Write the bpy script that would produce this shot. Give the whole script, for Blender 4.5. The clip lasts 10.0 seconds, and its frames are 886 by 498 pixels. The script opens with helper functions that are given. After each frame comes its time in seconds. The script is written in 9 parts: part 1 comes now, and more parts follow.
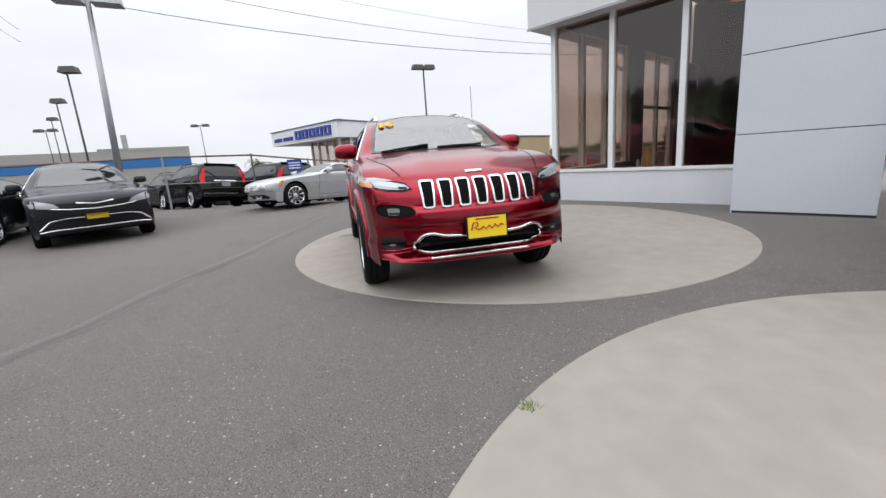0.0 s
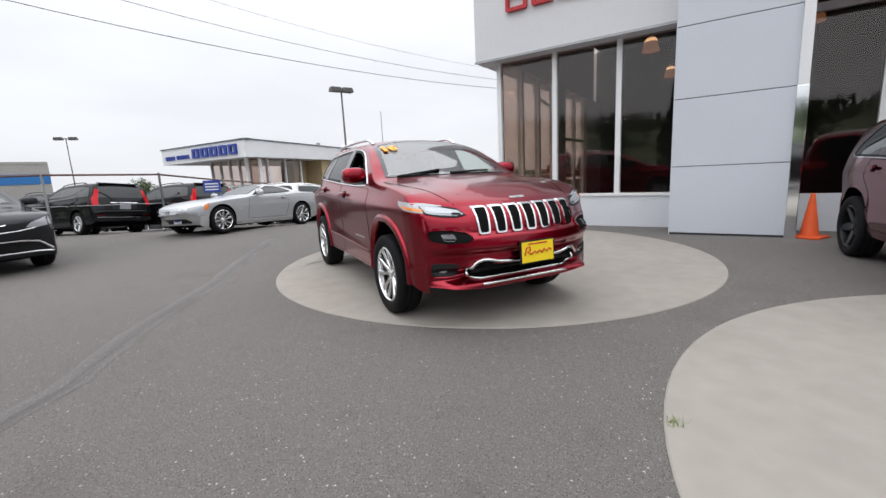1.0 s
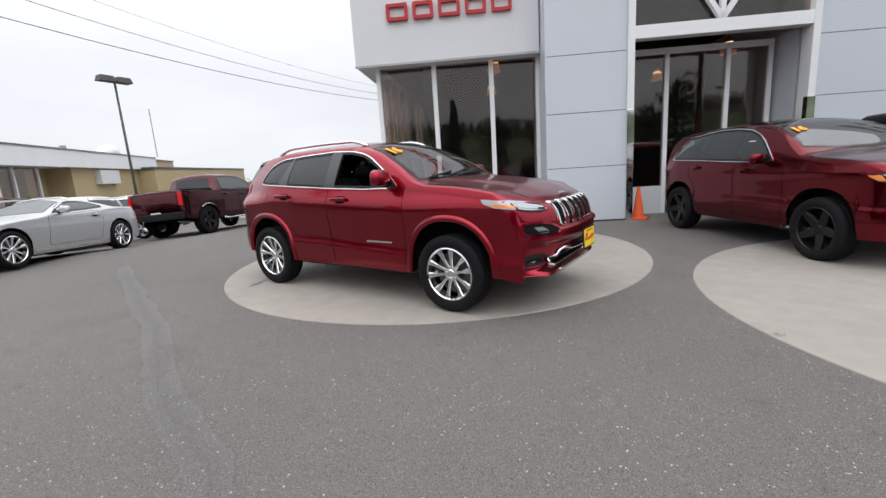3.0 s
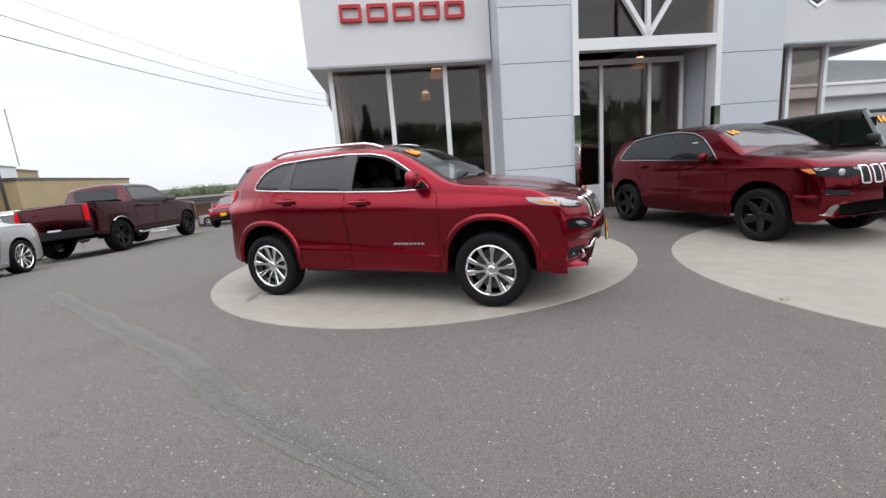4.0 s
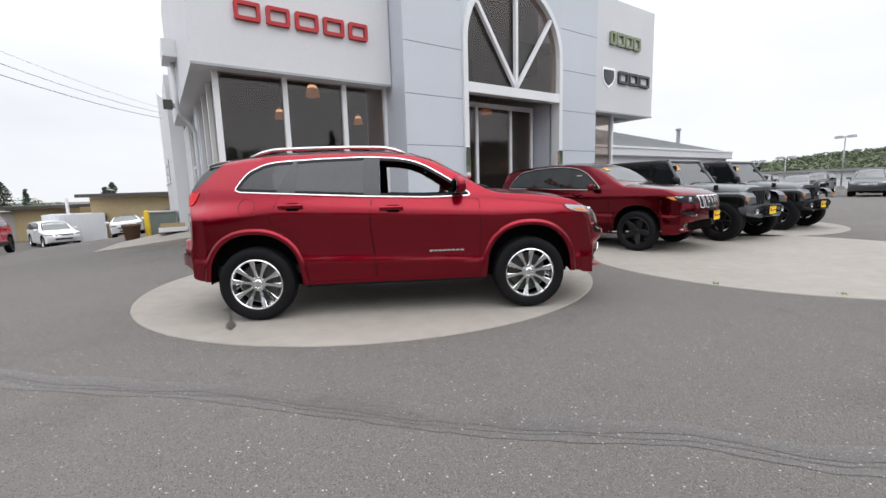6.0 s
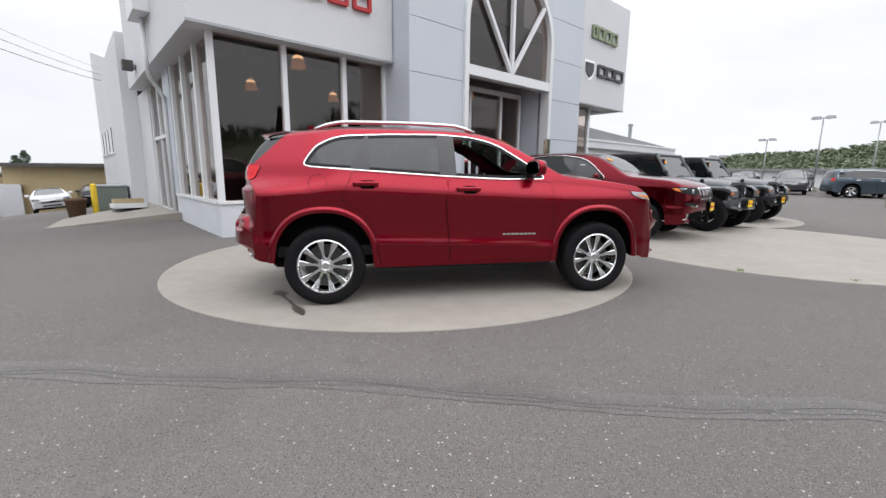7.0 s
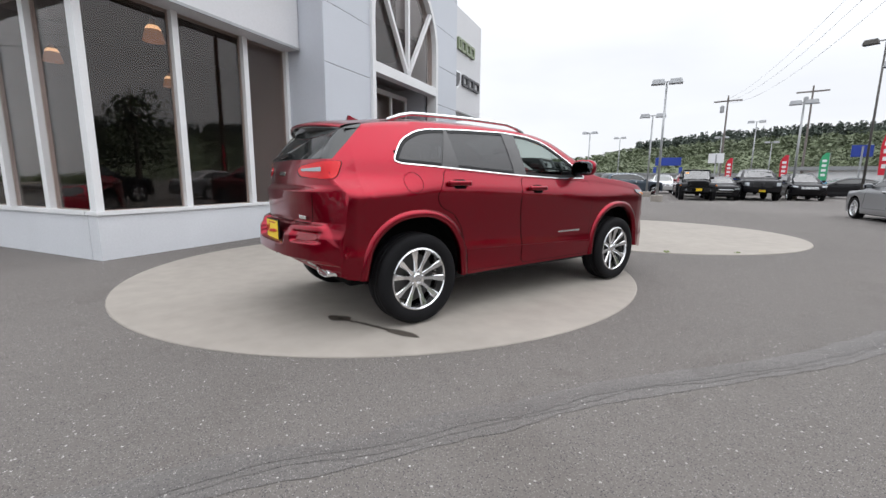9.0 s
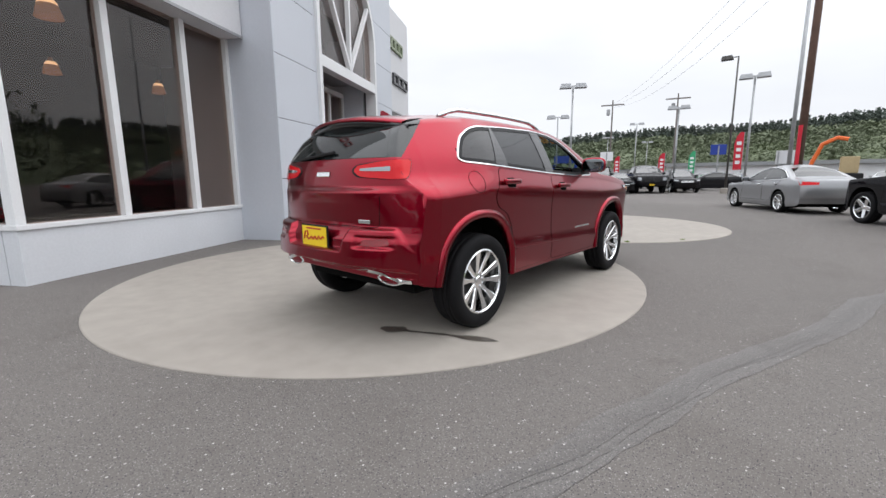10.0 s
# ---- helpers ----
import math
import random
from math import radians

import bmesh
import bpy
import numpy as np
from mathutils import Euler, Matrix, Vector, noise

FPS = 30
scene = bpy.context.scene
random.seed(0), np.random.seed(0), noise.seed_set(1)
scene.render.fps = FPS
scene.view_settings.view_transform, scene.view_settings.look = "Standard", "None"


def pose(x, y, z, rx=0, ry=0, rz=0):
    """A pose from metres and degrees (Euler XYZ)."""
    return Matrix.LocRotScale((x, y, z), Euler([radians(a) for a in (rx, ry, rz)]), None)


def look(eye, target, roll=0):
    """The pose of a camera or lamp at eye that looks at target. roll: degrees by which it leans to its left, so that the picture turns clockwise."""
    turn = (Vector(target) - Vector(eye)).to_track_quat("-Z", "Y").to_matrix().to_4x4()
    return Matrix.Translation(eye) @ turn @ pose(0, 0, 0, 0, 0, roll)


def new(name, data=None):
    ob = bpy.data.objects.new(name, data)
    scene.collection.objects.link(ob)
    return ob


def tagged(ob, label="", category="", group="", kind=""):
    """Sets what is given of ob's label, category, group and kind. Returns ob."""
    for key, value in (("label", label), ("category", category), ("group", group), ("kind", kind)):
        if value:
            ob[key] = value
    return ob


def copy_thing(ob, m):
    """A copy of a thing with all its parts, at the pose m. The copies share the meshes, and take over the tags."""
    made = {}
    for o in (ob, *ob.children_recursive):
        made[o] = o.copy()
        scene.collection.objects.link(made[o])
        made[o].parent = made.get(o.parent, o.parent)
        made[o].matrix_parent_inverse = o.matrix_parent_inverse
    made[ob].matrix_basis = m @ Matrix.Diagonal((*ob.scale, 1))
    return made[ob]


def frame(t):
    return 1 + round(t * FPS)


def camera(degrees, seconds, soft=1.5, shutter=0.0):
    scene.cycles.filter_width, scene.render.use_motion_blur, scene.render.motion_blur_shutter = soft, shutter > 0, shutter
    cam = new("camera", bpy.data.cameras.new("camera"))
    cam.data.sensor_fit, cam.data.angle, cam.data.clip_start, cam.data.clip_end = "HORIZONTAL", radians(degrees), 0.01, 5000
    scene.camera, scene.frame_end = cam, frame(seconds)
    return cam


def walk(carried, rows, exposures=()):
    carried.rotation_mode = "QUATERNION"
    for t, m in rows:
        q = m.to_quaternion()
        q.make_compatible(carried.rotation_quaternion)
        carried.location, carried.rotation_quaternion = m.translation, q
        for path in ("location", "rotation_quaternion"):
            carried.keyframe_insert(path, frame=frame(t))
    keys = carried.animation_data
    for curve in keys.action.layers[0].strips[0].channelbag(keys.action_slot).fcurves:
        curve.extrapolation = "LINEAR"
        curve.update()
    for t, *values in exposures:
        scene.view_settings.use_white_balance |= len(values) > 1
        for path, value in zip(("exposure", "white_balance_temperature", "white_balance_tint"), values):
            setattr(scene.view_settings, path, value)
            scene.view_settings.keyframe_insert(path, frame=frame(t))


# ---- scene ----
cam = camera(92.5, 10.0)
PATH = [
    (0, (-1.008, -5.405, 1.166), (-0.575, -3.5, 0.737), -4.1),
    (0.5, (-1.487, -5.187, 1.205), (-0.933, -3.305, 0.816), -3.2),
    (1, (-2.073, -4.964, 1.252), (-1.201, -3.199, 0.901), -2.9),
    (1.5, (-2.594, -4.661, 1.279), (-1.497, -3.038, 0.879), -4.1),
    (2, (-3.159, -4.352, 1.303), (-1.853, -2.883, 0.934), -6.4),
    (2.5, (-3.61, -3.952, 1.325), (-2.154, -2.637, 0.934), -6.3),
    (2.7, (-3.746, -3.774, 1.323), (-2.227, -2.528, 0.948), -4.6),
    (3.8, (-4.499, -2.739, 1.376), (-2.739, -1.883, 0.966), -5.1),
    (4, (-4.609, -2.504, 1.378), (-2.807, -1.726, 0.995), -4.6),
    (4.5, (-4.884, -1.981, 1.318), (-3.007, -1.423, 0.911), -5.4),
    (5, (-4.966, -1.374, 1.358), (-3.046, -0.985, 0.955), -3.7),
    (5.5, (-5.05, -0.804, 1.283), (-3.08, -0.692, 0.955), -2.5),
    (6.8, (-4.88, 0.795, 1.219), (-2.936, 0.445, 0.902), -0.1),
    (7, (-4.785, 1.037, 1.212), (-2.854, 0.65, 0.863), 0.5),
    (7.5, (-4.599, 1.574, 1.185), (-2.747, 0.89, 0.866), 0.2),
    (8, (-4.275, 2.107, 1.175), (-2.496, 1.253, 0.846), 0.1),
    (8.5, (-4.014, 2.647, 1.172), (-2.325, 1.614, 0.886), 0.5),
    (9, (-3.631, 3.108, 1.156), (-2.035, 1.949, 0.828), 0.5),
    (9.5, (-3.233, 3.525, 1.152), (-1.761, 2.202, 0.864), 1.1),
    (10, (-2.754, 3.895, 1.152), (-1.447, 2.417, 0.821), -0.4),
]
walk(cam, [(t, look(eye, target, roll)) for t, eye, target, roll in PATH], exposures=((0, 0.09, 6350, 11), (2.5, 0.07, 6350, 11), (4, 0.20, 6350, 11), (5.5, 0.18, 6350, 11), (10, 0.15, 6350, 11)))

# ---- sky and light ----
world = bpy.data.worlds.new("overcast")
scene.world = world
world.use_nodes = True
wn, wl = world.node_tree.nodes, world.node_tree.links
sky = wn.new("ShaderNodeTexSky")
sky.sky_type, sky.sun_disc = "NISHITA", False
sky.sun_elevation, sky.sun_rotation = radians(58), radians(230)
tc = wn.new("ShaderNodeTexCoord")
mp = wn.new("ShaderNodeMapping")
mp.inputs["Scale"].default_value = (1.2, 1.2, 4.0)
cl = wn.new("ShaderNodeTexNoise")
cl.inputs["Scale"].default_value, cl.inputs["Detail"].default_value = 1.6, 4
cr = wn.new("ShaderNodeMapRange")
cr.inputs["From Min"].default_value, cr.inputs["From Max"].default_value = 0.3, 0.7
cr.inputs["To Min"].default_value, cr.inputs["To Max"].default_value = 0.90, 1.04
sep = wn.new("ShaderNodeSeparateXYZ")
up = wn.new("ShaderNodeMapRange")
up.interpolation_type = "SMOOTHSTEP"
up.inputs["From Min"].default_value, up.inputs["From Max"].default_value = 0.12, 0.95
up.inputs["To Min"].default_value, up.inputs["To Max"].default_value = 9.2, 21.5
mul = wn.new("ShaderNodeMath")
mul.operation = "MULTIPLY"
grey = wn.new("ShaderNodeMix")
grey.data_type, grey.blend_type = "RGBA", "MULTIPLY"
grey.inputs[0].default_value = 1.0
grey.inputs[6].default_value = (0.975, 0.99, 1.01, 1)
mx = wn.new("ShaderNodeMix")
mx.data_type = "RGBA"
mx.inputs[0].default_value = 0.94
wl.new(tc.outputs["Generated"], mp.inputs["Vector"])
wl.new(mp.outputs["Vector"], cl.inputs["Vector"])
wl.new(cl.outputs["Fac"], cr.inputs["Value"])
wl.new(tc.outputs["Generated"], sep.inputs["Vector"])
wl.new(sep.outputs["Z"], up.inputs["Value"])
wl.new(up.outputs["Result"], mul.inputs[0])
wl.new(cr.outputs["Result"], mul.inputs[1])
wl.new(mul.outputs[0], grey.inputs[7])
wl.new(sky.outputs["Color"], mx.inputs[6])
wl.new(grey.outputs[2], mx.inputs[7])
wl.new(mx.outputs[2], wn["Background"].inputs["Color"])
wn["Background"].inputs["Strength"].default_value = 0.1

sun_data = bpy.data.lights.new("sun", "SUN")
sun_data.energy, sun_data.angle, sun_data.color = 0.7, radians(75), (1.0, 0.97, 0.94)
sun = new("sun", sun_data)
sun.matrix_world = look((-24, -20, 50), (0, 0, 0))


# ---- materials ----
def mat(name, color=(0.5, 0.5, 0.5), rough=0.5, metal=0.0, coat=0.0, scale=0.0, vary=0.15, bump=0.0, fine=0.0, rnd=0.0, emit=None, trans=0.0, ior=1.45, spec=0.5):
    """Principled material with two scales of colour variation and fine relief, in object metres."""
    m = bpy.data.materials.new(name)
    m.use_nodes = True
    n, l = m.node_tree.nodes, m.node_tree.links
    p = n["Principled BSDF"]
    p.inputs["Base Color"].default_value = (*color, 1)
    p.inputs["Roughness"].default_value, p.inputs["Metallic"].default_value = rough, metal
    p.inputs["Coat Weight"].default_value, p.inputs["Coat Roughness"].default_value = coat, 0.03
    p.inputs["Transmission Weight"].default_value, p.inputs["IOR"].default_value = trans, ior
    p.inputs["Specular IOR Level"].default_value = spec
    if emit:
        p.inputs["Emission Color"].default_value = (*emit[:3], 1)
        p.inputs["Emission Strength"].default_value = emit[3]
    if scale:
        c = n.new("ShaderNodeTexCoord")
        a, b = n.new("ShaderNodeTexNoise"), n.new("ShaderNodeTexNoise")
        a.inputs["Scale"].default_value, a.inputs["Detail"].default_value = scale, 6
        b.inputs["Scale"].default_value, b.inputs["Detail"].default_value = fine or scale * 14, 3
        add = n.new("ShaderNodeMath")
        add.operation = "ADD"
        l.new(c.outputs["Object"], a.inputs["Vector"])
        l.new(c.outputs["Object"], b.inputs["Vector"])
        l.new(a.outputs["Fac"], add.inputs[0])
        l.new(b.outputs["Fac"], add.inputs[1])
        src = add.outputs[0]
        if rnd:
            oi, m1 = n.new("ShaderNodeObjectInfo"), n.new("ShaderNodeMath")
            m1.operation, m1.inputs[1].default_value = "MULTIPLY_ADD", rnd
            l.new(oi.outputs["Random"], m1.inputs[0])
            l.new(src, m1.inputs[2])
            src = m1.outputs[0]
        r = n.new("ShaderNodeMapRange")
        r.inputs["From Min"].default_value, r.inputs["From Max"].default_value = 0.6, 1.4 + rnd
        r.inputs["To Min"].default_value, r.inputs["To Max"].default_value = 1 - vary, 1 + vary
        l.new(src, r.inputs["Value"])
        h = n.new("ShaderNodeHueSaturation")
        h.inputs["Color"].default_value = (*color, 1)
        l.new(r.outputs["Result"], h.inputs["Value"])
        l.new(h.outputs["Color"], p.inputs["Base Color"])
        if bump:
            u = n.new("ShaderNodeBump")
            u.inputs["Strength"].default_value, u.inputs["Distance"].default_value = bump, 0.01
            l.new(b.outputs["Fac"], u.inputs["Height"])
            l.new(u.outputs["Normal"], p.inputs["Normal"])
    return m


def glass(name, tint, clear, rough=0.0, f0=0.05):
    """A flat pane: sharp reflection, stronger at a glance, over a tinted see-through."""
    m = bpy.data.materials.new(name)
    m.use_nodes = True
    n, l = m.node_tree.nodes, m.node_tree.links
    n.remove(n["Principled BSDF"])
    t, d, g = n.new("ShaderNodeBsdfTransparent"), n.new("ShaderNodeBsdfDiffuse"), n.new("ShaderNodeBsdfGlossy")
    t.inputs["Color"].default_value = (*tint, 1)
    d.inputs["Color"].default_value = (0.012, 0.014, 0.016, 1)
    g.inputs["Roughness"].default_value = rough
    a, b, w = n.new("ShaderNodeMixShader"), n.new("ShaderNodeMixShader"), n.new("ShaderNodeLayerWeight")
    w.inputs["Blend"].default_value = 0.5
    p, q = n.new("ShaderNodeMath"), n.new("ShaderNodeMath")
    p.operation, p.inputs[1].default_value = "POWER", 5
    q.operation, q.inputs[1].default_value, q.inputs[2].default_value = "MULTIPLY_ADD", 1 - f0, f0
    a.inputs[0].default_value = clear
    l.new(w.outputs["Facing"], p.inputs[0])
    l.new(p.outputs[0], q.inputs[0])
    l.new(q.outputs[0], b.inputs[0])
    l.new(d.outputs[0], a.inputs[1])
    l.new(t.outputs[0], a.inputs[2])
    l.new(a.outputs[0], b.inputs[1])
    l.new(g.outputs[0], b.inputs[2])
    l.new(b.outputs[0], n["Material Output"].inputs["Surface"])
    return m


def car_paint(name, color, metal=0.85, rough=0.30, coat=0.6):
    m = mat(name, color, rough, metal, coat, 900, 0.10, 0.0, 2600, spec=0.0)
    return m


def asphalt_mat(name="asphalt", tone=1.0, tint=(0.138, 0.126, 0.117)):
    """Worn asphalt: dark binder, pale stone chips of two sizes, broad lighter and darker wear."""
    m = mat(name, (tint[0] * tone, tint[1] * tone, tint[2] * tone), 0.9, scale=0.22, vary=0.24, bump=0.35, fine=120)
    n, l = m.node_tree.nodes, m.node_tree.links
    p = n["Principled BSDF"]
    hue = [x for x in n if x.type == "HUE_SAT"][0]
    c = [x for x in n if x.type == "TEX_COORD"][0]
    col = hue.outputs["Color"]
    for scale, size, lum, prob in ((25, 0.15, (0.36, 0.35, 0.33, 1), 0.90), (34, 0.17, (0.44, 0.43, 0.41, 1), 0.88), (70, 0.22, (0.27, 0.26, 0.25, 1), 0.84), (150, 0.36, (0.24, 0.23, 0.22, 1), 0.70), (120, 0.36, (0.05, 0.05, 0.051, 1), 0.70)):
        v = n.new("ShaderNodeTexVoronoi")
        v.inputs["Scale"].default_value = scale
        sp = n.new("ShaderNodeSeparateColor")
        near, pick, both, mixer = n.new("ShaderNodeMath"), n.new("ShaderNodeMath"), n.new("ShaderNodeMath"), n.new("ShaderNodeMix")
        near.operation, near.inputs[1].default_value = "LESS_THAN", size
        pick.operation, pick.inputs[1].default_value = "GREATER_THAN", prob
        both.operation = "MULTIPLY"
        mixer.data_type = "RGBA"
        mixer.inputs[7].default_value = (lum[0] * tone, lum[1] * tone, lum[2] * tone, 1)
        l.new(c.outputs["Object"], v.inputs["Vector"])
        l.new(v.outputs["Distance"], near.inputs[0])
        l.new(v.outputs["Color"], sp.inputs["Color"])
        l.new(sp.outputs["Red"], pick.inputs[0])
        l.new(near.outputs[0], both.inputs[0])
        l.new(pick.outputs[0], both.inputs[1])
        l.new(both.outputs[0], mixer.inputs[0])
        l.new(col, mixer.inputs[6])
        col = mixer.outputs[2]
    for scale, lo, hi, dim in ((0.07, 0.35, 0.65, 0.86), (0.9, 0.56, 0.72, 0.86), (4.0, 0.60, 0.72, 0.90)):
        nz, rg, mx2 = n.new("ShaderNodeTexNoise"), n.new("ShaderNodeMapRange"), n.new("ShaderNodeMix")
        nz.inputs["Scale"].default_value, nz.inputs["Detail"].default_value = scale, 5
        rg.inputs["From Min"].default_value, rg.inputs["From Max"].default_value = lo, hi
        mx2.data_type, mx2.blend_type = "RGBA", "MULTIPLY"
        mx2.inputs[7].default_value = (dim, dim * 0.99, dim * 0.98, 1)
        l.new(c.outputs["Object"], nz.inputs["Vector"])
        l.new(nz.outputs["Fac"], rg.inputs["Value"])
        l.new(rg.outputs["Result"], mx2.inputs[0])
        l.new(col, mx2.inputs[6])
        col = mx2.outputs[2]
    l.new(col, p.inputs["Base Color"])
    return m


ASPHALT = asphalt_mat()
CONCRETE = mat("concrete", (0.298, 0.273, 0.242), 0.88, scale=0.8, vary=0.12, bump=0.04, fine=5)
SEAMS = [asphalt_mat("worn_asphalt_%d" % i, t, (0.1265, 0.118, 0.112)) for i, t in enumerate((0.99, 0.955, 0.895))]
for m1 in SEAMS:
    m1.node_tree.nodes["Principled BSDF"].inputs["Roughness"].default_value = 0.62
STAIN = mat("wet_stain", (0.07, 0.06, 0.05), 0.35, scale=4, vary=0.3)
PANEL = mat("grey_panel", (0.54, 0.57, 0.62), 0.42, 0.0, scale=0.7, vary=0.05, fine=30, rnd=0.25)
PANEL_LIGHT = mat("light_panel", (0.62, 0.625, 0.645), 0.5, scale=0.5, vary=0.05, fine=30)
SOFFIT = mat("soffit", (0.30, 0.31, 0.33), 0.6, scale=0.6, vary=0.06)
WHITE = mat("white_paint", (0.74, 0.75, 0.76), 0.45, scale=1.2, vary=0.05, fine=40)
KNEE = mat("painted_block", (0.62, 0.64, 0.67), 0.6, scale=1.2, vary=0.06, bump=0.05, fine=30)
JOINT = mat("dark_joint", (0.05, 0.05, 0.055), 0.8)
GAP = mat("panel_gap", (0.006, 0.004, 0.004), 0.9, spec=0.1)
# indoor dimness is put into these very dark base colours
ROOMDIM = mat("room_dim", (0.03, 0.028, 0.027), 0.8, scale=1, vary=0.2)
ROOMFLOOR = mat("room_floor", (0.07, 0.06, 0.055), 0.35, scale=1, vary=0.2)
WINDOW = glass("dark_glass", (0.84, 0.77, 0.73), 0.95, f0=0.06)
CARMIRROR = mat("car_mirror", (0.20, 0.21, 0.22), 0.05, 1.0)
MIRROR = mat("polished_metal", (0.85, 0.87, 0.88), 0.06, 1.0)
CHROME = mat("chrome", (0.86, 0.87, 0.88), 0.08, 1.0)
ALLOY = mat("alloy", (0.80, 0.81, 0.82), 0.14, 1.0)
RUBBER = mat("tyre_rubber", (0.007, 0.007, 0.008), 0.75, scale=8, vary=0.25, spec=0.2)
BLACKP = mat("black_plastic", (0.012, 0.012, 0.013), 0.5, scale=20, vary=0.2, spec=0.25)
GLOSSBLACK = mat("gloss_black", (0.008, 0.008, 0.009), 0.12, 0, 0.5)
DARKWELL = mat("wheel_well", (0.006, 0.006, 0.006), 0.9, spec=0.1)
RED = car_paint("red_pearl", (0.262, 0.0012, 0.014), 1.0, 0.29, 0.7)
RED.node_tree.nodes["Principled BSDF"].inputs["Coat IOR"].default_value = 1.5
MAROON = car_paint("dark_cherry", (0.135, 0.002, 0.009), 1.0, 0.17, 0.4)
TRUCKRED = car_paint("deep_cherry", (0.060, 0.004, 0.009), 1.0, 0.2)
BRIGHTRED = car_paint("bright_red", (0.42, 0.008, 0.030), 0.0)
SILVER = car_paint("silver_metallic", (0.52, 0.53, 0.54), 0.6)
MIDSILVER = car_paint("mid_silver", (0.33, 0.335, 0.345), 0.7)
STEELGREY = car_paint("steel_grey", (0.135, 0.143, 0.15), 0.6)
DARKGREY = car_paint("granite_grey", (0.022, 0.024, 0.029), 0.5)
BLACKPAINT = car_paint("black_paint", (0.010, 0.010, 0.012), 0.1)
WHITEPAINT = car_paint("white_car", (0.75, 0.76, 0.77), 0.0)
BLUEPAINT = car_paint("bright_blue", (0.02, 0.28, 0.62), 0.2)
BLUEGREY = car_paint("blue_grey", (0.09, 0.115, 0.14), 0.5)
TINTED = glass("tinted_glass", (0.07, 0.075, 0.08), 0.35, f0=0.075)
CLEARGL = glass("clear_glass", (0.72, 0.82, 0.77), 0.9, f0=0.32)
CARDARK = mat("car_interior", (0.018, 0.018, 0.02), 0.7, scale=9, vary=0.3)
SEATM = mat("seat_leather", (0.03, 0.03, 0.032), 0.5, scale=9, vary=0.3)
LENS = mat("lamp_lens", (0.34, 0.36, 0.38), 0.12, 0.6, 1.0)
AMBER = mat("amber_lens", (0.75, 0.22, 0.03), 0.15, 0, 1.0)
TAILRED = mat("tail_lens", (0.62, 0.006, 0.012), 0.2, 0, 0.6, spec=0.1)
YELLOW = mat("yellow_plate", (0.85, 0.62, 0.015), 0.45, scale=6, vary=0.05)
STICKER = mat("orange_sticker", (0.95, 0.24, 0.012), 0.5)
STICKERY = mat("yellow_digits", (0.98, 0.48, 0.03), 0.5)
PLATERED = mat("plate_script", (0.45, 0.02, 0.02), 0.5)
SIGNRED = mat("sign_red", (0.42, 0.018, 0.022), 0.35, scale=3, vary=0.1)
SIGNGREEN = mat("sign_green", (0.23, 0.27, 0.17), 0.4, scale=3, vary=0.1)
SIGNDARK = mat("sign_dark", (0.06, 0.06, 0.065), 0.4, scale=3, vary=0.1)
SIGNBLUE = mat("sign_blue", (0.02, 0.05, 0.30), 0.35, scale=3, vary=0.1)
CONE = mat("cone_orange", (0.72, 0.10, 0.02), 0.6, scale=5, vary=0.15)
GALV = mat("galvanised", (0.36, 0.37, 0.38), 0.5, 0.6, scale=3, vary=0.15)
POLEDARK = mat("bronze_pole", (0.07, 0.065, 0.06), 0.55, scale=3, vary=0.2)
WOODPOLE = mat("pole_wood", (0.10, 0.06, 0.045), 0.9, scale=4, vary=0.3, bump=0.3)
FARPOLE = mat("weathered_pole", (0.17, 0.15, 0.14), 0.9, scale=2, vary=0.2)
WIRE = mat("cable_black", (0.03, 0.03, 0.03), 0.7)
TANWALL = mat("tan_wall", (0.42, 0.33, 0.19), 0.85, scale=0.4, vary=0.1)
GREYWALL = mat("grey_block_wall", (0.36, 0.35, 0.33), 0.85, scale=0.4, vary=0.1)
BLUEBAND = mat("blue_band", (0.03, 0.16, 0.42), 0.5, scale=0.4, vary=0.08)
ROOFGREY = mat("metal_roof", (0.26, 0.27, 0.275), 0.5, scale=0.3, vary=0.1)
BARK = mat("bark", (0.07, 0.05, 0.035), 0.95, scale=4, vary=0.3)
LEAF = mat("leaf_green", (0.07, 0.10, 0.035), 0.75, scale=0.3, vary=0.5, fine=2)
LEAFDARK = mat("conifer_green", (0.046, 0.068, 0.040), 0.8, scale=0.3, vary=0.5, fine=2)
# the three far greens are paler and flatter: distance haze mixed into the colour
LEAF_HAZE = mat("hazy_leaf", (0.138, 0.163, 0.100), 0.85, scale=0.1, vary=0.35, fine=1)
DARK_HAZE = mat("hazy_conifer", (0.085, 0.105, 0.088), 0.85, scale=0.1, vary=0.4, fine=1)
SCRUB_HAZE = mat("hazy_scrub", (0.118, 0.142, 0.078), 0.9, scale=0.06, vary=0.4, fine=0.7)
GRASSM = mat("weed_green", (0.17, 0.24, 0.05), 0.8, scale=20, vary=0.4)
POT = mat("planter_brown", (0.10, 0.055, 0.03), 0.7, scale=4, vary=0.2)
BOLLARD = mat("yellow_paint", (0.75, 0.52, 0.03), 0.55, scale=4, vary=0.15)
PENDANT = mat("pendant_glass", (0.42, 0.25, 0.14), 0.2, emit=(1.0, 0.45, 0.20, 0.14))
BULB = mat("lamp_bulb", (0.9, 0.8, 0.6), 0.3, emit=(1.0, 0.66, 0.34, 1.3))
COPPER = mat("copper_shade", (0.55, 0.30, 0.16), 0.3, 0.8)
BANNERRED = mat("banner_red", (0.55, 0.02, 0.04), 0.7, scale=4, vary=0.1)
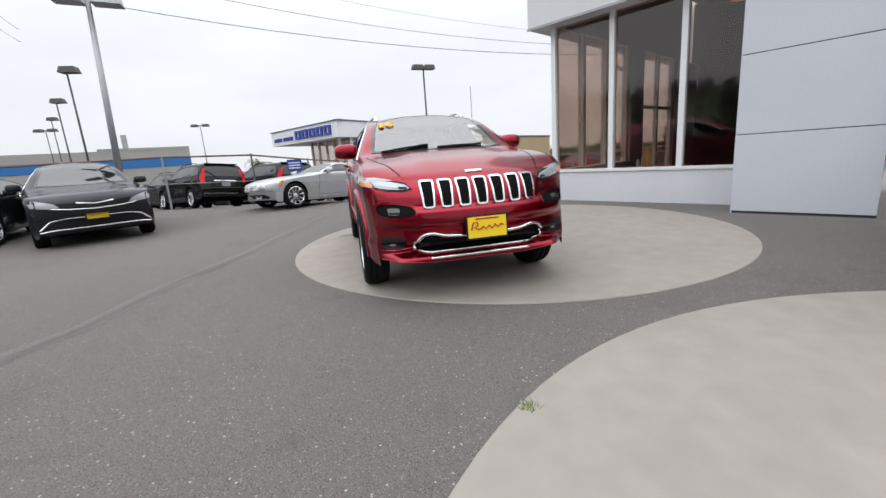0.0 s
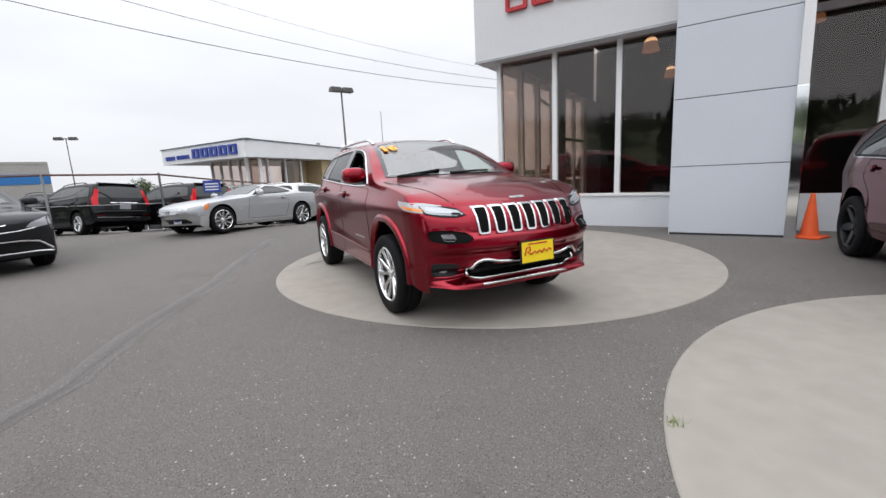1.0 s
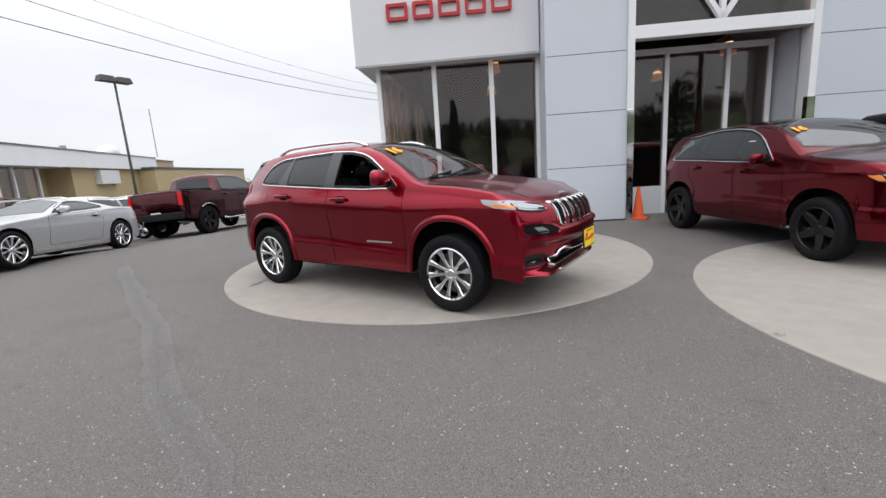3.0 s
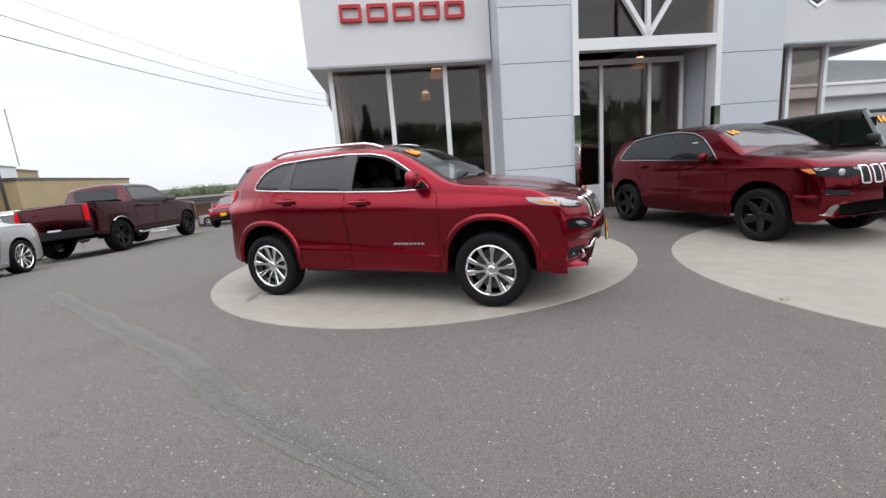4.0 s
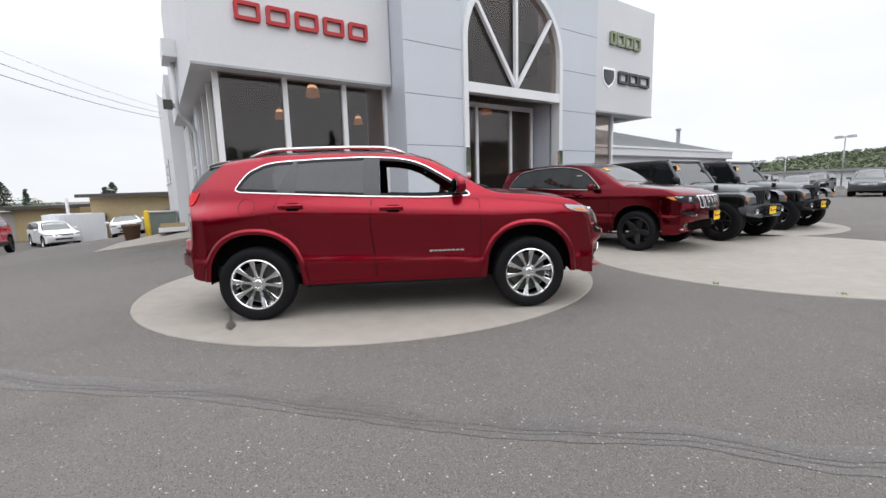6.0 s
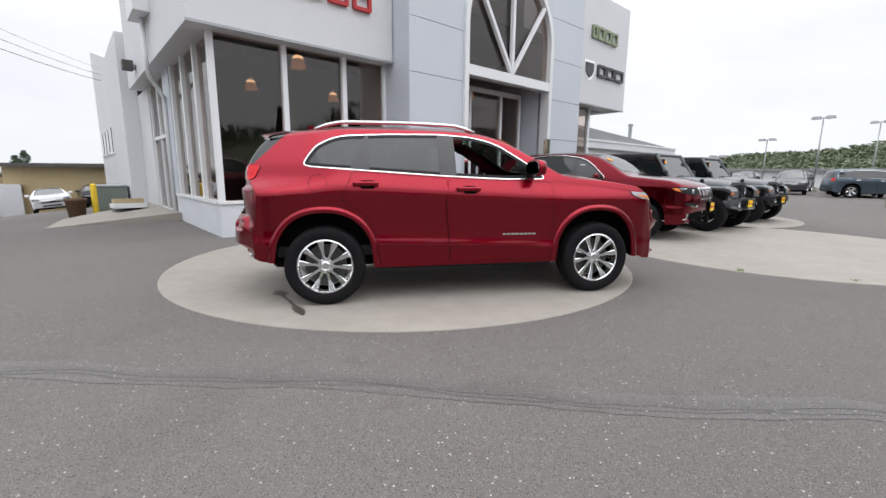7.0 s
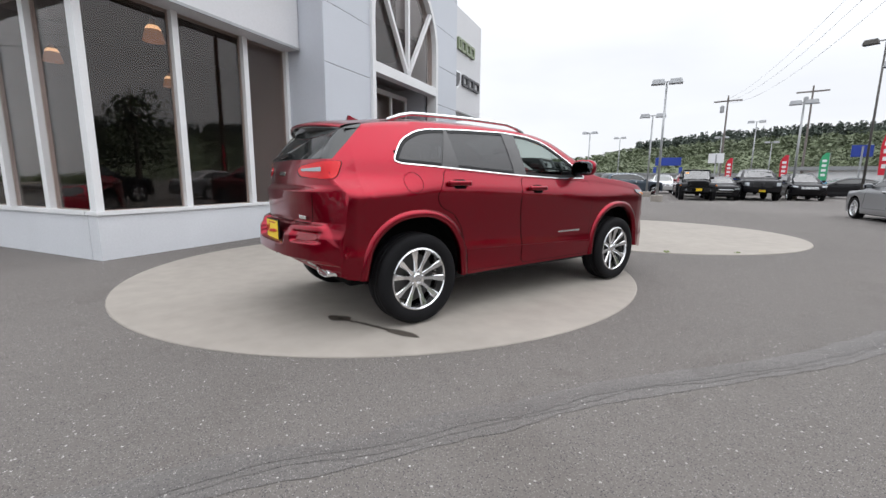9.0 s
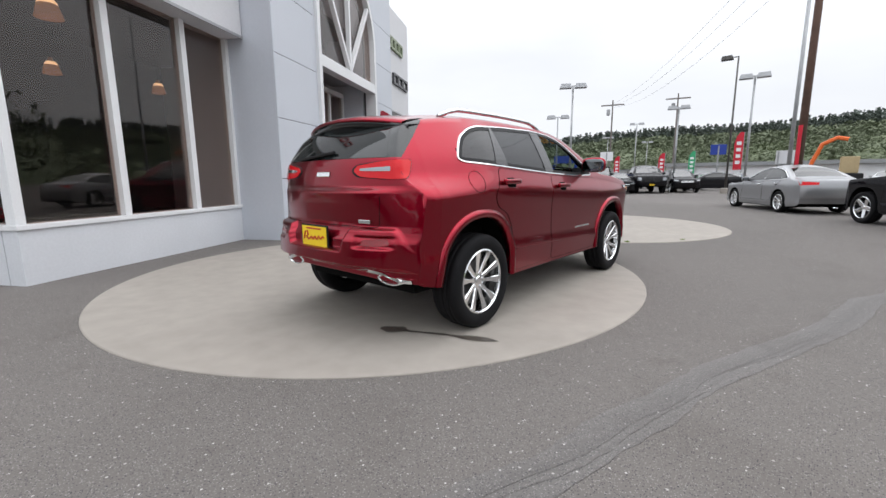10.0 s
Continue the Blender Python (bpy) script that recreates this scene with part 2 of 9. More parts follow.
BANNERGREEN = mat("banner_green", (0.05, 0.35, 0.16), 0.7, scale=4, vary=0.1)
EXCAV = mat("machine_orange", (0.70, 0.13, 0.02), 0.5)


# ---- mesh helpers ----
def mesh(name, bm, material, parent=None, label="", smooth=False, m=None):
    bm.normal_update()
    if smooth:
        for f in bm.faces:
            f.smooth = True
    me = bpy.data.meshes.new(name)
    bm.to_mesh(me)
    bm.free()
    me.materials.append(material)
    ob = new(name, me)
    if parent is not None:
        ob.parent = parent
    if m is not None:
        ob.matrix_basis = m
    if label:
        ob["label"] = label
    return ob


def part(name, bm, material, parent, label="", smooth=False, m=None):
    return mesh(name, bm, material, parent, label, smooth, m)


def root(name, label, category, m=None, group="", kind=""):
    e = new(name)
    e.empty_display_size = 0.2
    if m is not None:
        e.matrix_basis = m
    return tagged(e, label, category, group, kind)


def boxm(x0, x1, y0, y1, z0, z1, bevel=0.0, bm=None):
    b = bm if bm is not None else bmesh.new()
    v = [b.verts.new((x, y, z)) for z in (z0, z1) for x, y in ((x0, y0), (x1, y0), (x1, y1), (x0, y1))]
    fs = [b.faces.new([v[i] for i in q]) for q in ((3, 2, 1, 0), (4, 5, 6, 7), (0, 1, 5, 4), (1, 2, 6, 5), (2, 3, 7, 6), (3, 0, 4, 7))]
    if bevel and bm is None:
        bmesh.ops.bevel(b, geom=list(b.edges), offset=bevel, segments=2, affect="EDGES", profile=0.7)
    return b


def lathe(profile, seg=32, axis="z", bm=None, cap=False):
    """Turns (radius, height) points about an axis."""
    b = bm if bm is not None else bmesh.new()
    rings = []
    for r, h in profile:
        ring = []
        for i in range(seg):
            a = 2 * math.pi * i / seg
            c, s = r * math.cos(a), r * math.sin(a)
            ring.append(b.verts.new((c, s, h) if axis == "z" else (h, c, s)))
        rings.append(ring)
    for p, q in zip(rings, rings[1:]):
        for i in range(seg):
            j = (i + 1) % seg
            b.faces.new((p[i], p[j], q[j], q[i]))
    if cap:
        b.faces.new(rings[-1])
        b.faces.new(rings[0][::-1])
    bmesh.ops.recalc_face_normals(b, faces=b.faces)
    return b


def tube(points, radius, seg=8, bm=None, radii=None):
    """A round bar along points."""
    b = bm if bm is not None else bmesh.new()
    pts = [Vector(p) for p in points]
    rings = []
    for i, p in enumerate(pts):
        d = (pts[min(i + 1, len(pts) - 1)] - pts[max(i - 1, 0)]).normalized()
        a = d.orthogonal().normalized() if i == 0 else (ref - d * ref.dot(d)).normalized()
        ref = a
        c = d.cross(a)
        r = radii[i] if radii else radius
        rings.append([b.verts.new(p + (a * math.cos(t) + c * math.sin(t)) * r) for t in (2 * math.pi * k / seg for k in range(seg))])
    for p, q in zip(rings, rings[1:]):
        for i in range(seg):
            j = (i + 1) % seg
            b.faces.new((p[i], p[j], q[j], q[i]))
    b.faces.new(rings[0][::-1])
    b.faces.new(rings[-1])
    return b


def prism(outline, depth, bm=None):
    """A flat outline in x and z, thickened along y from 0 to depth."""
    b = bm if bm is not None else bmesh.new()
    lo = [b.verts.new((x, 0, z)) for x, z in outline]
    hi = [b.verts.new((x, depth, z)) for x, z in outline]
    b.faces.new(lo)
    b.faces.new(hi[::-1])
    n = len(lo)
    for i in range(n):
        j = (i + 1) % n
        b.faces.new((lo[i], hi[i], hi[j], lo[j]))
    bmesh.ops.recalc_face_normals(b, faces=b.faces)
    return b


def curve(points):
    """A smooth function through (x, y) points, straight outside them."""
    xs, ys = [p[0] for p in points], [p[1] for p in points]
    n = len(xs)
    sl = [(ys[i + 1] - ys[i]) / (xs[i + 1] - xs[i]) for i in range(n - 1)]
    ms = [sl[0]] + [0 if sl[i - 1] * sl[i] <= 0 else 2 * sl[i - 1] * sl[i] / (sl[i - 1] + sl[i]) for i in range(1, n - 1)] + [sl[-1]]

    def f(x):
        if x <= xs[0]:
            return ys[0]
        if x >= xs[-1]:
            return ys[-1]
        i = max(k for k in range(n - 1) if xs[k] <= x)
        h = xs[i + 1] - xs[i]
        t = (x - xs[i]) / h
        return (2 * t ** 3 - 3 * t * t + 1) * ys[i] + (t ** 3 - 2 * t * t + t) * h * ms[i] + (3 * t * t - 2 * t ** 3) * ys[i + 1] + (t ** 3 - t * t) * h * ms[i + 1]
    return f


def smooth01(a, b, x):
    t = min(max((x - a) / (b - a), 0), 1)
    return t * t * (3 - 2 * t)


# ---- ground ----
FALL = curve([(0, 0), (2, -0.16), (3.7, -0.32), (5.8, -0.43), (9.8, -0.78), (11.5, -0.94), (18, -1.75)])


def ground_z(x, y):
    """The lot falls away behind the showroom."""
    s = y + (0.1 * x if x > 0 else 0.5 * x) - 7.6
    return FALL(s)


def build_ground():
    b = bmesh.new()
    ticks = [-900, -300, -120, -60] + [-40 + 1.0 * i for i in range(81)] + [60, 120, 300, 900]
    rows = [[b.verts.new((x, y, ground_z(x, y))) for x in ticks] for y in ticks]
    for p, q in zip(rows, rows[1:]):
        for i in range(len(ticks) - 1):
            b.faces.new((p[i], p[i + 1], q[i + 1], q[i]))
    tagged(mesh("ground", b, ASPHALT, smooth=True), "grey worn asphalt of a car lot", "ground", kind="structure")


build_ground()


def pad(name, x, y, r, across=1.0):
    b = lathe([(0.001, 0.012), (r * 0.5, 0.012), (r - 0.01, 0.012), (r, 0.006), (r + 0.004, -0.02)], 96)
    for v in b.verts:
        v.co.x *= across
    ob = mesh(name, b, CONCRETE, m=pose(x, y, 0))
    return tagged(ob, "round pale concrete display pad set in asphalt", "pavement", "display pads", "structure")


pad("pavement_pad_1", 1.28, 0.36, 3.05, 0.972)
pad("pavement_pad_2", 1.53, -6.14, 3.03)
pad("pavement_pad_3", 6.5, -8.6, 2.93)

# ---- vehicles: front is -y, the right side is -x, the origin lies on the ground midway between the axles ----
from mathutils.bvhtree import BVHTree

CARGLASS = mat("car_glass", (0.012, 0.015, 0.015), 0.02, 0.0, 0.0, spec=0.9)
SCREEN = glass("windscreen", (0.55, 0.64, 0.60), 0.35, f0=0.20)
BRAKE = mat("brake_disc", (0.09, 0.088, 0.086), 0.45, 0.4)
CLEARLENS = mat("clear_lens", (0.34, 0.36, 0.38), 0.15, 0.2, 1.0)
TAILDARK = mat("dark_reflector", (0.22, 0.004, 0.01), 0.25, 0, 0.6)
SMOKED = mat("smoked_lens", (0.012, 0.012, 0.013), 0.3, 0, 0.05, spec=0.15)
BLACKRIM = mat("black_rim", (0.012, 0.012, 0.013), 0.3, 0.4)
ANCHORS = {}


class Shell:
    """A lofted car body: sections across, from the sill over the shoulder to the roof's middle."""

    def __init__(self, s):
        self.s = s
        self.top, self.belt, self.width = curve(s["top"]), curve(s["belt"]), curve(s["width"])
        self.low, self.crown = curve(s["low"]), curve(s["crown"])
        self.prof = curve(s["prof"])
        yf, yr = s["top"][0][0], s["top"][-1][0]
        ys = [yf + (yr - yf) * i / s.get("n", 90) for i in range(s.get("n", 90) + 1)]
        for a, b in ((yf, yf + 0.3), (yr - 0.45, yr)):
            ys += [a + (b - a) * i / s.get("ends", 14) for i in range(s.get("ends", 14) + 1)]
        for c in s["axles"]:
            ys += [c - s["arch"][0], c + s["arch"][0], c - s["arch"][0] * 0.97, c + s["arch"][0] * 0.97, c - s["arch"][0] * 0.9, c + s["arch"][0] * 0.9]
        ys = sorted(set(round(y, 4) for y in ys))
        self.ys = [y for i, y in enumerate(ys) if i == 0 or y - ys[i - 1] > 0.004]
        self.yf, self.yr = yf, yr

    def arch(self, y):
        r, h, zc, e = self.s["arch"]
        z = 0
        for c in self.s["axles"]:
            d = abs(y - c) / r
            if d < 1:
                z = max(z, zc + h * (1 - d ** e) ** (1 / e))
        return z

    def section(self, y):
        s = self.s
        zt = self.top(y)
        ze = zt - self.crown(y)
        zb = min(self.belt(y), ze - 0.012)
        zl = min(max(self.low(y), self.arch(y)), zb - 0.03)
        w = self.width(y)
        n1, n2, n3 = s.get("rows", 14), 9, s.get("across", 9)
        lean = s.get("shear", 0) * min(max(y, -1.0), 1.0)
        pts = []
        for i in range(n1):
            z = zl + (zb - zl) * i / n1
            pts.append((w * self.prof(z - lean), z))
        wb, (zr, wr) = w * self.prof(zb - lean), s["roof"]
        for i in range(n2 + 1):
            z = zb + (ze - zb) * i / n2
            k = max(z - zb, 0) / max(zr - zb, 0.02)
            pts.append((wb + (min(wr, wb) - wb) * min(k, 1) ** 1.2 if zr > zb + 0.1 else wb - 0.4 * (z - zb), z))
        xe = pts[-1][0]
        for i in range(1, n3 + 1):
            t = i / n3
            x = xe * (1 - t ** 0.9) if t < 1 else 0
            pts.append((x, ze + (zt - ze) * (1 - (x / xe) ** 2.4)))
        return pts

    def warp(self, x, y, z):
        """Rounds the nose and the tail in plan."""
        s = self.s
        if "taper" in s:
            x *= 1 - smooth01(1.15, 2.1, y) * (s["taper"] * smooth01(1.0, 1.17, z) + 0.06 * smooth01(1.14, 1.55, z))
        r = min(abs(x) / s["half"], 1.05)
        if "dome" in s:
            z += s["dome"] * (1 - smooth01(0.30, 0.50, abs(x) - 0.06 * (y + 1.5))) * smooth01(-2.10, -1.80, y) * smooth01(-0.93, -1.15, y) * smooth01(0.9, 1.0, z)
        f, g = s["round"]
        if y < -s["square"]:
            y += f * r ** 2.6 * min((-s["square"] - y) / (-s["square"] - self.yf), 1)
        if y > s["square"]:
            y -= g * r ** 2.8 * min((y - s["square"]) / (self.yr - s["square"]), 1)
        return (x, y, z)

    def build(self):
        b = bmesh.new()
        rows = []
        for y in self.ys:
            sec = self.section(y)
            right = [b.verts.new(self.warp(-x, y, z)) for x, z in sec]
            left = [b.verts.new(self.warp(x, y, z)) for x, z in sec[:-1]]
            rows.append(right + left[::-1])
        for p, q in zip(rows, rows[1:]):
            for i in range(len(p) - 1):
                b.faces.new((p[i], q[i], q[i + 1], p[i + 1]))
        b.faces.new(rows[0])
        b.faces.new(rows[-1][::-1])
        bmesh.ops.recalc_face_normals(b, faces=b.faces)
        self.bvh = BVHTree.FromBMesh(b)
        return b


VIEWS = {"R": (Vector((-1, 0, 0)), lambda a, b: Vector((-4, a, b))), "F": (Vector((0, -1, 0)), lambda a, b: Vector((a, -5, b))),
         "C": (Vector((-0.6, 0.8, 0)), lambda a, b: Vector((-3.0 + 0.8 * a, 4.0 + 0.6 * a, b))), "B": (Vector((0, 1, 0)), lambda a, b: Vector((a, 5, b))), "T": (Vector((0, 0, 1)), lambda a, b: Vector((a, b, 4)))}


def on(bvh, view, a, b, off):
    """The place on the shell behind the point (a, b) of a side, front, back or top view."""
    d, o = VIEWS[view]
    p = o(a, b)
    hit = bvh.ray_cast(p, -d)[0]
    if hit is None:
        hit = bvh.find_nearest(p - d * (p.dot(d) - 0.9))[0]
    return hit + d * off


def fine(outline, step=0.05, closed=True):
    out = []
    n = len(outline)
    for i in range(n if closed else n - 1):
        (a, b), (c, d) = outline[i], outline[(i + 1) % n]
        k = max(1, int(math.hypot(c - a, d - b) / step))
        out += [(a + (c - a) * j / k, b + (d - b) * j / k) for j in range(k)]
    return out if closed else out + [outline[-1]]


def rounded(outline, r, k=4):
    """Rounds the corners of an outline."""
    out, n = [], len(outline)
    for i in range(n):
        p, a, c = Vector(outline[i]), Vector(outline[i - 1]), Vector(outline[(i + 1) % n])
        u, v = a - p, c - p
        q = min(r, u.length * 0.45, v.length * 0.45)
        s, e = p + u.normalized() * q, p + v.normalized() * q
        for j in range(k + 1):
            t = j / k
            out.append(tuple((1 - t) ** 2 * s + 2 * t * (1 - t) * p + t * t * e))
    return out


def rect(a0, a1, b0, b1):
    return [(a0, b0), (a1, b0), (a1, b1), (a0, b1)]


def inset(outline, d):
    n = len(outline)
    area = sum(outline[i][0] * outline[(i + 1) % n][1] - outline[(i + 1) % n][0] * outline[i][1] for i in range(n))
    sg = 1 if area > 0 else -1
    out = []
    for i in range(n):
        a, p, c = Vector(outline[i - 1]), Vector(outline[i]), Vector(outline[(i + 1) % n])
        t = (c - a)
        if t.length < 1e-6:
            t = c - p
        t.normalize()
        out.append((p.x - t.y * d * sg, p.y + t.x * d * sg))
    return out


def flip(b):
    for v in b.verts:
        v.co.x = -v.co.x
    bmesh.ops.reverse_faces(b, faces=b.faces)
    return b


def patch(bvh, outline, view, off=0.004, depth=0.012, step=0.07, mirror=False):
    """A plate that follows the shell, with edges of its own."""
    b = bmesh.new()
    vs = [b.verts.new((p[0], p[1], 0)) for p in outline]
    b.faces.new(vs)
    for k in (0, 1):
        lo, hi = min(p[k] for p in outline), max(p[k] for p in outline)
        n = int((hi - lo) / step)
        for i in range(1, n + 1):
            co, no = [0, 0, 0], [0, 0, 0]
            co[k], no[k] = lo + (hi - lo) * i / (n + 1), 1
            bmesh.ops.bisect_plane(b, geom=list(b.verts) + list(b.edges) + list(b.faces), plane_co=co, plane_no=no, dist=1e-5)
    for v in b.verts:
        v.co = on(bvh, view, v.co.x, v.co.y, off)
    d = VIEWS[view][0]
    for f in b.faces:
        f.normal_update()
    if sum(f.normal.dot(d) * f.calc_area() for f in b.faces) < 0:
        bmesh.ops.reverse_faces(b, faces=b.faces)
    edges = [e for e in b.edges if e.is_boundary]
    for e in edges:
        e.smooth = False
    ret = bmesh.ops.extrude_edge_only(b, edges=edges)
    for g in ret["geom"]:
        if isinstance(g, bmesh.types.BMVert):
            g.co -= d * depth
    return flip(b) if mirror else b


def ring(bvh, outer, inner, view, off=0.008, depth=0.014, mirror=False, limit=0):
    """A trim strip between two outlines with the same number of points."""
    b = bmesh.new()
    d = VIEWS[view][0]
    if limit:
        outer, inner = ([(max(-limit, min(limit, a)), c) for a, c in q] for q in (outer, inner))
    po = [on(bvh, view, *p, off) for p in outer]
    pi = [on(bvh, view, *p, off) for p in inner]
    o, i = [b.verts.new(p) for p in po], [b.verts.new(p) for p in pi]
    o2, i2 = [b.verts.new(p - d * depth) for p in po], [b.verts.new(p - d * depth) for p in pi]
    n = len(o)
    for a in range(n):
        c = (a + 1) % n
        b.faces.new((o[a], o[c], i[c], i[a]))
        b.faces.new((o2[a], o2[c], o[c], o[a]))
        b.faces.new((i[a], i[c], i2[c], i2[a]))
    bmesh.ops.recalc_face_normals(b, faces=b.faces)
    for f in b.faces:
        f.normal_update()
    if b.faces[0].normal.dot(d) < 0:
        bmesh.ops.reverse_faces(b, faces=b.faces)
    return flip(b) if mirror else b


def strip(bvh, line, width, view, off=0.003, depth=0.006, mirror=False):
    """A narrow band along a line on the shell."""
    pts = fine(line, 0.05, False)
    l, r = [], []
    for i, p in enumerate(pts):
        a, c = Vector(pts[max(i - 1, 0)]), Vector(pts[min(i + 1, len(pts) - 1)])
        t = (c - a).normalized()
        l.append((p[0] - t.y * width / 2, p[1] + t.x * width / 2))
        r.append((p[0] + t.y * width / 2, p[1] - t.x * width / 2))
    b = bmesh.new()
    d = VIEWS[view][0]
    q = [[b.verts.new(on(bvh, view, *p, o)) for p in side] for side, o in ((l, off - depth), (l, off), (r, off), (r, off - depth))]
    for s0, s1 in zip(q, q[1:]):
        for i in range(len(pts) - 1):
            b.faces.new((s0[i], s0[i + 1], s1[i + 1], s1[i]))
    bmesh.ops.recalc_face_normals(b, faces=b.faces)
    for f in b.faces:
        f.normal_update()
    if sum(f.normal.dot(d) for f in b.faces) < 0:
        bmesh.ops.reverse_faces(b, faces=b.faces)
    return flip(b) if mirror else b


def inside(p, poly):
    x, y = p
    c = False
    n = len(poly)
    for i in range(n):
        (a, b), (e, f) = poly[i], poly[i - 1]
        if (b > y) != (f > y) and x < (e - a) * (y - b) / (f - b) + a:
            c = not c
    return c


def text_bm(word, size, depth=0.002, fat=0.025):
    """Letters of the built-in font as a mesh, flat in x and z, centred, facing -y."""
    cu = bpy.data.curves.new("letters", "FONT")
    cu.body, cu.size, cu.extrude, cu.align_x, cu.align_y = word, size, depth, "CENTER", "CENTER"
    cu.offset = size * fat
    ob = new("letters", cu)
    me = bpy.data.meshes.new_from_object(ob.evaluated_get(bpy.context.evaluated_depsgraph_get()))
    bpy.data.objects.remove(ob)
    b = bmesh.new()
    b.from_mesh(me)
    bpy.data.meshes.remove(me)
    b.transform(Matrix.Rotation(radians(90), 4, "X"))
    return b


# ---- wheels ----
def wheel_parts(thing, r, rim_r, width, x, y, side, rim_mat, style, name="wheel"):
    """wheel > tyre, rim, brake_disc; side -1 is the right."""
    key = (r, rim_r, width, rim_mat.name, style)
    k = r / 0.362
    if key not in ANCHORS:
        w = width / 2
        t = lathe([(rim_r * 0.98, -w * 0.8), (rim_r * 1.04, -w * 0.93), (rim_r * 1.2, -w * 1.04), (r * 0.91, -w * 1.02), (r * 0.965, -w * 0.9), (r * 0.99, -w * 0.72),
                   (r, -w * 0.45), (r * 0.985, -w * 0.43), (r * 0.985, -w * 0.37), (r, -w * 0.35), (r, -w * 0.04), (r * 0.985, -w * 0.02), (r * 0.985, w * 0.02), (r, w * 0.04),
                   (r, w * 0.5), (r * 0.97, w * 0.9), (r * 0.91, w), (rim_r * 1.1, w), (rim_r, w * 0.8)], 48, "x")
        m = bmesh.new()
        lathe([(rim_r * 1.035, -w * 0.90), (rim_r * 0.985, -w * 0.95), (rim_r * 0.955, -w * 0.86), (rim_r * 0.93, -w * 0.55), (rim_r * 0.9, w * 0.5)], 48, "x", bm=m)
        lathe([(0.001, -w * 0.62), (rim_r * 0.13, -w * 0.62), (rim_r * 0.17, -w * 0.56), (rim_r * 0.30, -w * 0.50), (rim_r * 0.30, -w * 0.2)], 24, "x", bm=m)
        count = {"ten": 10, "five": 5, "seven": 7}[style]
        for i in range(count):
            a0 = 2 * math.pi * (i + 0.5) / count
            if style == "ten":
                a0 += (0.03 if i % 2 else -0.03)
            hw0, hw1 = {"ten": (0.016, 0.030), "five": (0.05, 0.035), "seven": (0.03, 0.03)}[style]
            rad, tan = Vector((0, math.cos(a0), math.sin(a0))), Vector((0, -math.sin(a0), math.cos(a0)))
            q = []
            for rr, hw, h, th in ((rim_r * 0.22, hw0 * k, -w * 0.55, w * 0.3), (rim_r * 0.55, hw0 * k * 1.05, -w * 0.66, w * 0.3), (rim_r * 0.96, hw1 * k, -w * 0.84, w * 0.28)):
                c = rad * rr
                q.append([m.verts.new(c + tan * (s * hw * e) + Vector((h + d, 0, 0))) for s, e, d in ((-1, 1, th), (-1, 1, 0.008), (-1, 0.7, 0), (1, 0.7, 0), (1, 1, 0.008), (1, 1, th))])
            for q0, q1 in zip(q, q[1:]):
                for j in range(5):
                    m.faces.new((q0[j], q0[j + 1], q1[j + 1], q1[j]))
        for i in range(5):
            a0 = 2 * math.pi * i / 5
            start = len(m.verts)
            lathe([(0.001, -w * 0.60), (0.010 * k, -w * 0.60), (0.012 * k, -w * 0.46)], 8, "x", bm=m)
            for v in list(m.verts)[start:]:
                v.co += Vector((0, 0.056 * k * math.cos(a0), 0.056 * k * math.sin(a0)))
        bmesh.ops.recalc_face_normals(m, faces=m.faces)
        d = lathe([(0.001, 0.0), (rim_r * 0.78, 0.0), (rim_r * 0.78, 0.03), (0.001, 0.03)], 28, "x")
        ho = mesh(name, d, BRAKE if style == "ten" else BLACKRIM, thing)
        to = mesh("tyre", t, RUBBER, ho, smooth=True)
        ro = mesh("rim", m, rim_mat, ho, smooth=False)
        for f in ro.data.polygons:
            f.use_smooth = False
        ANCHORS[key] = (ho.data, to.data, ro.data)
    else:
        dm, tm, rm = ANCHORS[key]
        ho = new(name, dm)
        ho.parent = thing
        for nm, d in (("tyre", tm), ("rim", rm)):
            o = new(nm, d)
            o.parent = ho
    ho.matrix_basis = pose(side * x, y, r, 17 * (y > 0) + 8, 0, 0 if side < 0 else 180)
    return ho


def yellow_plate(thing, m, w=0.31, h=0.16, frame_mat=None):
    """A yellow dealer plate in a black holder, with its script as plain strokes."""
    b = boxm(-w / 2 - 0.012, w / 2 + 0.012, 0, 0.012, -h / 2 - 0.012, h / 2 + 0.012, 0.004)
    holder = part("plate_holder", b, frame_mat or BLACKP, thing, m=m)
    part("plate", boxm(-w / 2, w / 2, -0.003, 0.002, -h / 2, h / 2), YELLOW, holder, "yellow dealer plate")
    s = bmesh.new()
    q = [(-0.42, -0.12), (-0.36, 0.22), (-0.26, 0.26), (-0.24, 0.08), (-0.33, 0.02), (-0.22, -0.12), (-0.10, 0.02), (-0.04, -0.1), (0.05, 0.05), (0.12, -0.1), (0.2, 0.08), (0.28, -0.06), (0.36, 0.08), (0.42, 0.0)]
    tube([(x * w, -0.005, z * h) for x, z in q], 0.006, 5, s)
    part("script", s, PLATERED, holder, "dark red lettering strokes")
    part("plate_line", boxm(-w * 0.3, w * 0.3, -0.005, -0.002, h * 0.36, h * 0.43), PLATERED, holder)
    return holder


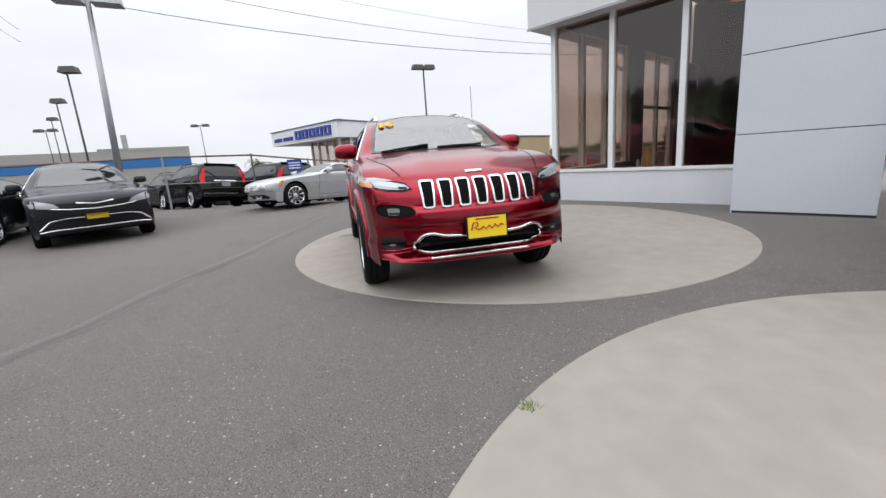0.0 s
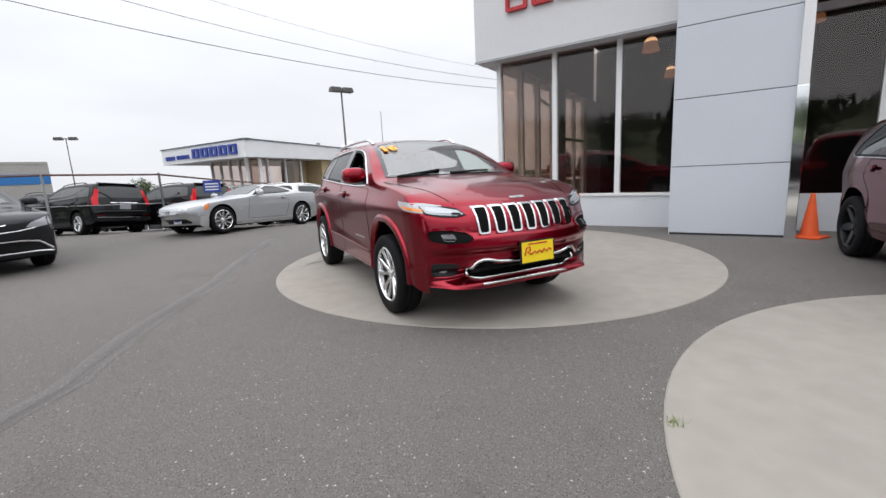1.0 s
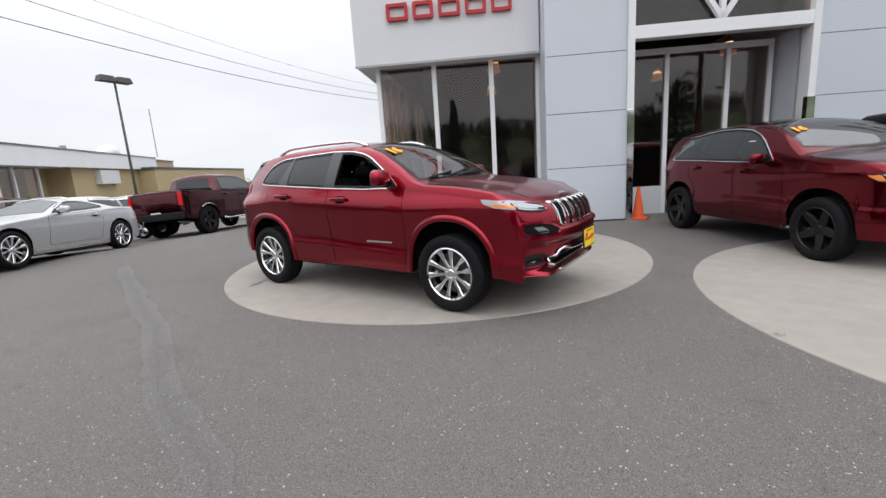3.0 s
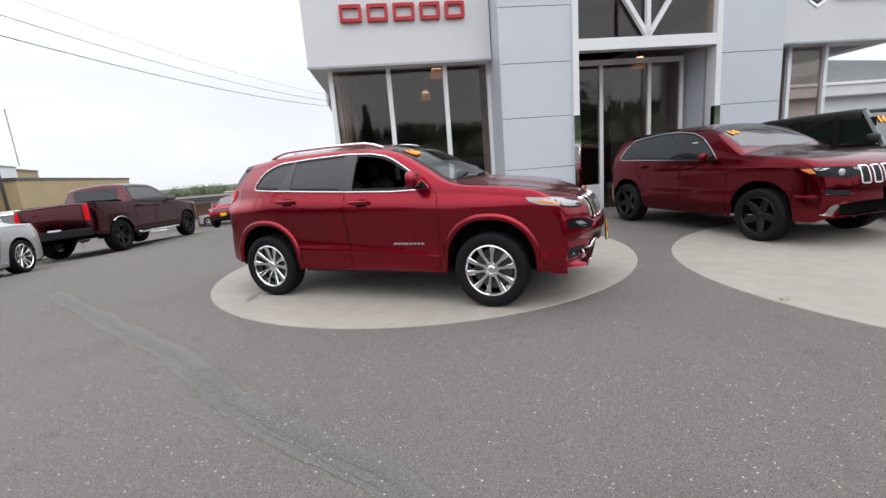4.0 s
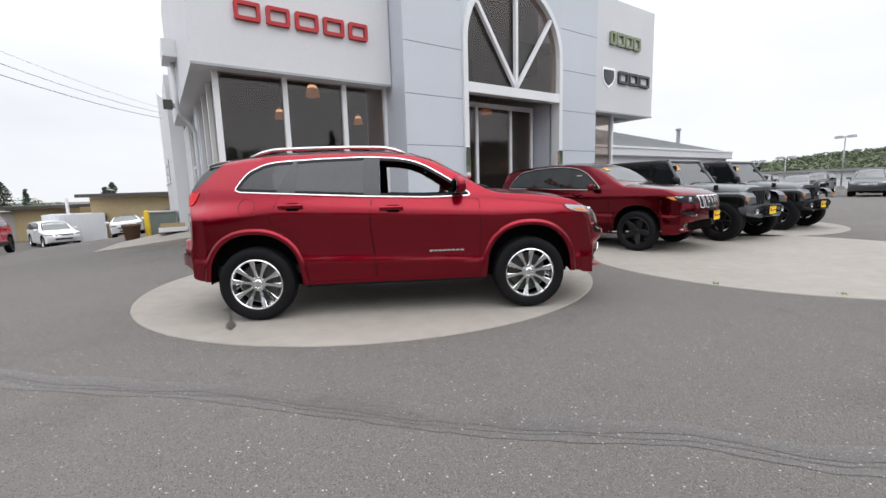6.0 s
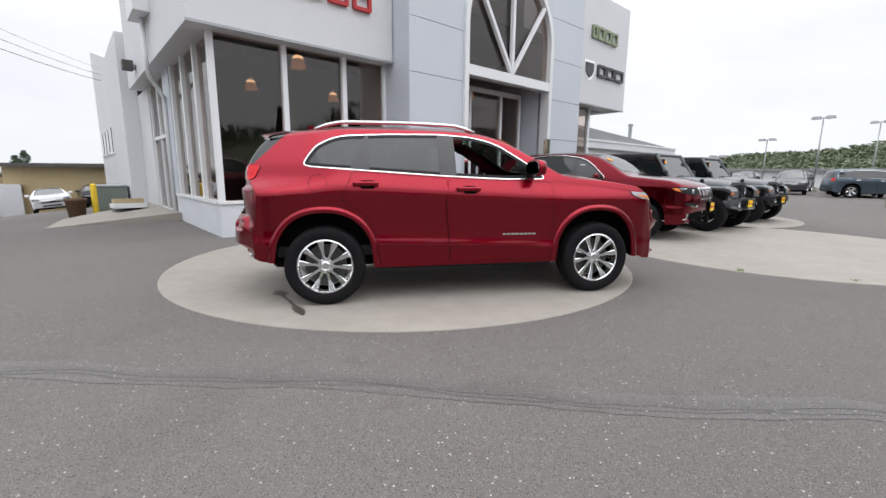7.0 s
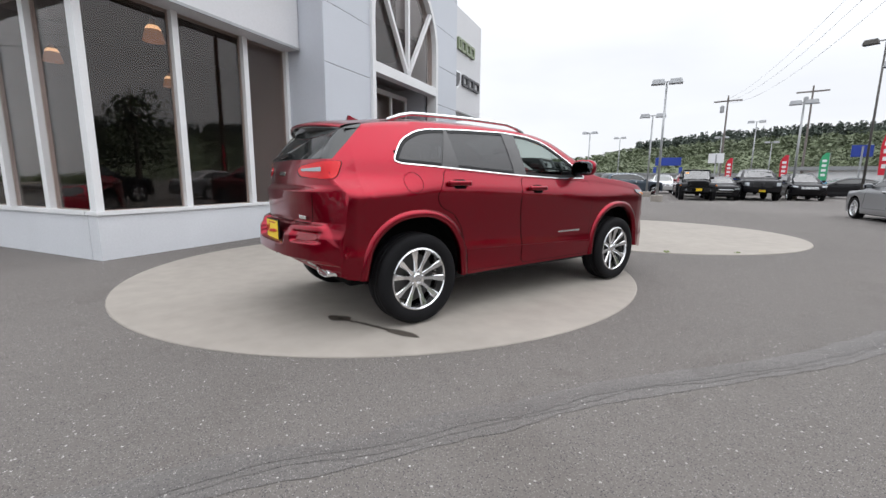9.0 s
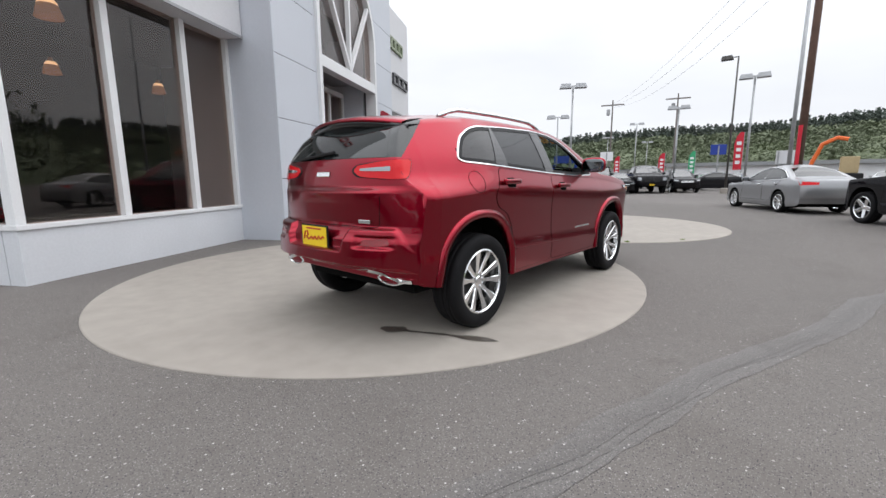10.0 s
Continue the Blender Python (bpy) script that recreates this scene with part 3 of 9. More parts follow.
def year_sticker(thing, sh, x, y, size=0.13):
    """The two orange and yellow digits on the upper corner of the windscreen."""
    p = on(sh.bvh, "T", x, y, 0.0)
    q, r = on(sh.bvh, "T", x, y + 0.1, 0.0), on(sh.bvh, "T", x + 0.1, y, 0.0)
    ey, ex = (q - p).normalized(), (r - p).normalized()
    n = ex.cross(ey).normalized()
    m = Matrix((ex, n * -1, ey)).transposed().to_4x4()
    m.translation = p + n * 0.012
    back = part("sticker", text_bm("16", size, 0.001, 0.085), STICKER, thing, "orange year digits", m=m)
    for v in back.data.vertices:
        v.co.x *= 1.05
    dig = part("sticker_digits", text_bm("16", size, 0.0014, 0.02), STICKERY, back, "yellow digits")
    for v in dig.data.vertices:
        v.co.x *= 1.05
        v.co.y -= 0.001
    return back


def mirror_part(thing, x, y, z, material, side, s=1.0):
    b = bmesh.new()
    bmesh.ops.create_uvsphere(b, u_segments=18, v_segments=10, radius=1)
    for v in b.verts:
        c = v.co
        c.x, c.y, c.z = (math.copysign(abs(k) ** 0.62, k) for k in c)
        c.x, c.y, c.z = c.x * 0.125 * s, c.y * (0.085 if c.y < 0 else 0.03) * s, c.z * 0.085 * s * (1 if c.z > 0 else 0.85)
    ob = part("door_mirror", b, material, thing, smooth=True, m=pose(side * (x + 0.09 * s), y, z, 0, 0, side * -8))
    g = bmesh.new()
    bmesh.ops.create_uvsphere(g, u_segments=16, v_segments=8, radius=1)
    for v in g.verts:
        c = [math.copysign(abs(k) ** 0.62, k) for k in v.co]
        v.co = (c[0] * 0.112 * s, 0.026 * s + c[1] * 0.006, c[2] * 0.070 * s)
    part("mirror_glass", g, CARMIRROR, ob)
    part("mirror_foot", boxm(-side * 0.16 * s - 0.04, -side * 0.16 * s + 0.07, -0.03, 0.03, -0.075 * s, -0.03 * s, 0.008), BLACKP, ob)
    return ob


def seat(thing, x, y, z=0.55, w=0.25):
    """A car seat: cushion, back and head rest in one mesh."""
    b = boxm(-w, w, -0.28, 0.25, 0, 0.18)
    for v in (boxm(-w, w, 0.18, 0.34, 0.1, 0.72), boxm(-w * 0.52, w * 0.52, 0.28, 0.38, 0.74, 0.93)):
        tmp = bpy.data.meshes.new("tmp")
        v.to_mesh(tmp)
        v.free()
        b.from_mesh(tmp)
        bpy.data.meshes.remove(tmp)
    for v in b.verts:
        v.co.y += max(v.co.z - 0.15, 0) * 0.22
    bmesh.ops.bevel(b, geom=list(b.edges), offset=0.04, segments=2, affect="EDGES")
    return part("seat", b, SEATM, thing, smooth=True, m=pose(x, y, z))


def handle(thing, sh, y, z, material, mirror=False, w=0.13):
    p = on(sh.bvh, "R", y, z, 0.0)
    b = boxm(-0.032, 0.0, -w, w, -0.020, 0.020, 0.014)
    b.transform(Matrix.Translation(p + Vector((-0.012, 0, 0))))
    if mirror:
        flip(b)
    h = part("door_handle", b, material, thing, smooth=True)
    # no hollow is cut: a flat near-black patch paints the shade behind the grip
    c = patch(sh.bvh, rounded(rect(y - w * 0.72, y + w * 0.42, z - 0.046, z + 0.03), 0.025), "R", 0.0045, 0.004, mirror=mirror)
    part("handle_recess", c, GAP, h, "flat dark patch painted as the shade behind the handle")
    return h


def liner(sh, c, side):
    """The dark lining over a wheel."""
    r, h, zc, e = sh.s["arch"]
    hw = sh.s["half"]
    b = bmesh.new()
    rows = []
    for i in range(25):
        d = -1 + 2 * i / 24
        y, z = c + d * (r + 0.010), zc + (h + 0.012) * max(1 - abs(d) ** e, 0) ** (1 / e)
        rows.append([b.verts.new((side * x, y, z)) for x in (hw * 0.935, hw - 0.36)])
    rows = [[b.verts.new((v.co.x, v.co.y, max(zc - 0.03, sh.low(c - r) + 0.02))) for v in rows[0]]] + rows + [[b.verts.new((v.co.x, v.co.y, max(zc - 0.03, sh.low(c + r) + 0.02))) for v in rows[-1]]]
    for p, q in zip(rows, rows[1:]):
        b.faces.new((p[0], p[1], q[1], q[0]))
    b.faces.new([p[1] for p in rows])
    bmesh.ops.recalc_face_normals(b, faces=b.faces)
    return b


def base_car(spec, name, label, category, m, paint, group="", interior=False, cut=()):
    """The shell, its dark underside and its wheels."""
    sh = Shell(spec)
    thing = root(name, label, category, m, group)
    b = sh.build()
    if cut:
        dead = []
        for f in b.faces:
            c = f.calc_center_median()
            for view, poly in cut:
                p = {"R": (c.y, c.z), "T": (c.x, c.y), "B": (c.x, c.z), "F": (c.x, c.z)}[view]
                ok = {"R": abs(f.normal.x) > 0.5, "T": f.normal.z > 0.1 and c.z > 1.1, "B": c.y > 1.8, "F": c.y < -1.8}[view]
                if ok and inside(p, poly):
                    dead.append(f)
                    break
        bmesh.ops.delete(b, geom=dead, context="FACES")
    body = part("body", b, paint, thing, smooth=True)
    lo = min(p[1] for p in spec["low"])
    hw = spec["half"]
    f, r = spec["axles"]
    ar = spec["arch"][0] + 0.04
    under = boxm(-hw + 0.27, hw - 0.27, f - ar, r + ar, lo - 0.01, spec["arch"][2] + spec["arch"][1] + 0.02, 0.03)
    part("underbody", under, DARKWELL, thing)
    part("undertray", boxm(-hw + 0.36, hw - 0.36, sh.yf + 0.40, sh.yr - 0.45, lo + 0.04, lo + 0.12, 0.03), DARKWELL, thing)
    side = boxm(-hw + 0.12, hw - 0.12, f + spec["arch"][0] + 0.01, r - spec["arch"][0] - 0.01, lo - 0.03, lo + 0.10, 0.01)
    part("sill", side, BLACKP, thing)
    for y in (f, r):
        for s in (-1, 1):
            part("wheel_liner", liner(sh, y, s), DARKWELL, thing)
            wheel_parts(thing, *spec["wheel"][:3], hw - spec["wheel"][2] / 2 - spec["wheel"][5], y, s, spec["wheel"][3], spec["wheel"][4])
    return thing, sh, body


def dlo(thing, sh, outline, panes, trim, glass_mat, skip=()):
    """Side glass: a bright surround and the single panes between black pillars."""
    for mi in (False, True):
        o = fine(rounded(outline, 0.05, 5), 0.06)
        if trim:
            part("window_trim", ring(sh.bvh, inset(o, -0.006), inset(o, 0.003), "R", 0.009, 0.018, mi), trim, thing, smooth=False)
        part("window_frame", ring(sh.bvh, inset(o, 0.003), inset(o, 0.03), "R", 0.007, 0.02, mi), BLACKP, thing)
        for i, pn in enumerate(panes):
            if (i, mi) in skip:
                continue
            part("side_window", patch(sh.bvh, pn, "R", 0.003, 0.004, 0.08, mi), glass_mat, thing, smooth=True)


def clip_poly(outline, y0, y1):
    """The part of an outline between two uprights."""
    pts = outline
    for lim, sg in ((y0, 1), (y1, -1)):
        out = []
        n = len(pts)
        for i in range(n):
            p, q = pts[i], pts[(i + 1) % n]
            a, b = (p[0] - lim) * sg, (q[0] - lim) * sg
            if a >= 0:
                out.append(p)
            if a * b < 0:
                t = a / (a - b)
                out.append((p[0] + (q[0] - p[0]) * t, p[1] + (q[1] - p[1]) * t))
        pts = out
    return pts


def flare(sh, c, wid, out, mirror):
    """A raised lip round a wheel opening."""
    r, h, zc, e = sh.s["arch"]
    lo = []
    for i in range(41):
        d = -1 + 2 * i / 40
        ad = abs(d)
        lo.append((c + d * r, max(zc + h * max(1 - ad ** e, 0) ** (1 / e), sh.low(c + d * r) + 0.004)))
    lo = [(c - r, max(zc - 0.03, sh.low(c - r) + 0.002))] + lo + [(c + r, max(zc - 0.03, sh.low(c + r) + 0.002))]
    o = []
    for i, p in enumerate(lo):
        dy, dz = (p[0] - c) / r, max(p[1] - zc, 0) / h
        k = math.hypot(dy, dz) or 1
        o.append((p[0] + dy / k * wid, p[1] + dz / k * wid))
    b = bmesh.new()
    rows = []
    for p, q in zip(lo, o):
        x = on(sh.bvh, "R", q[0], q[1] + 0.005, 0).x
        mid = ((p[0] + q[0]) / 2, (p[1] + q[1]) / 2)
        rows.append([b.verts.new(v) for v in ((x + 0.05, p[0], p[1]), (x - out, p[0], p[1]), (x - out - 0.004, *mid), (x - out * 0.5, q[0], q[1]), (x + 0.004, q[0], q[1]))])
    for s0, s1 in zip(rows, rows[1:]):
        for i in range(4):
            b.faces.new((s0[i], s0[i + 1], s1[i + 1], s1[i]))
    bmesh.ops.recalc_face_normals(b, faces=b.faces)
    return flip(b) if mirror else b


# ---- the red compact SUV on the round pad ----
SUV = dict(
    top=[(-2.29, 0.52), (-2.28, 0.62), (-2.26, 0.76), (-2.235, 0.87), (-2.19, 0.95), (-2.065, 1.035), (-1.78, 1.118), (-1.435, 1.172), (-1.1, 1.205), (-0.98, 1.235), (-0.64, 1.44), (-0.34, 1.595), (-0.1, 1.65), (0.15, 1.672),
         (0.58, 1.682), (1.1, 1.672), (1.47, 1.638), (1.70, 1.60), (1.80, 1.575), (1.91, 1.495), (1.99, 1.40), (2.07, 1.285), (2.10, 1.15), (2.11, 1.06), (2.12, 0.95), (2.13, 0.83), (2.15, 0.77), (2.185, 0.71), (2.19, 0.56)],
    belt=[(-2.29, 0.46), (-2.15, 0.88), (-1.95, 0.99), (-1.35, 1.08), (-0.85, 1.13), (0.0, 1.15), (0.8, 1.20), (1.45, 1.24), (1.75, 1.25), (2.0, 1.22), (2.11, 1.06), (2.19, 0.50)],
    width=[(-2.29, 0.83), (-2.0, 0.885), (-1.35, 0.912), (0.0, 0.902), (1.35, 0.918), (1.95, 0.89), (2.19, 0.85)],
    low=[(-2.29, 0.322), (-2.12, 0.332), (-2.0, 0.358), (-1.9, 0.362), (-1.82, 0.36), (-0.9, 0.335), (0.9, 0.335), (1.78, 0.40), (2.1, 0.42), (2.19, 0.44)],
    crown=[(-2.29, 0.01), (-2.0, 0.03), (-1.4, 0.032), (-1.0, 0.04), (-0.5, 0.06), (0.5, 0.075), (1.8, 0.06), (2.0, 0.04), (2.23, 0.01)],
    prof=[(0.28, 0.962), (0.37, 0.970), (0.50, 0.983), (0.54, 0.986), (0.56, 0.979), (0.62, 0.973), (0.80, 0.980), (0.94, 0.992), (0.985, 0.995), (1.005, 0.9945), (1.03, 0.990), (1.15, 0.942), (1.24, 0.912)],
    roof=(1.62, 0.61), arch=(0.435, 0.48, 0.37, 2.3), axles=(-1.35, 1.35), wheel=(0.362, 0.242, 0.225, ALLOY, "ten", -0.003), half=0.915, round=(0.34, 0.30), square=1.80, taper=0.15, ends=44, across=16, rows=30, shear=0.045, dome=0.020)

SUV_DLO = [(-0.775, 1.163), (-0.67, 1.255), (-0.505, 1.365), (-0.335, 1.468), (-0.22, 1.516), (-0.04, 1.553), (0.26, 1.572), (0.755, 1.561), (1.136, 1.540), (1.266, 1.511), (1.40, 1.442), (1.475, 1.345), (1.512, 1.275), (1.46, 1.257), (0.8, 1.216), (0.25, 1.183), (-0.34, 1.158)]


def step_in(a, b, c, d, x):
    """0 outside a..d, 1 within b..c."""
    return smooth01(a, b, x) * (1 - smooth01(c, d, x))


def front_relief(x, z):
    """How far the front stands out: bumper bar, grille field, chin, and the hollow of the lower grille."""
    ax = abs(x)
    h = 0.060 * step_in(0.605, 0.68, 0.745, 0.80, z) * (1 - smooth01(0.70, 0.82, ax))
    h += 0.020 * step_in(0.775, 0.80, 0.95, 0.985, z) * (1 - smooth01(0.48, 0.62, ax))
    h += 0.034 * step_in(0.30, 0.36, 0.385, 0.44, z) * (1 - smooth01(0.62, 0.82, ax))
    h += 0.13 * (1 - smooth01(0.36, 0.50, z)) * (1 - smooth01(0.64, 0.82, ax))
    h -= 0.022 * step_in(0.415, 0.435, 0.535, 0.575, z) * (1 - smooth01(0.44, 0.55, ax))
    return 0.003 + h


def rear_relief(x, z):
    """The back: a fold under the lamps, a hollow for the plate, and a bumper whose shelf steps up over two pods."""
    ax = abs(x)
    shelf = 0.645 + 0.15 * step_in(0.31, 0.37, 0.68, 0.82, ax)
    h = 0.052 * (1 - smooth01(shelf - 0.004, shelf + 0.022, z)) * (1 - smooth01(0.64, 0.83, ax))
    pod = step_in(0.42, 0.46, 0.66, 0.72, ax)
    h -= 0.030 * pod * step_in(0.672, 0.690, 0.748, 0.766, z)
    h += 0.034 * max(0, min((1.09 - z) / 0.045, (z - 0.80) / 0.245)) * (1 - smooth01(0.50, 0.79, ax))
    return 0.003 + h


def relief_face(bvh, view, relief, half, z0, z1, nx=88, nz=72, rise=0.0):
    """A moulded panel over one end of the car."""
    b = bmesh.new()
    rows = []
    for j in range(nz + 1):
        row = []
        for i in range(nx + 1):
            x = -half + 2 * half * i / nx
            low = z0 + rise * smooth01(0.3, half, abs(x))
            z = low + (z1 - low) * j / nz
            edge = min(1, (half - abs(x)) / 0.03, (z1 - z) / 0.03 + 0.02)
            row.append(b.verts.new(on(bvh, view, x, z, relief(x, z) * edge if edge < 1 else relief(x, z))))
        rows.append(row)
    for p, q in zip(rows, rows[1:]):
        for i in range(nx):
            b.faces.new((p[i], p[i + 1], q[i + 1], q[i]))
    d = VIEWS[view][0]
    b.normal_update()
    if sum(f.normal.dot(d) for f in b.faces) < 0:
        bmesh.ops.reverse_faces(b, faces=b.faces)
    low = rows[0]
    back = [b.verts.new(v.co - d * 0.10 + Vector((0, 0, -0.008))) for v in low]
    for i in range(nx):
        b.faces.new((low[i], low[i + 1], back[i + 1], back[i]))
    return b


def bead(bvh, pts, view, off, r, closed=False):
    """A round bright moulding laid along an outline."""
    pts = list(pts) + ([pts[0]] if closed else [])
    line = []
    for p, q in zip(pts, pts[1:]):
        n = max(1, int(math.hypot(q[0] - p[0], q[1] - p[1]) / 0.035))
        line += [(p[0] + (q[0] - p[0]) * i / n, p[1] + (q[1] - p[1]) * i / n) for i in range(n)]
    line.append(pts[-1])
    return tube([on(bvh, view, *p, off) for p in line], r, 8)


def red_suv():
    d = SUV_DLO
    screen = [(-0.69, -0.93), (-0.4, -1.015), (0.0, -1.045), (0.4, -1.015), (0.69, -0.93), (0.57, -0.26), (0.3, -0.195), (0.0, -0.18), (-0.3, -0.195), (-0.57, -0.26)]
    front, rear = clip_poly(d, -0.9, 0.145), clip_poly(d, 0.28, 0.94)
    slant = [(y + 0.478 * (z - 1.239), z) for y, z in d]
    quarter = [(y - 0.478 * (z - 1.239), z) for y, z in clip_poly(slant, 1.108, 2.4)]
    cut = [("R", inset(fine(d, 0.08), 0.012)), ("T", inset(fine(screen, 0.08), 0.02)), ("F", rect(-0.775, 0.775, 0.2, 0.96)), ("B", rect(-0.78, 0.78, 0.3, 0.985))]
    thing, sh, body = base_car(SUV, "suv", "red pearl compact SUV with chrome trim on a concrete pad", "car", pose(0.02, 0, 0.012, 0, 0, 0.5), RED, cut=cut)
    # the rear glass goes on round the corners of the body
    bb = bmesh.new()
    bb.from_mesh(body.data)
    for co, no in (((0, 1.94, 1.284), (0, 1, 1.03)), ((0, 0, 1.275), (0, 0, 1)), ((0, 0, 1.59), (0, 0, 1))):
        bmesh.ops.bisect_plane(bb, geom=list(bb.verts) + list(bb.edges) + list(bb.faces), plane_co=co, plane_no=no, dist=1e-5)
    for fc in bb.faces:
        c = fc.calc_center_median()
        if 1.275 < c.z < 1.59 and c.y > 1.94 - 1.03 * (c.z - 1.284):
            fc.material_index = 1
    bb.to_mesh(body.data)
    bb.free()
    body.data.materials.append(CARGLASS)
    b = sh.bvh
    ff = relief_face(b, "F", front_relief, 0.815, 0.33, 1.0, rise=0.045)
    fb = BVHTree.FromBMesh(ff)
    part("front_bumper", ff, RED, thing, smooth=True)
    rf = relief_face(b, "B", rear_relief, 0.838, 0.44, 1.09, nx=156, nz=110)
    rb = BVHTree.FromBMesh(rf)
    part("rear_bumper", rf, RED, thing, smooth=True)
    dlo(thing, sh, d, [front, rear, quarter], CHROME, TINTED, skip=((0, False), (0, True)))
    for mi in (False, True):
        dl = inset(fine(d, 0.08), 0.008)
        part("pillar", patch(b, clip_poly(dl, 0.125, 0.285), "R", 0.008, 0.03, 0.05, mi), GLOSSBLACK, thing)
        wide = clip_poly(dl, 0.935, 2.0)
        bar = [(y - 0.478 * (z - 1.239), z) for y, z in clip_poly([(y + 0.478 * (z - 1.239), z) for y, z in wide], 0.0, 1.112)]
        part("pillar", patch(b, bar, "R", 0.008, 0.03, 0.05, mi), GLOSSBLACK, thing)
        # doors, with the gaps round them
        fd = rounded([(-0.835, 0.365), (-0.85, 0.8), (-0.845, 1.125), (0.205, 1.158), (0.228, 0.9), (0.188, 0.54), (0.185, 0.365)], 0.05)
        rd = rounded([(0.197, 0.365), (0.200, 0.54), (0.240, 0.9), (0.217, 1.158), (1.09, 1.212), (1.12, 1.12), (1.19, 1.0), (1.15, 0.92), (1.01, 0.86), (0.93, 0.75), (0.86, 0.5), (0.85, 0.365)], 0.04)
        for o in (fd, rd):
            part("door", patch(b, o, "R", 0.003, 0.010, 0.026, mi), RED, thing, smooth=True)
            part("door_gap", ring(b, inset(fine(o, 0.06), -0.004), inset(fine(o, 0.06), 0.001), "R", 0.0015, 0.004, mi), GAP, thing)
        part("side_moulding", strip(b, [(-0.83, 0.503), (0.86, 0.548)], 0.010, "R", 0.010, 0.012, mi), RED, thing)
        handle(thing, sh, 0.02, 1.062, RED, mi, 0.115)
        handle(thing, sh, 0.975, 1.108, RED, mi, 0.115)
        for c in (-1.35, 1.35):
            part("wheel_arch_trim", flare(sh, c, 0.058, 0.020, mi), RED, thing, smooth=True)
        for k in range(8):
            part("badge", patch(b, rect(-0.68 + 0.044 * k, -0.645 + 0.044 * k, 0.615, 0.633), "R", 0.006, 0.004, 0.2, mi), CHROME, thing)
        # headlamps and lamps below them
        hl = [(-0.79, 1.002), (-0.79, 0.946), (-0.70, 0.926), (-0.59, 0.917), (-0.535, 0.928), (-0.57, 0.962), (-0.70, 0.994)]
        h = part("headlamp", patch(fb, hl, "F", 0.010, 0.02, 0.05, mi), CLEARLENS, thing, "slim clear headlamp", smooth=True)
        glow = [(-0.785, 0.992), (-0.785, 0.962), (-0.70, 0.943), (-0.60, 0.934), (-0.565, 0.938), (-0.59, 0.952), (-0.70, 0.982)]
        part("lamp_lens", patch(fb, glow, "F", 0.0135, 0.01, 0.05, mi), LENS, h, "clear lens", smooth=True)
        part("headlamp_bezel", ring(fb, inset(fine(hl, 0.05), -0.012), inset(fine(hl, 0.05), 0.002), "F", 0.011, 0.016, mi, 0.80), BLACKP, h)
        corner = rounded([(-1.705, 1.040), (-1.735, 1.002), (-1.84, 0.966), (-2.03, 0.942), (-2.03, 0.995), (-1.93, 1.022)], 0.012)
        part("lamp_corner", patch(b, corner, "R", 0.012, 0.02, 0.04, mi), CLEARLENS, h, smooth=True)
        part("indicator", patch(b, rounded([(-1.77, 1.004), (-1.86, 0.975), (-2.0, 0.956), (-2.0, 0.974), (-1.84, 1.004)], 0.008), "R", 0.016, 0.01, 0.04, mi), AMBER, h)
        part("projector", patch(fb, rounded([(-0.615, 0.945), (-0.62, 0.930), (-0.56, 0.926), (-0.56, 0.940)], 0.005), "F", 0.0165, 0.01, 0.05, mi), SMOKED, h)
        ll = rounded([(-0.80, 0.735), (-0.70, 0.713), (-0.55, 0.718), (-0.515, 0.75), (-0.535, 0.79), (-0.66, 0.815), (-0.80, 0.815)], 0.035)
        l2 = part("lower_lamp", patch(fb, ll, "F", 0.008, 0.02, 0.05, mi), DARKWELL, thing, "dark lower headlamp", smooth=True)
        part("lamp_rim", ring(fb, inset(fine(ll, 0.05), -0.018), inset(fine(ll, 0.05), 0.002), "F", 0.020, 0.03, mi, 0.825), RED, l2)
        part("lamp_element", patch(fb, rounded([(-0.72, 0.738), (-0.64, 0.733), (-0.63, 0.785), (-0.72, 0.79)], 0.02), "F", 0.0095, 0.01, 0.05, mi), CARGLASS, l2)
        fo_line = rounded([(-0.79, 0.455), (-0.62, 0.455), (-0.585, 0.50), (-0.62, 0.555), (-0.79, 0.56)], 0.03)
        fo = part("fog_lamp", patch(fb, fo_line, "F", 0.006, 0.02, 0.05, mi), BLACKP, thing, "black fog lamp bezel")
        p = on(fb, "F", -0.705, 0.508, 0.012)
        g = lathe([(0.001, 0.010), (0.03, 0.008), (0.042, 0.0), (0.046, -0.02)], 20)
        g.transform(Matrix.Translation(p - Vector((0, -0.008, 0))) @ Matrix.Rotation(radians(-28), 4, "Z") @ Matrix.Rotation(radians(90), 4, "X"))
        part("fog_lens", flip(g) if mi else g, CLEARLENS, fo, smooth=True)
        # tail lamps
        tl = rounded([(0.580, 1.138), (0.70, 1.133), (0.93, 1.150), (0.985, 1.19), (0.95, 1.225), (0.75, 1.255), (0.568, 1.265)], 0.03)
        t = part("tail_lamp", patch(b, tl, "C", 0.012, 0.03, 0.04, mi), TAILRED, thing, "red and clear tail lamp", smooth=True)
        part("reversing_lamp", patch(b, rounded([(0.70, 1.186), (0.93, 1.190), (0.93, 1.206), (0.70, 1.218)], 0.008), "C", 0.016, 0.02, 0.05, mi), LENS, t)
        part("lamp_surround", patch(b, rounded([(0.578, 1.136), (0.72, 1.131), (0.96, 1.146), (1.005, 1.19), (0.96, 1.232), (0.75, 1.257), (0.566, 1.267)], 0.03), "C", 0.006, 0.02, 0.04, mi), SMOKED, t, smooth=True)
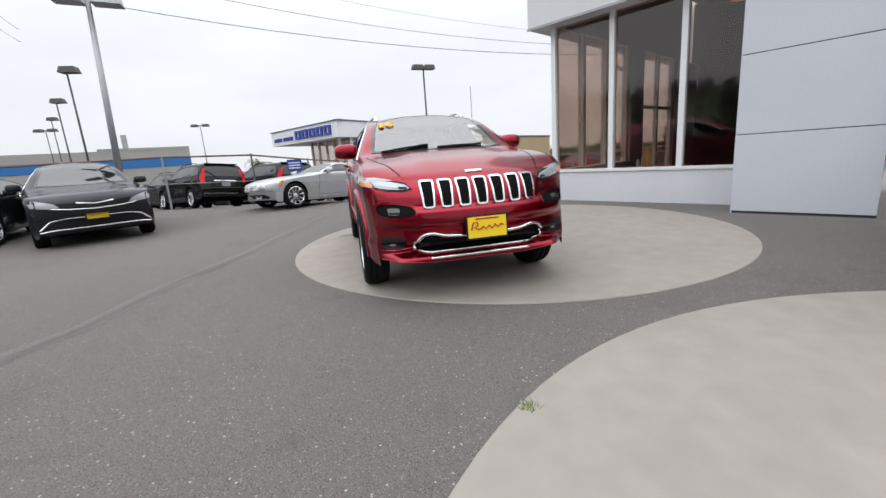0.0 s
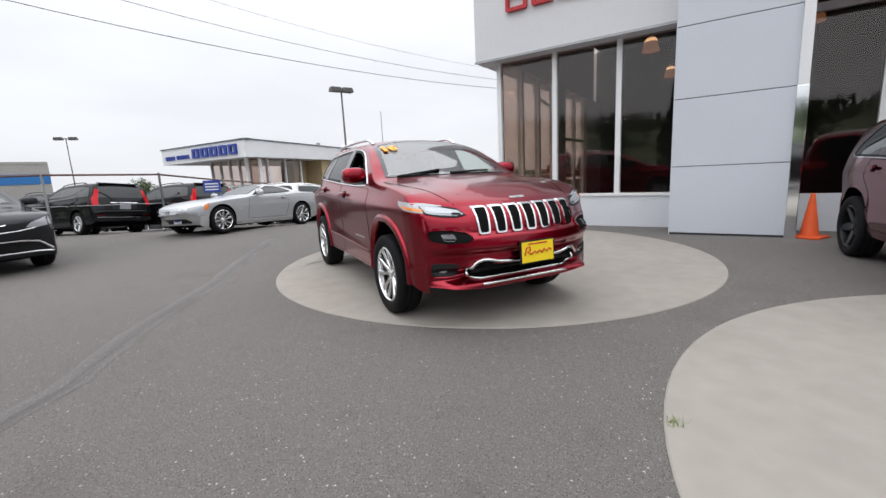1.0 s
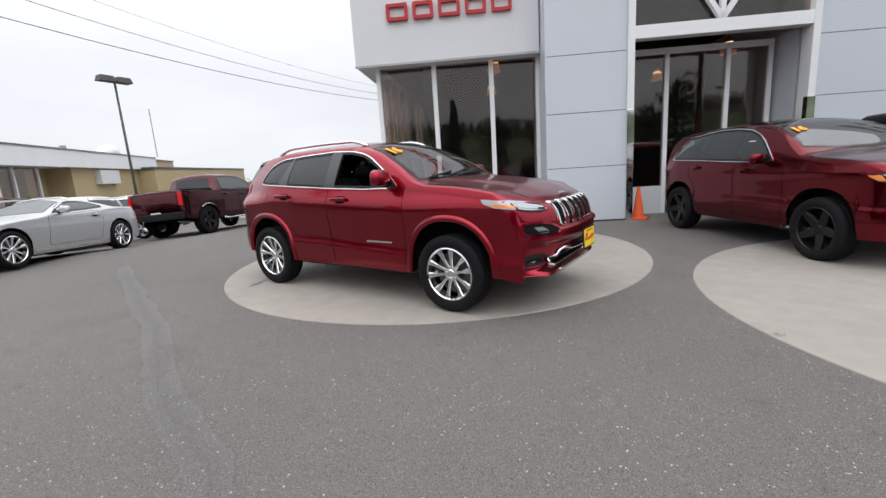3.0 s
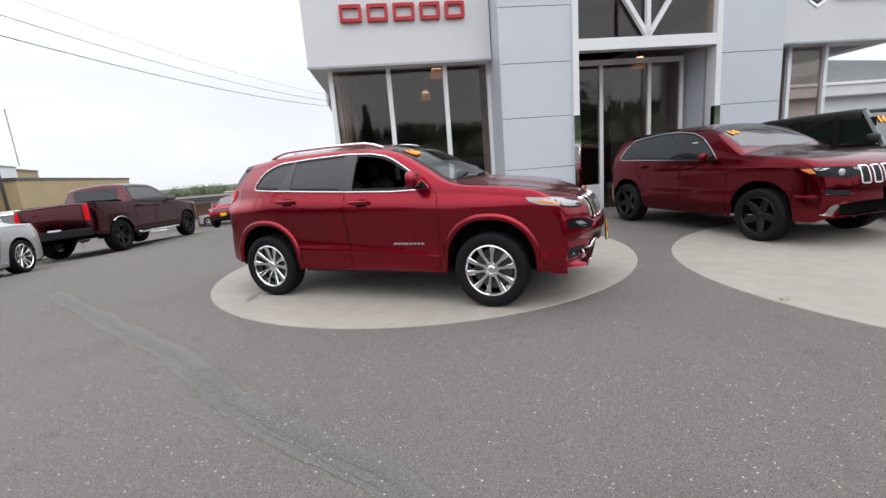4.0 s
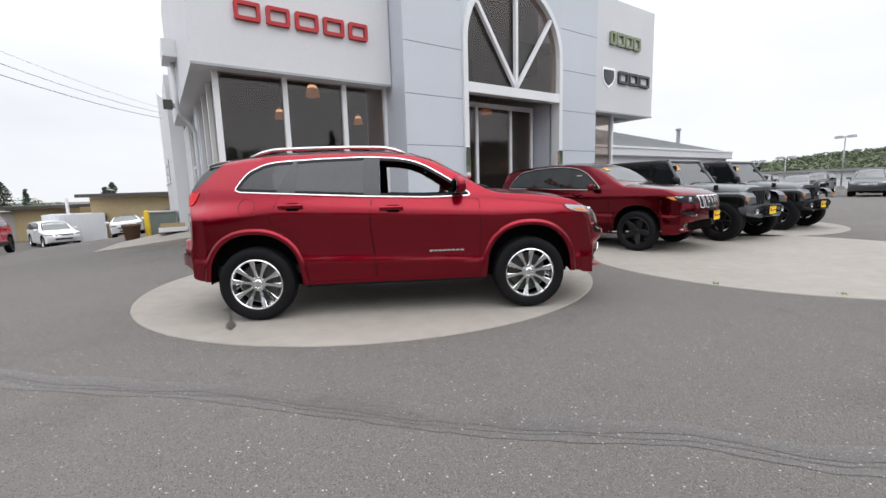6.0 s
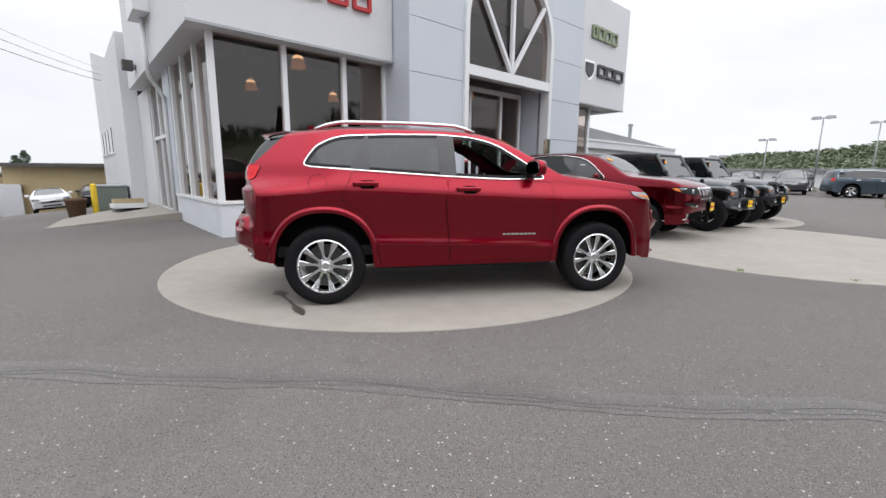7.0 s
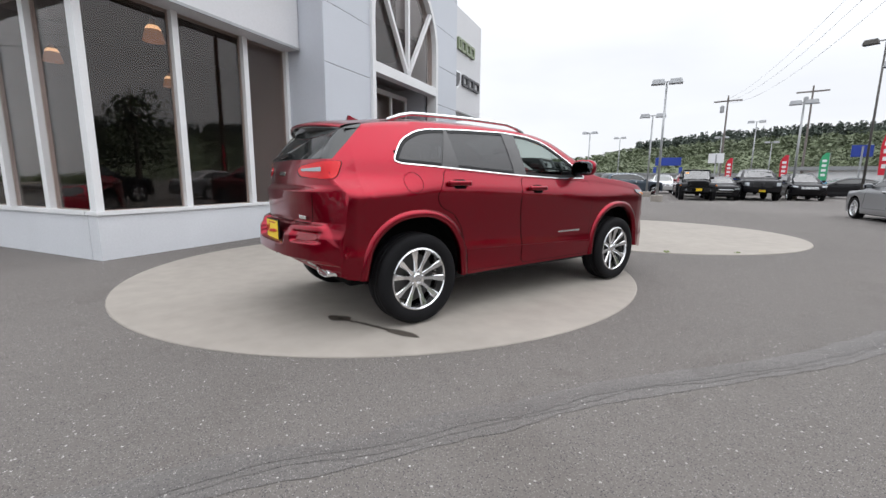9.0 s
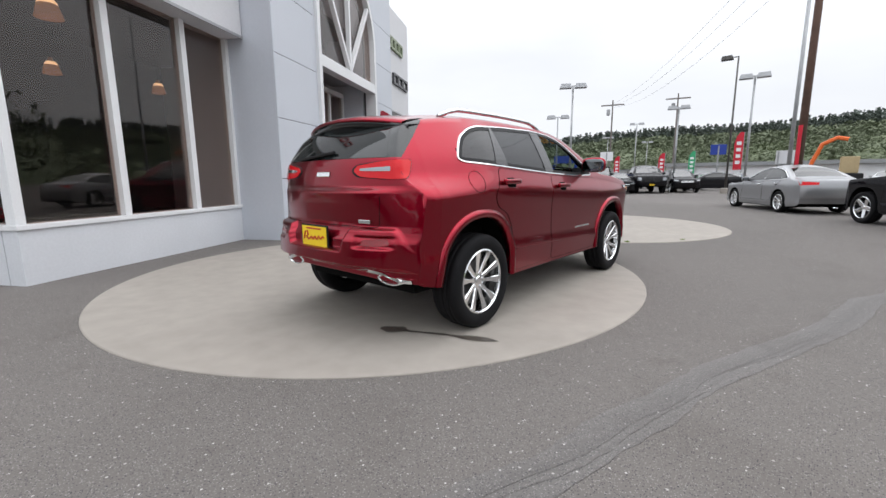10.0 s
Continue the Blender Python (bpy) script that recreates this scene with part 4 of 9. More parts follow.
        # reflectors and exhausts
        part("reflector", patch(rb, rounded([(-0.68, 0.700), (-0.47, 0.690), (-0.49, 0.735), (-0.66, 0.745)], 0.015), "B", 0.006, 0.02, 0.06, mi), TAILDARK, thing)
        ex = bmesh.new()
        lathe([(0.030, 0.10), (0.040, 0.0), (0.048, 0.0), (0.050, 0.14)], 20, bm=ex)
        for v in ex.verts:
            v.co.x *= 2.5
            v.co.y *= 0.8
        ex.transform(Matrix.Translation((-0.60, on(rb, "B", -0.60, 0.455, 0.004).y, 0.452)) @ Matrix.Rotation(radians(90), 4, "X"))
        part("exhaust_tip", flip(ex) if mi else ex, CHROME, thing, smooth=True)
        # roof rails
        rail = bmesh.new()
        pts = []
        for i in range(15):
            y = -0.13 + 1.55 * i / 14
            q = on(b, "T", -0.53, y, 0)
            lift = 0.046 * min(1, i / 1.5, (14 - i) / 1.5) + 0.004
            pts.append(q + Vector((0, 0, lift)))
        tube(pts, 0.018, 8, rail)
        if mi:
            flip(rail)
        part("roof_rail", rail, ALLOY, thing, "satin metal roof rail", smooth=True)
        mirror_part(thing, 0.845, -0.62, 1.258, RED, 1 if mi else -1)
    part("fuel_flap", ring(b, [(1.39 + 0.0795 * math.cos(a / 24 * 2 * math.pi), 1.11 + 0.0795 * math.sin(a / 24 * 2 * math.pi)) for a in range(24)],
                           [(1.39 + 0.077 * math.cos(a / 24 * 2 * math.pi), 1.11 + 0.077 * math.sin(a / 24 * 2 * math.pi)) for a in range(24)], "R", 0.002, 0.004), GAP, thing)
    # front: seven slots, lower grille, plate
    for i in range(7):
        x = (i - 3) * 0.138
        o = rounded([(x - 0.050, 0.978), (x - 0.038, 0.778), (x + 0.038, 0.778), (x + 0.050, 0.978)], 0.02)
        g = part("grille_slot", patch(b, inset(o, 0.006), "F", 0.035, 0.03, 0.05), DARKWELL, thing)
        part("slot_surround", ring(b, inset(fine(o, 0.04), -0.006), inset(fine(o, 0.04), 0.007), "F", 0.044, 0.04), CHROME, g)
    half = [(0.44, 0.412), (0.54, 0.445), (0.535, 0.50), (0.475, 0.570), (0.40, 0.578), (0.31, 0.552), (0.15, 0.543)]
    lg = rounded(half + [(-x, z) for x, z in half[::-1]], 0.04)
    g = part("lower_grille", patch(fb, lg, "F", 0.018, 0.03, 0.03), DARKWELL, thing)
    part("grille_surround", bead(fb, lg, "F", 0.020, 0.0125, True), CHROME, g, smooth=True)
    part("skid_trim", bead(fb, [(-0.42, 0.372), (0.42, 0.372)], "F", 0.008, 0.012), CHROME, thing, "chrome lower trim", smooth=True)
    part("grille_mesh", strip(fb, [(-0.50, 0.48), (0.50, 0.48)], 0.03, "F", 0.024, 0.012), BLACKP, g)
    p = on(b, "F", 0.0, 0.60, 0.062)
    yellow_plate(thing, pose(0.005, p.y - 0.012, 0.603, -3))
    emblem = boxm(-0.07, 0.07, -0.004, 0.004, -0.014, 0.014, 0.004)
    p = on(b, "T", 0.0, -2.10, 0.006)
    part("emblem", emblem, CHROME, thing, m=pose(0, p.y, p.z, -62))
    # bonnet lines
    part("bonnet_gap", strip(b, [(-0.57, -2.06), (-0.62, -1.9), (-0.72, -1.5), (-0.76, -1.06)], 0.008, "T", 0.0015, 0.004), GAP, thing)
    part("bonnet_gap", strip(b, [(0.57, -2.06), (0.62, -1.9), (0.72, -1.5), (0.76, -1.06)], 0.008, "T", 0.0015, 0.004), GAP, thing)
    # windscreen
    s = fine(screen, 0.08)
    part("windscreen", patch(b, screen, "T", 0.003, 0.004, 0.1), CLEARGL, thing, "clear windscreen reflecting the sky", smooth=True)
    part("windscreen_frame", ring(b, inset(s, -0.012), inset(s, 0.03), "T", 0.005, 0.012), GLOSSBLACK, thing)
    for x0, x1 in ((-0.60, -0.10), (-0.02, 0.48)):
        w = bmesh.new()
        tube([on(b, "T", x0 + (x1 - x0) * i / 6, -0.985 + 0.012 * i - (0.03 if abs(x0 + x1) < 0.5 else 0), 0.016) for i in range(7)], 0.011, 6, w)
        part("wiper", w, BLACKP, thing)
    year_sticker(thing, sh, -0.47, -0.45, 0.18)
    # tailgate: glass, spoiler, wiper, emblem, plate
    tg = rounded([(-0.60, 1.278), (0.60, 1.278), (0.46, 1.55), (-0.46, 1.55)], 0.02)
    part("rear_window", patch(b, tg, "B", 0.004, 0.01, 0.08), CARGLASS, thing, "dark rear window", smooth=True)
    sp = bmesh.new()
    v = []
    for y, z0, z1, w in ((1.62, 1.58, 1.628, 0.50), (1.76, 1.57, 1.612, 0.54), (1.90, 1.558, 1.590, 0.56), (1.97, 1.548, 1.568, 0.56)):
        row = []
        for i in range(9):
            x = -w + 2 * w * i / 8
            e = (x / w) ** 2
            row.append((sp.verts.new((x, y - 0.14 * e, z1 - 0.045 * e)), sp.verts.new((x, y - 0.14 * e, z0 - 0.045 * e))))
        v.append(row)
    for r0, r1 in zip(v, v[1:]):
        for i in range(8):
            for k in (0, 1):
                sp.faces.new((r0[i][k], r0[i + 1][k], r1[i + 1][k], r1[i][k]))
    for i in range(8):
        sp.faces.new((v[-1][i][0], v[-1][i + 1][0], v[-1][i + 1][1], v[-1][i][1]))
    bmesh.ops.recalc_face_normals(sp, faces=sp.faces)
    part("roof_spoiler", sp, RED, thing, smooth=True)
    sl = bmesh.new()
    rows = []
    for i in range(13):
        x = -0.60 + 1.20 * i / 12
        e = (x / 0.60) ** 2
        rows.append([sl.verts.new((x, y - 0.15 * e, z - 0.05 * e)) for y, z in ((1.78, 1.575), (1.962, 1.552), (1.958, 1.532), (1.93, 1.495), (1.86, 1.47), (1.78, 1.50))])
    for r0, r1 in zip(rows, rows[1:]):
        for i in range(5):
            sl.faces.new((r0[i], r0[i + 1], r1[i + 1], r1[i]))
    bmesh.ops.recalc_face_normals(sl, faces=sl.faces)
    part("spoiler_lip", sl, GLOSSBLACK, thing, "black underside of the spoiler", smooth=True)
    w = bmesh.new()
    tube([on(b, "B", -0.10 + 0.45 * i / 5, 1.325 - 0.008 * i, 0.02) for i in range(6)], 0.012, 6, w)
    part("rear_wiper", w, BLACKP, thing)
    tgate = rounded([(-0.57, 0.815), (0.57, 0.815), (0.59, 1.125), (-0.59, 1.125)], 0.03)
    part("tailgate_gap", ring(rb, inset(fine(tgate, 0.04), -0.003), inset(fine(tgate, 0.04), 0.001), "B", 0.0015, 0.004), GAP, thing)
    p = on(b, "B", 0.0, 1.17, 0.006)
    part("emblem", boxm(-0.08, 0.08, -0.004, 0.004, -0.018, 0.018, 0.004), CHROME, thing, m=pose(0, p.y, 1.17, 10))
    p = on(rb, "B", -0.46, 0.85, 0.004)
    part("badge", boxm(-0.055, 0.055, -0.004, 0.004, -0.013, 0.013, 0.004), CHROME, thing, m=pose(-0.46, p.y, 0.85, 0, 0, 6))
    p = on(rb, "B", 0.0, 0.72, 0.008)
    yellow_plate(thing, pose(0.0, p.y + 0.014, 0.718, 0, 0, 180))
    part("rear_valance", strip(rb, [(-0.78, 0.452), (-0.70, 0.455), (-0.58, 0.492), (-0.45, 0.505), (-0.3, 0.488), (0.3, 0.488), (0.45, 0.505), (0.58, 0.492), (0.70, 0.455), (0.78, 0.452)], 0.026, "B", 0.014, 0.03), ALLOY, thing, "satin metal rear lower trim")
    fin = prism([(-0.09, 0), (0.07, 0), (0.055, 0.05)], 0.03)
    fin.transform(Matrix.Rotation(radians(90), 4, "Z"))
    part("aerial", fin, RED, thing, m=pose(0.015, 1.46, on(b, "T", 0, 1.46, 0).z - 0.004))
    # cabin
    part("cabin_floor", boxm(-0.72, 0.72, -0.85, 1.95, 0.42, 0.52, 0.02), CARDARK, thing)
    part("dashboard", boxm(-0.70, 0.70, -1.0, -0.48, 0.80, 1.10, 0.06), CARDARK, thing, smooth=True)
    for x in (-0.37, 0.37):
        seat(thing, x, 0.12)
        seat(thing, x, 0.98)
    st = bmesh.new()
    for i in range(1):
        tor = [(0.37 + 0.17 * math.cos(a * math.pi / 12), 0, 0.17 * math.sin(a * math.pi / 12)) for a in range(25)]
        tube(tor, 0.016, 8, st)
        tube([(0.22, 0, 0), (0.37, -0.02, 0), (0.52, 0, 0)], 0.02, 6, st)
    part("steering_wheel", st, CARDARK, thing, m=pose(0, -0.36, 1.03, -25))
    mi = boxm(-0.12, 0.12, -0.015, 0.015, -0.03, 0.03, 0.01)
    part("rear_view_mirror", mi, BLACKP, thing, m=pose(0, -0.36, 1.46))
    for s in (-1, 1):
        part("door_lining", boxm(s * 0.80 - 0.03, s * 0.80 + 0.03, -0.8, 0.84, 0.5, 1.12, 0.02), CARDARK, thing)
    return thing


red_suv()


# ---- the other parked vehicles ----
def make_spec(front, rear, top, belt, hw, roof, axles, wheel, arch, low=0.28, rnd=(0.28, 0.2), nose_low=0.30, n=60):
    """A shell's numbers from a few key points."""
    zf, zr = top[0][1], top[-1][1]
    wide = [(front, hw * 0.90), (front + 0.3, hw * 0.965), (axles[0], hw * 0.995), (0.0, hw * 0.985), (axles[1], hw), (rear - 0.3, hw * 0.97), (rear, hw * 0.92)]
    return dict(top=top, belt=belt, width=wide, low=[(front, nose_low + 0.05), (front + 0.2, nose_low), (axles[0], low), (axles[1], low), (rear - 0.15, low + 0.05), (rear, low + 0.12)],
                crown=[(front, 0.01), (front + 0.25, 0.04), (axles[0], 0.06), (0.3, 0.07), (rear - 0.4, 0.05), (rear, 0.01)],
                prof=[(low - 0.02, 0.955), (low + 0.14, 0.985), (low + 0.26, 0.980), (belt[len(belt) // 2][1] - 0.2, 0.992), (belt[len(belt) // 2][1] - 0.1, 0.990), (belt[len(belt) // 2][1] + 0.05, 0.955)],
                roof=roof, arch=arch, axles=axles, wheel=wheel, half=hw, round=rnd, square=min(-axles[0], axles[1]) + arch[0] + 0.01, n=n)


def plain_car(spec, name, label, m, paint, outline, splits, screen, back, lamps, tails, grille=None, trim=None, plate=None, rear_plate=None, rails=None, sticker=False, glass_mat=None, group="", fog=None, arch_trim=None, doors=(), lens=LENS, pulls=None):
    """A parked car with its glass, lamps, doors and trim."""
    thing, sh, body = base_car(spec, name, label, "car", m, paint, group)
    b = sh.bvh
    gm = glass_mat or CARGLASS
    panes = [clip_poly(outline, a, c) for a, c in splits]
    dlo(thing, sh, outline, panes, trim, gm)
    for mi in (False, True):
        for (a, c), (a2, c2) in zip(splits, splits[1:]):
            zs = [p[1] for p in clip_poly(outline, c, a2)]
            if zs:
                part("pillar", patch(b, rect(c - 0.005, a2 + 0.005, min(zs), max(zs)), "R", 0.002, 0.006, 0.15, mi), GLOSSBLACK, thing)
        for o in doors:
            oo = fine(rounded(o, 0.05), 0.07)
            part("door_gap", ring(b, inset(oo, -0.004), inset(oo, 0.002), "R", 0.002, 0.004, mi), GAP, thing)
            ys = [p[0] for p in o]
            handle(thing, sh, max(ys) - 0.2, max(p[1] for p in o) - 0.10, pulls or (paint if trim is None else CHROME), mi, 0.10)
        part("headlamp", patch(b, lamps, "F", 0.008, 0.02, 0.06, mi), lens, thing, smooth=True)
        part("tail_lamp", patch(b, tails, "B", 0.008, 0.02, 0.06, mi), TAILRED, thing, smooth=True)
        if fog:
            part("fog_lamp", patch(b, fog, "F", 0.004, 0.01, 0.08, mi), BLACKP, thing)
        if arch_trim:
            for c in spec["axles"]:
                part("wheel_arch_trim", flare(sh, c, 0.05, 0.014, mi), arch_trim, thing, smooth=True)
        if rails:
            r = bmesh.new()
            y0, y1, x = rails
            pts = [on(b, "T", -x, y0 + (y1 - y0) * i / 10, 0) + Vector((0, 0, 0.045 * min(1, i / 1.2, (10 - i) / 1.2) + 0.004)) for i in range(11)]
            tube(pts, 0.015, 6, r)
            part("roof_rail", flip(r) if mi else r, trim or BLACKP, thing, smooth=True)
        oy = min(p[0] for p in outline)
        mirror_part(thing, spec["half"] * 0.985, oy + 0.16, min(p[1] for p in outline) + 0.05, paint, 1 if mi else -1, 0.92)
    part("windscreen", patch(b, screen, "T", 0.004, 0.006, 0.12), SCREEN, thing, "windscreen reflecting the sky", smooth=True)
    so = fine(screen, 0.1)
    part("windscreen_frame", ring(b, inset(so, -0.01), inset(so, 0.03), "T", 0.006, 0.01), GLOSSBLACK, thing)
    part("rear_window", patch(b, back[1], back[0], 0.004, 0.006, 0.12), CARGLASS, thing, smooth=True)
    if grille:
        grille(thing, b)
    if plate:
        p = on(b, "F", 0, plate, 0.025)
        yellow_plate(thing, pose(0, p.y - 0.01, plate))
    if rear_plate:
        p = on(b, "B", 0, rear_plate[0], 0.01)
        h = part("plate_holder", boxm(-0.16, 0.16, 0, 0.012, -0.08, 0.08, 0.004), rear_plate[1], thing, m=pose(0, p.y + 0.01, rear_plate[0], 0, 0, 180))
    if sticker:
        year_sticker(thing, sh, *sticker)
    return thing


def slot_grille(z0, z1, half, count, surround, body=None, yoff=0.012):
    """A grille of upright slots in bright surrounds."""
    def f(thing, b):
        step = 2 * half / count
        for i in range(count):
            x = -half + step * (i + 0.5)
            o = rounded(rect(x - step * 0.33, x + step * 0.33, z0, z1), 0.02)
            g = part("grille_slot", patch(b, inset(o, 0.008), "F", 0.003, 0.01, 0.06), BLACKP, thing)
            part("slot_surround", ring(b, inset(fine(o, 0.05), -0.007), inset(fine(o, 0.05), 0.008), "F", yoff, 0.015), surround, g)
        if body:
            lg = rounded(body, 0.04)
            part("lower_grille", patch(b, lg, "F", 0.004, 0.01, 0.08), BLACKP, thing)
    return f


def wing_grille(thing, b):
    """Slim black upper grille with a chrome wing, and a chrome-edged lower one."""
    u = rounded([(-0.62, 0.775), (0.62, 0.775), (0.56, 0.695), (0.0, 0.660), (-0.56, 0.695)], 0.03)
    part("upper_grille", patch(b, u, "F", 0.004, 0.01, 0.06), BLACKP, thing)
    part("chrome_wing", strip(b, [(-0.26, 0.775), (0.0, 0.740), (0.26, 0.775)], 0.016, "F", 0.018, 0.02), CHROME, thing)
    part("grille_lip", bead(b, [(-0.60, 0.70), (-0.40, 0.672), (0, 0.652), (0.40, 0.672), (0.60, 0.70)], "F", 0.010, 0.010), CHROME, thing, smooth=True)
    lo = rounded([(-0.74, 0.320), (-0.60, 0.480), (0.60, 0.480), (0.74, 0.320), (0.5, 0.280), (-0.5, 0.280)], 0.04)
    g = part("lower_grille", patch(b, lo, "F", 0.004, 0.01, 0.06), BLACKP, thing)
    part("grille_surround", bead(b, [(-0.80, 0.305), (-0.62, 0.325), (0.62, 0.325), (0.80, 0.305)], "F", 0.010, 0.016), CHROME, g, smooth=True)
    part("grille_surround", bead(b, [(-0.80, 0.340), (-0.64, 0.480), (-0.45, 0.510), (0.45, 0.510), (0.64, 0.480), (0.80, 0.340)], "F", 0.010, 0.018), CHROME, g, smooth=True)


def bar_grille(z0, z1, half):
    def f(thing, b):
        g = part("grille", patch(b, rounded(rect(-half, half, z0, z1), 0.04), "F", 0.004, 0.01, 0.06), BLACKP, thing)
        for i in range(1, 5):
            z = z0 + (z1 - z0) * i / 5
            part("grille_bar", strip(b, [(-half, z), (half, z)], 0.014, "F", 0.014, 0.012), CHROME, g)
    return f


def mesh_grille(z0, z1, half, surround):
    def f(thing, b):
        o = rounded(rect(-half, half, z0, z1), 0.06)
        g = part("grille", patch(b, o, "F", 0.004, 0.01, 0.06), BLACKP, thing)
        part("grille_surround", ring(b, inset(fine(o, 0.06), -0.015), inset(fine(o, 0.06), 0.02), "F", 0.014, 0.015), surround, g)
        part("lower_intake", patch(b, rounded(rect(-half * 0.9, half * 0.9, z0 - 0.28, z0 - 0.12), 0.04), "F", 0.004, 0.01, 0.08), BLACKP, thing)
    return f


def suv_spec(length=4.82, wb=2.915, height=1.72, hw=0.965, hood=1.13, fr=0.46, wheel=None, rear_rake=0.28, cowl=None, arch=(0.46, 0.48, 0.39, 2.3), rnd=(0.28, 0.2)):
    f, r = -wb / 2, wb / 2
    y0 = f - (length - wb) * fr
    y1 = y0 + length
    c = cowl if cowl is not None else f + 0.55
    top = [(y0, 0.62), (y0 + 0.03, 0.80), (y0 + 0.08, hood - 0.16), (y0 + 0.22, hood - 0.07), (f, hood), (c, hood + 0.06), (c + 0.18, hood + 0.14), (c + 0.62, height - 0.14), (c + 0.98, height - 0.03), (c + 1.5, height),
           (r, height - 0.02), (y1 - rear_rake - 0.08, height - 0.07), (y1 - rear_rake, height - 0.12), (y1 - 0.10, hood + 0.03), (y1 - 0.05, hood - 0.15), (y1, 0.62)]
    bl = hood + 0.03
    belt = [(y0, 0.57), (y0 + 0.15, hood - 0.18), (f, hood - 0.09), (c, hood), (0.2, bl), (r, bl + 0.05), (y1 - 0.2, bl), (y1 - 0.08, hood - 0.2), (y1, 0.57)]
    s = make_spec(y0, y1, top, belt, hw, (height - 0.04, hw * 0.68), (f, r), wheel or (0.38, 0.255, 0.25, BLACKRIM, "ten", 0.02), arch, rnd=rnd)
    z = bl + 0.035
    h = height - 0.115
    outline = [(c + 0.13, z - 0.01), (c + 0.32, z + 0.085), (c + 0.60, h - 0.15), (c + 0.92, h - 0.04), (c + 1.4, h + 0.01), (r, h - 0.01), (y1 - rear_rake - 0.22, h - 0.05), (y1 - rear_rake - 0.10, h - 0.20), (y1 - 0.32, z + 0.09), (y1 - 0.36, z + 0.045), (r, z + 0.035), (0.2, z + 0.01)]
    sw, sr = hw * 0.77, hw * 0.62
    screen = [(-sw, c + 0.10), (-sw * 0.5, c + 0.03), (0, c + 0.01), (sw * 0.5, c + 0.03), (sw, c + 0.10), (sr, c + 0.80), (0, c + 0.87), (-sr, c + 0.80)]
    return s, dict(outline=outline, screen=screen, c=c, y0=y0, y1=y1, r=r, f=f, h=h, z=z, hood=hood, hw=hw)


def heading(x, y, hx, hy, z=None):
    """The pose of a vehicle whose mid point stands at x, y and whose nose points along (hx, hy)."""
    a = math.degrees(math.atan2(hy, hx)) + 90
    d = Vector((hx, hy)).normalized() * 1.3
    zf, zr = ground_z(x + d.x, y + d.y), ground_z(x - d.x, y - d.y)
    n = Vector((-d.y, d.x)).normalized() * 0.7
    zl, zo = ground_z(x + n.x, y + n.y), ground_z(x - n.x, y - n.y)
    if z is None:
        z = (zf + zr) / 2
    return pose(x, y, z, 0, 0, a) @ pose(0, 0, 0, math.degrees(math.atan2(zr - zf, 2.6)), math.degrees(math.atan2(zo - zl, 1.4)), 0)


def any_suv(name, label, m, paint, grille, lamps=None, tails=None, rim=BLACKRIM, trim=None, **kw):
    dims = {k: kw.pop(k) for k in ("length", "wb", "height", "hw", "hood", "rear_rake", "arch", "rnd", "cowl") if k in kw}
    if "wheel" in kw:
        dims["wheel"] = kw.pop("wheel")
    s, o = suv_spec(**dims)
    hz, hw, c = o["hood"], o["hw"], o["c"]
    lamps = lamps or [(-hw * 0.97, hz - 0.14), (-hw * 0.93, hz - 0.24), (-hw * 0.62, hz - 0.26), (-hw * 0.60, hz - 0.17)]
    tails = tails or [(-hw, hz - 0.08), (-hw * 0.62, hz - 0.08), (-hw * 0.64, hz + 0.08), (-hw, hz + 0.08)]
    b1, b2 = c + 1.12, o["r"] - 0.42
    doors = ([(o["f"] + 0.50, 0.44), (c + 0.06, hz), (b1 + 0.03, hz + 0.02), (b1 + 0.03, 0.44)], [(b1 + 0.05, 0.44), (b1 + 0.05, hz + 0.02), (o["r"] - 0.05, hz + 0.05), (o["r"] - 0.42, 0.80), (o["r"] - 0.50, 0.44)])
    bk = ("B", rounded([(-hw * 0.74, hz + 0.10), (hw * 0.74, hz + 0.10), (hw * 0.62, o["h"]), (-hw * 0.62, o["h"])], 0.05))
    return plain_car(s, name, label, m, paint, o["outline"], [(-9, b1), (b1 + 0.09, b2 + 0.42), (b2 + 0.50, 9)], o["screen"], bk, lamps, tails, grille, trim, doors=doors, **kw)


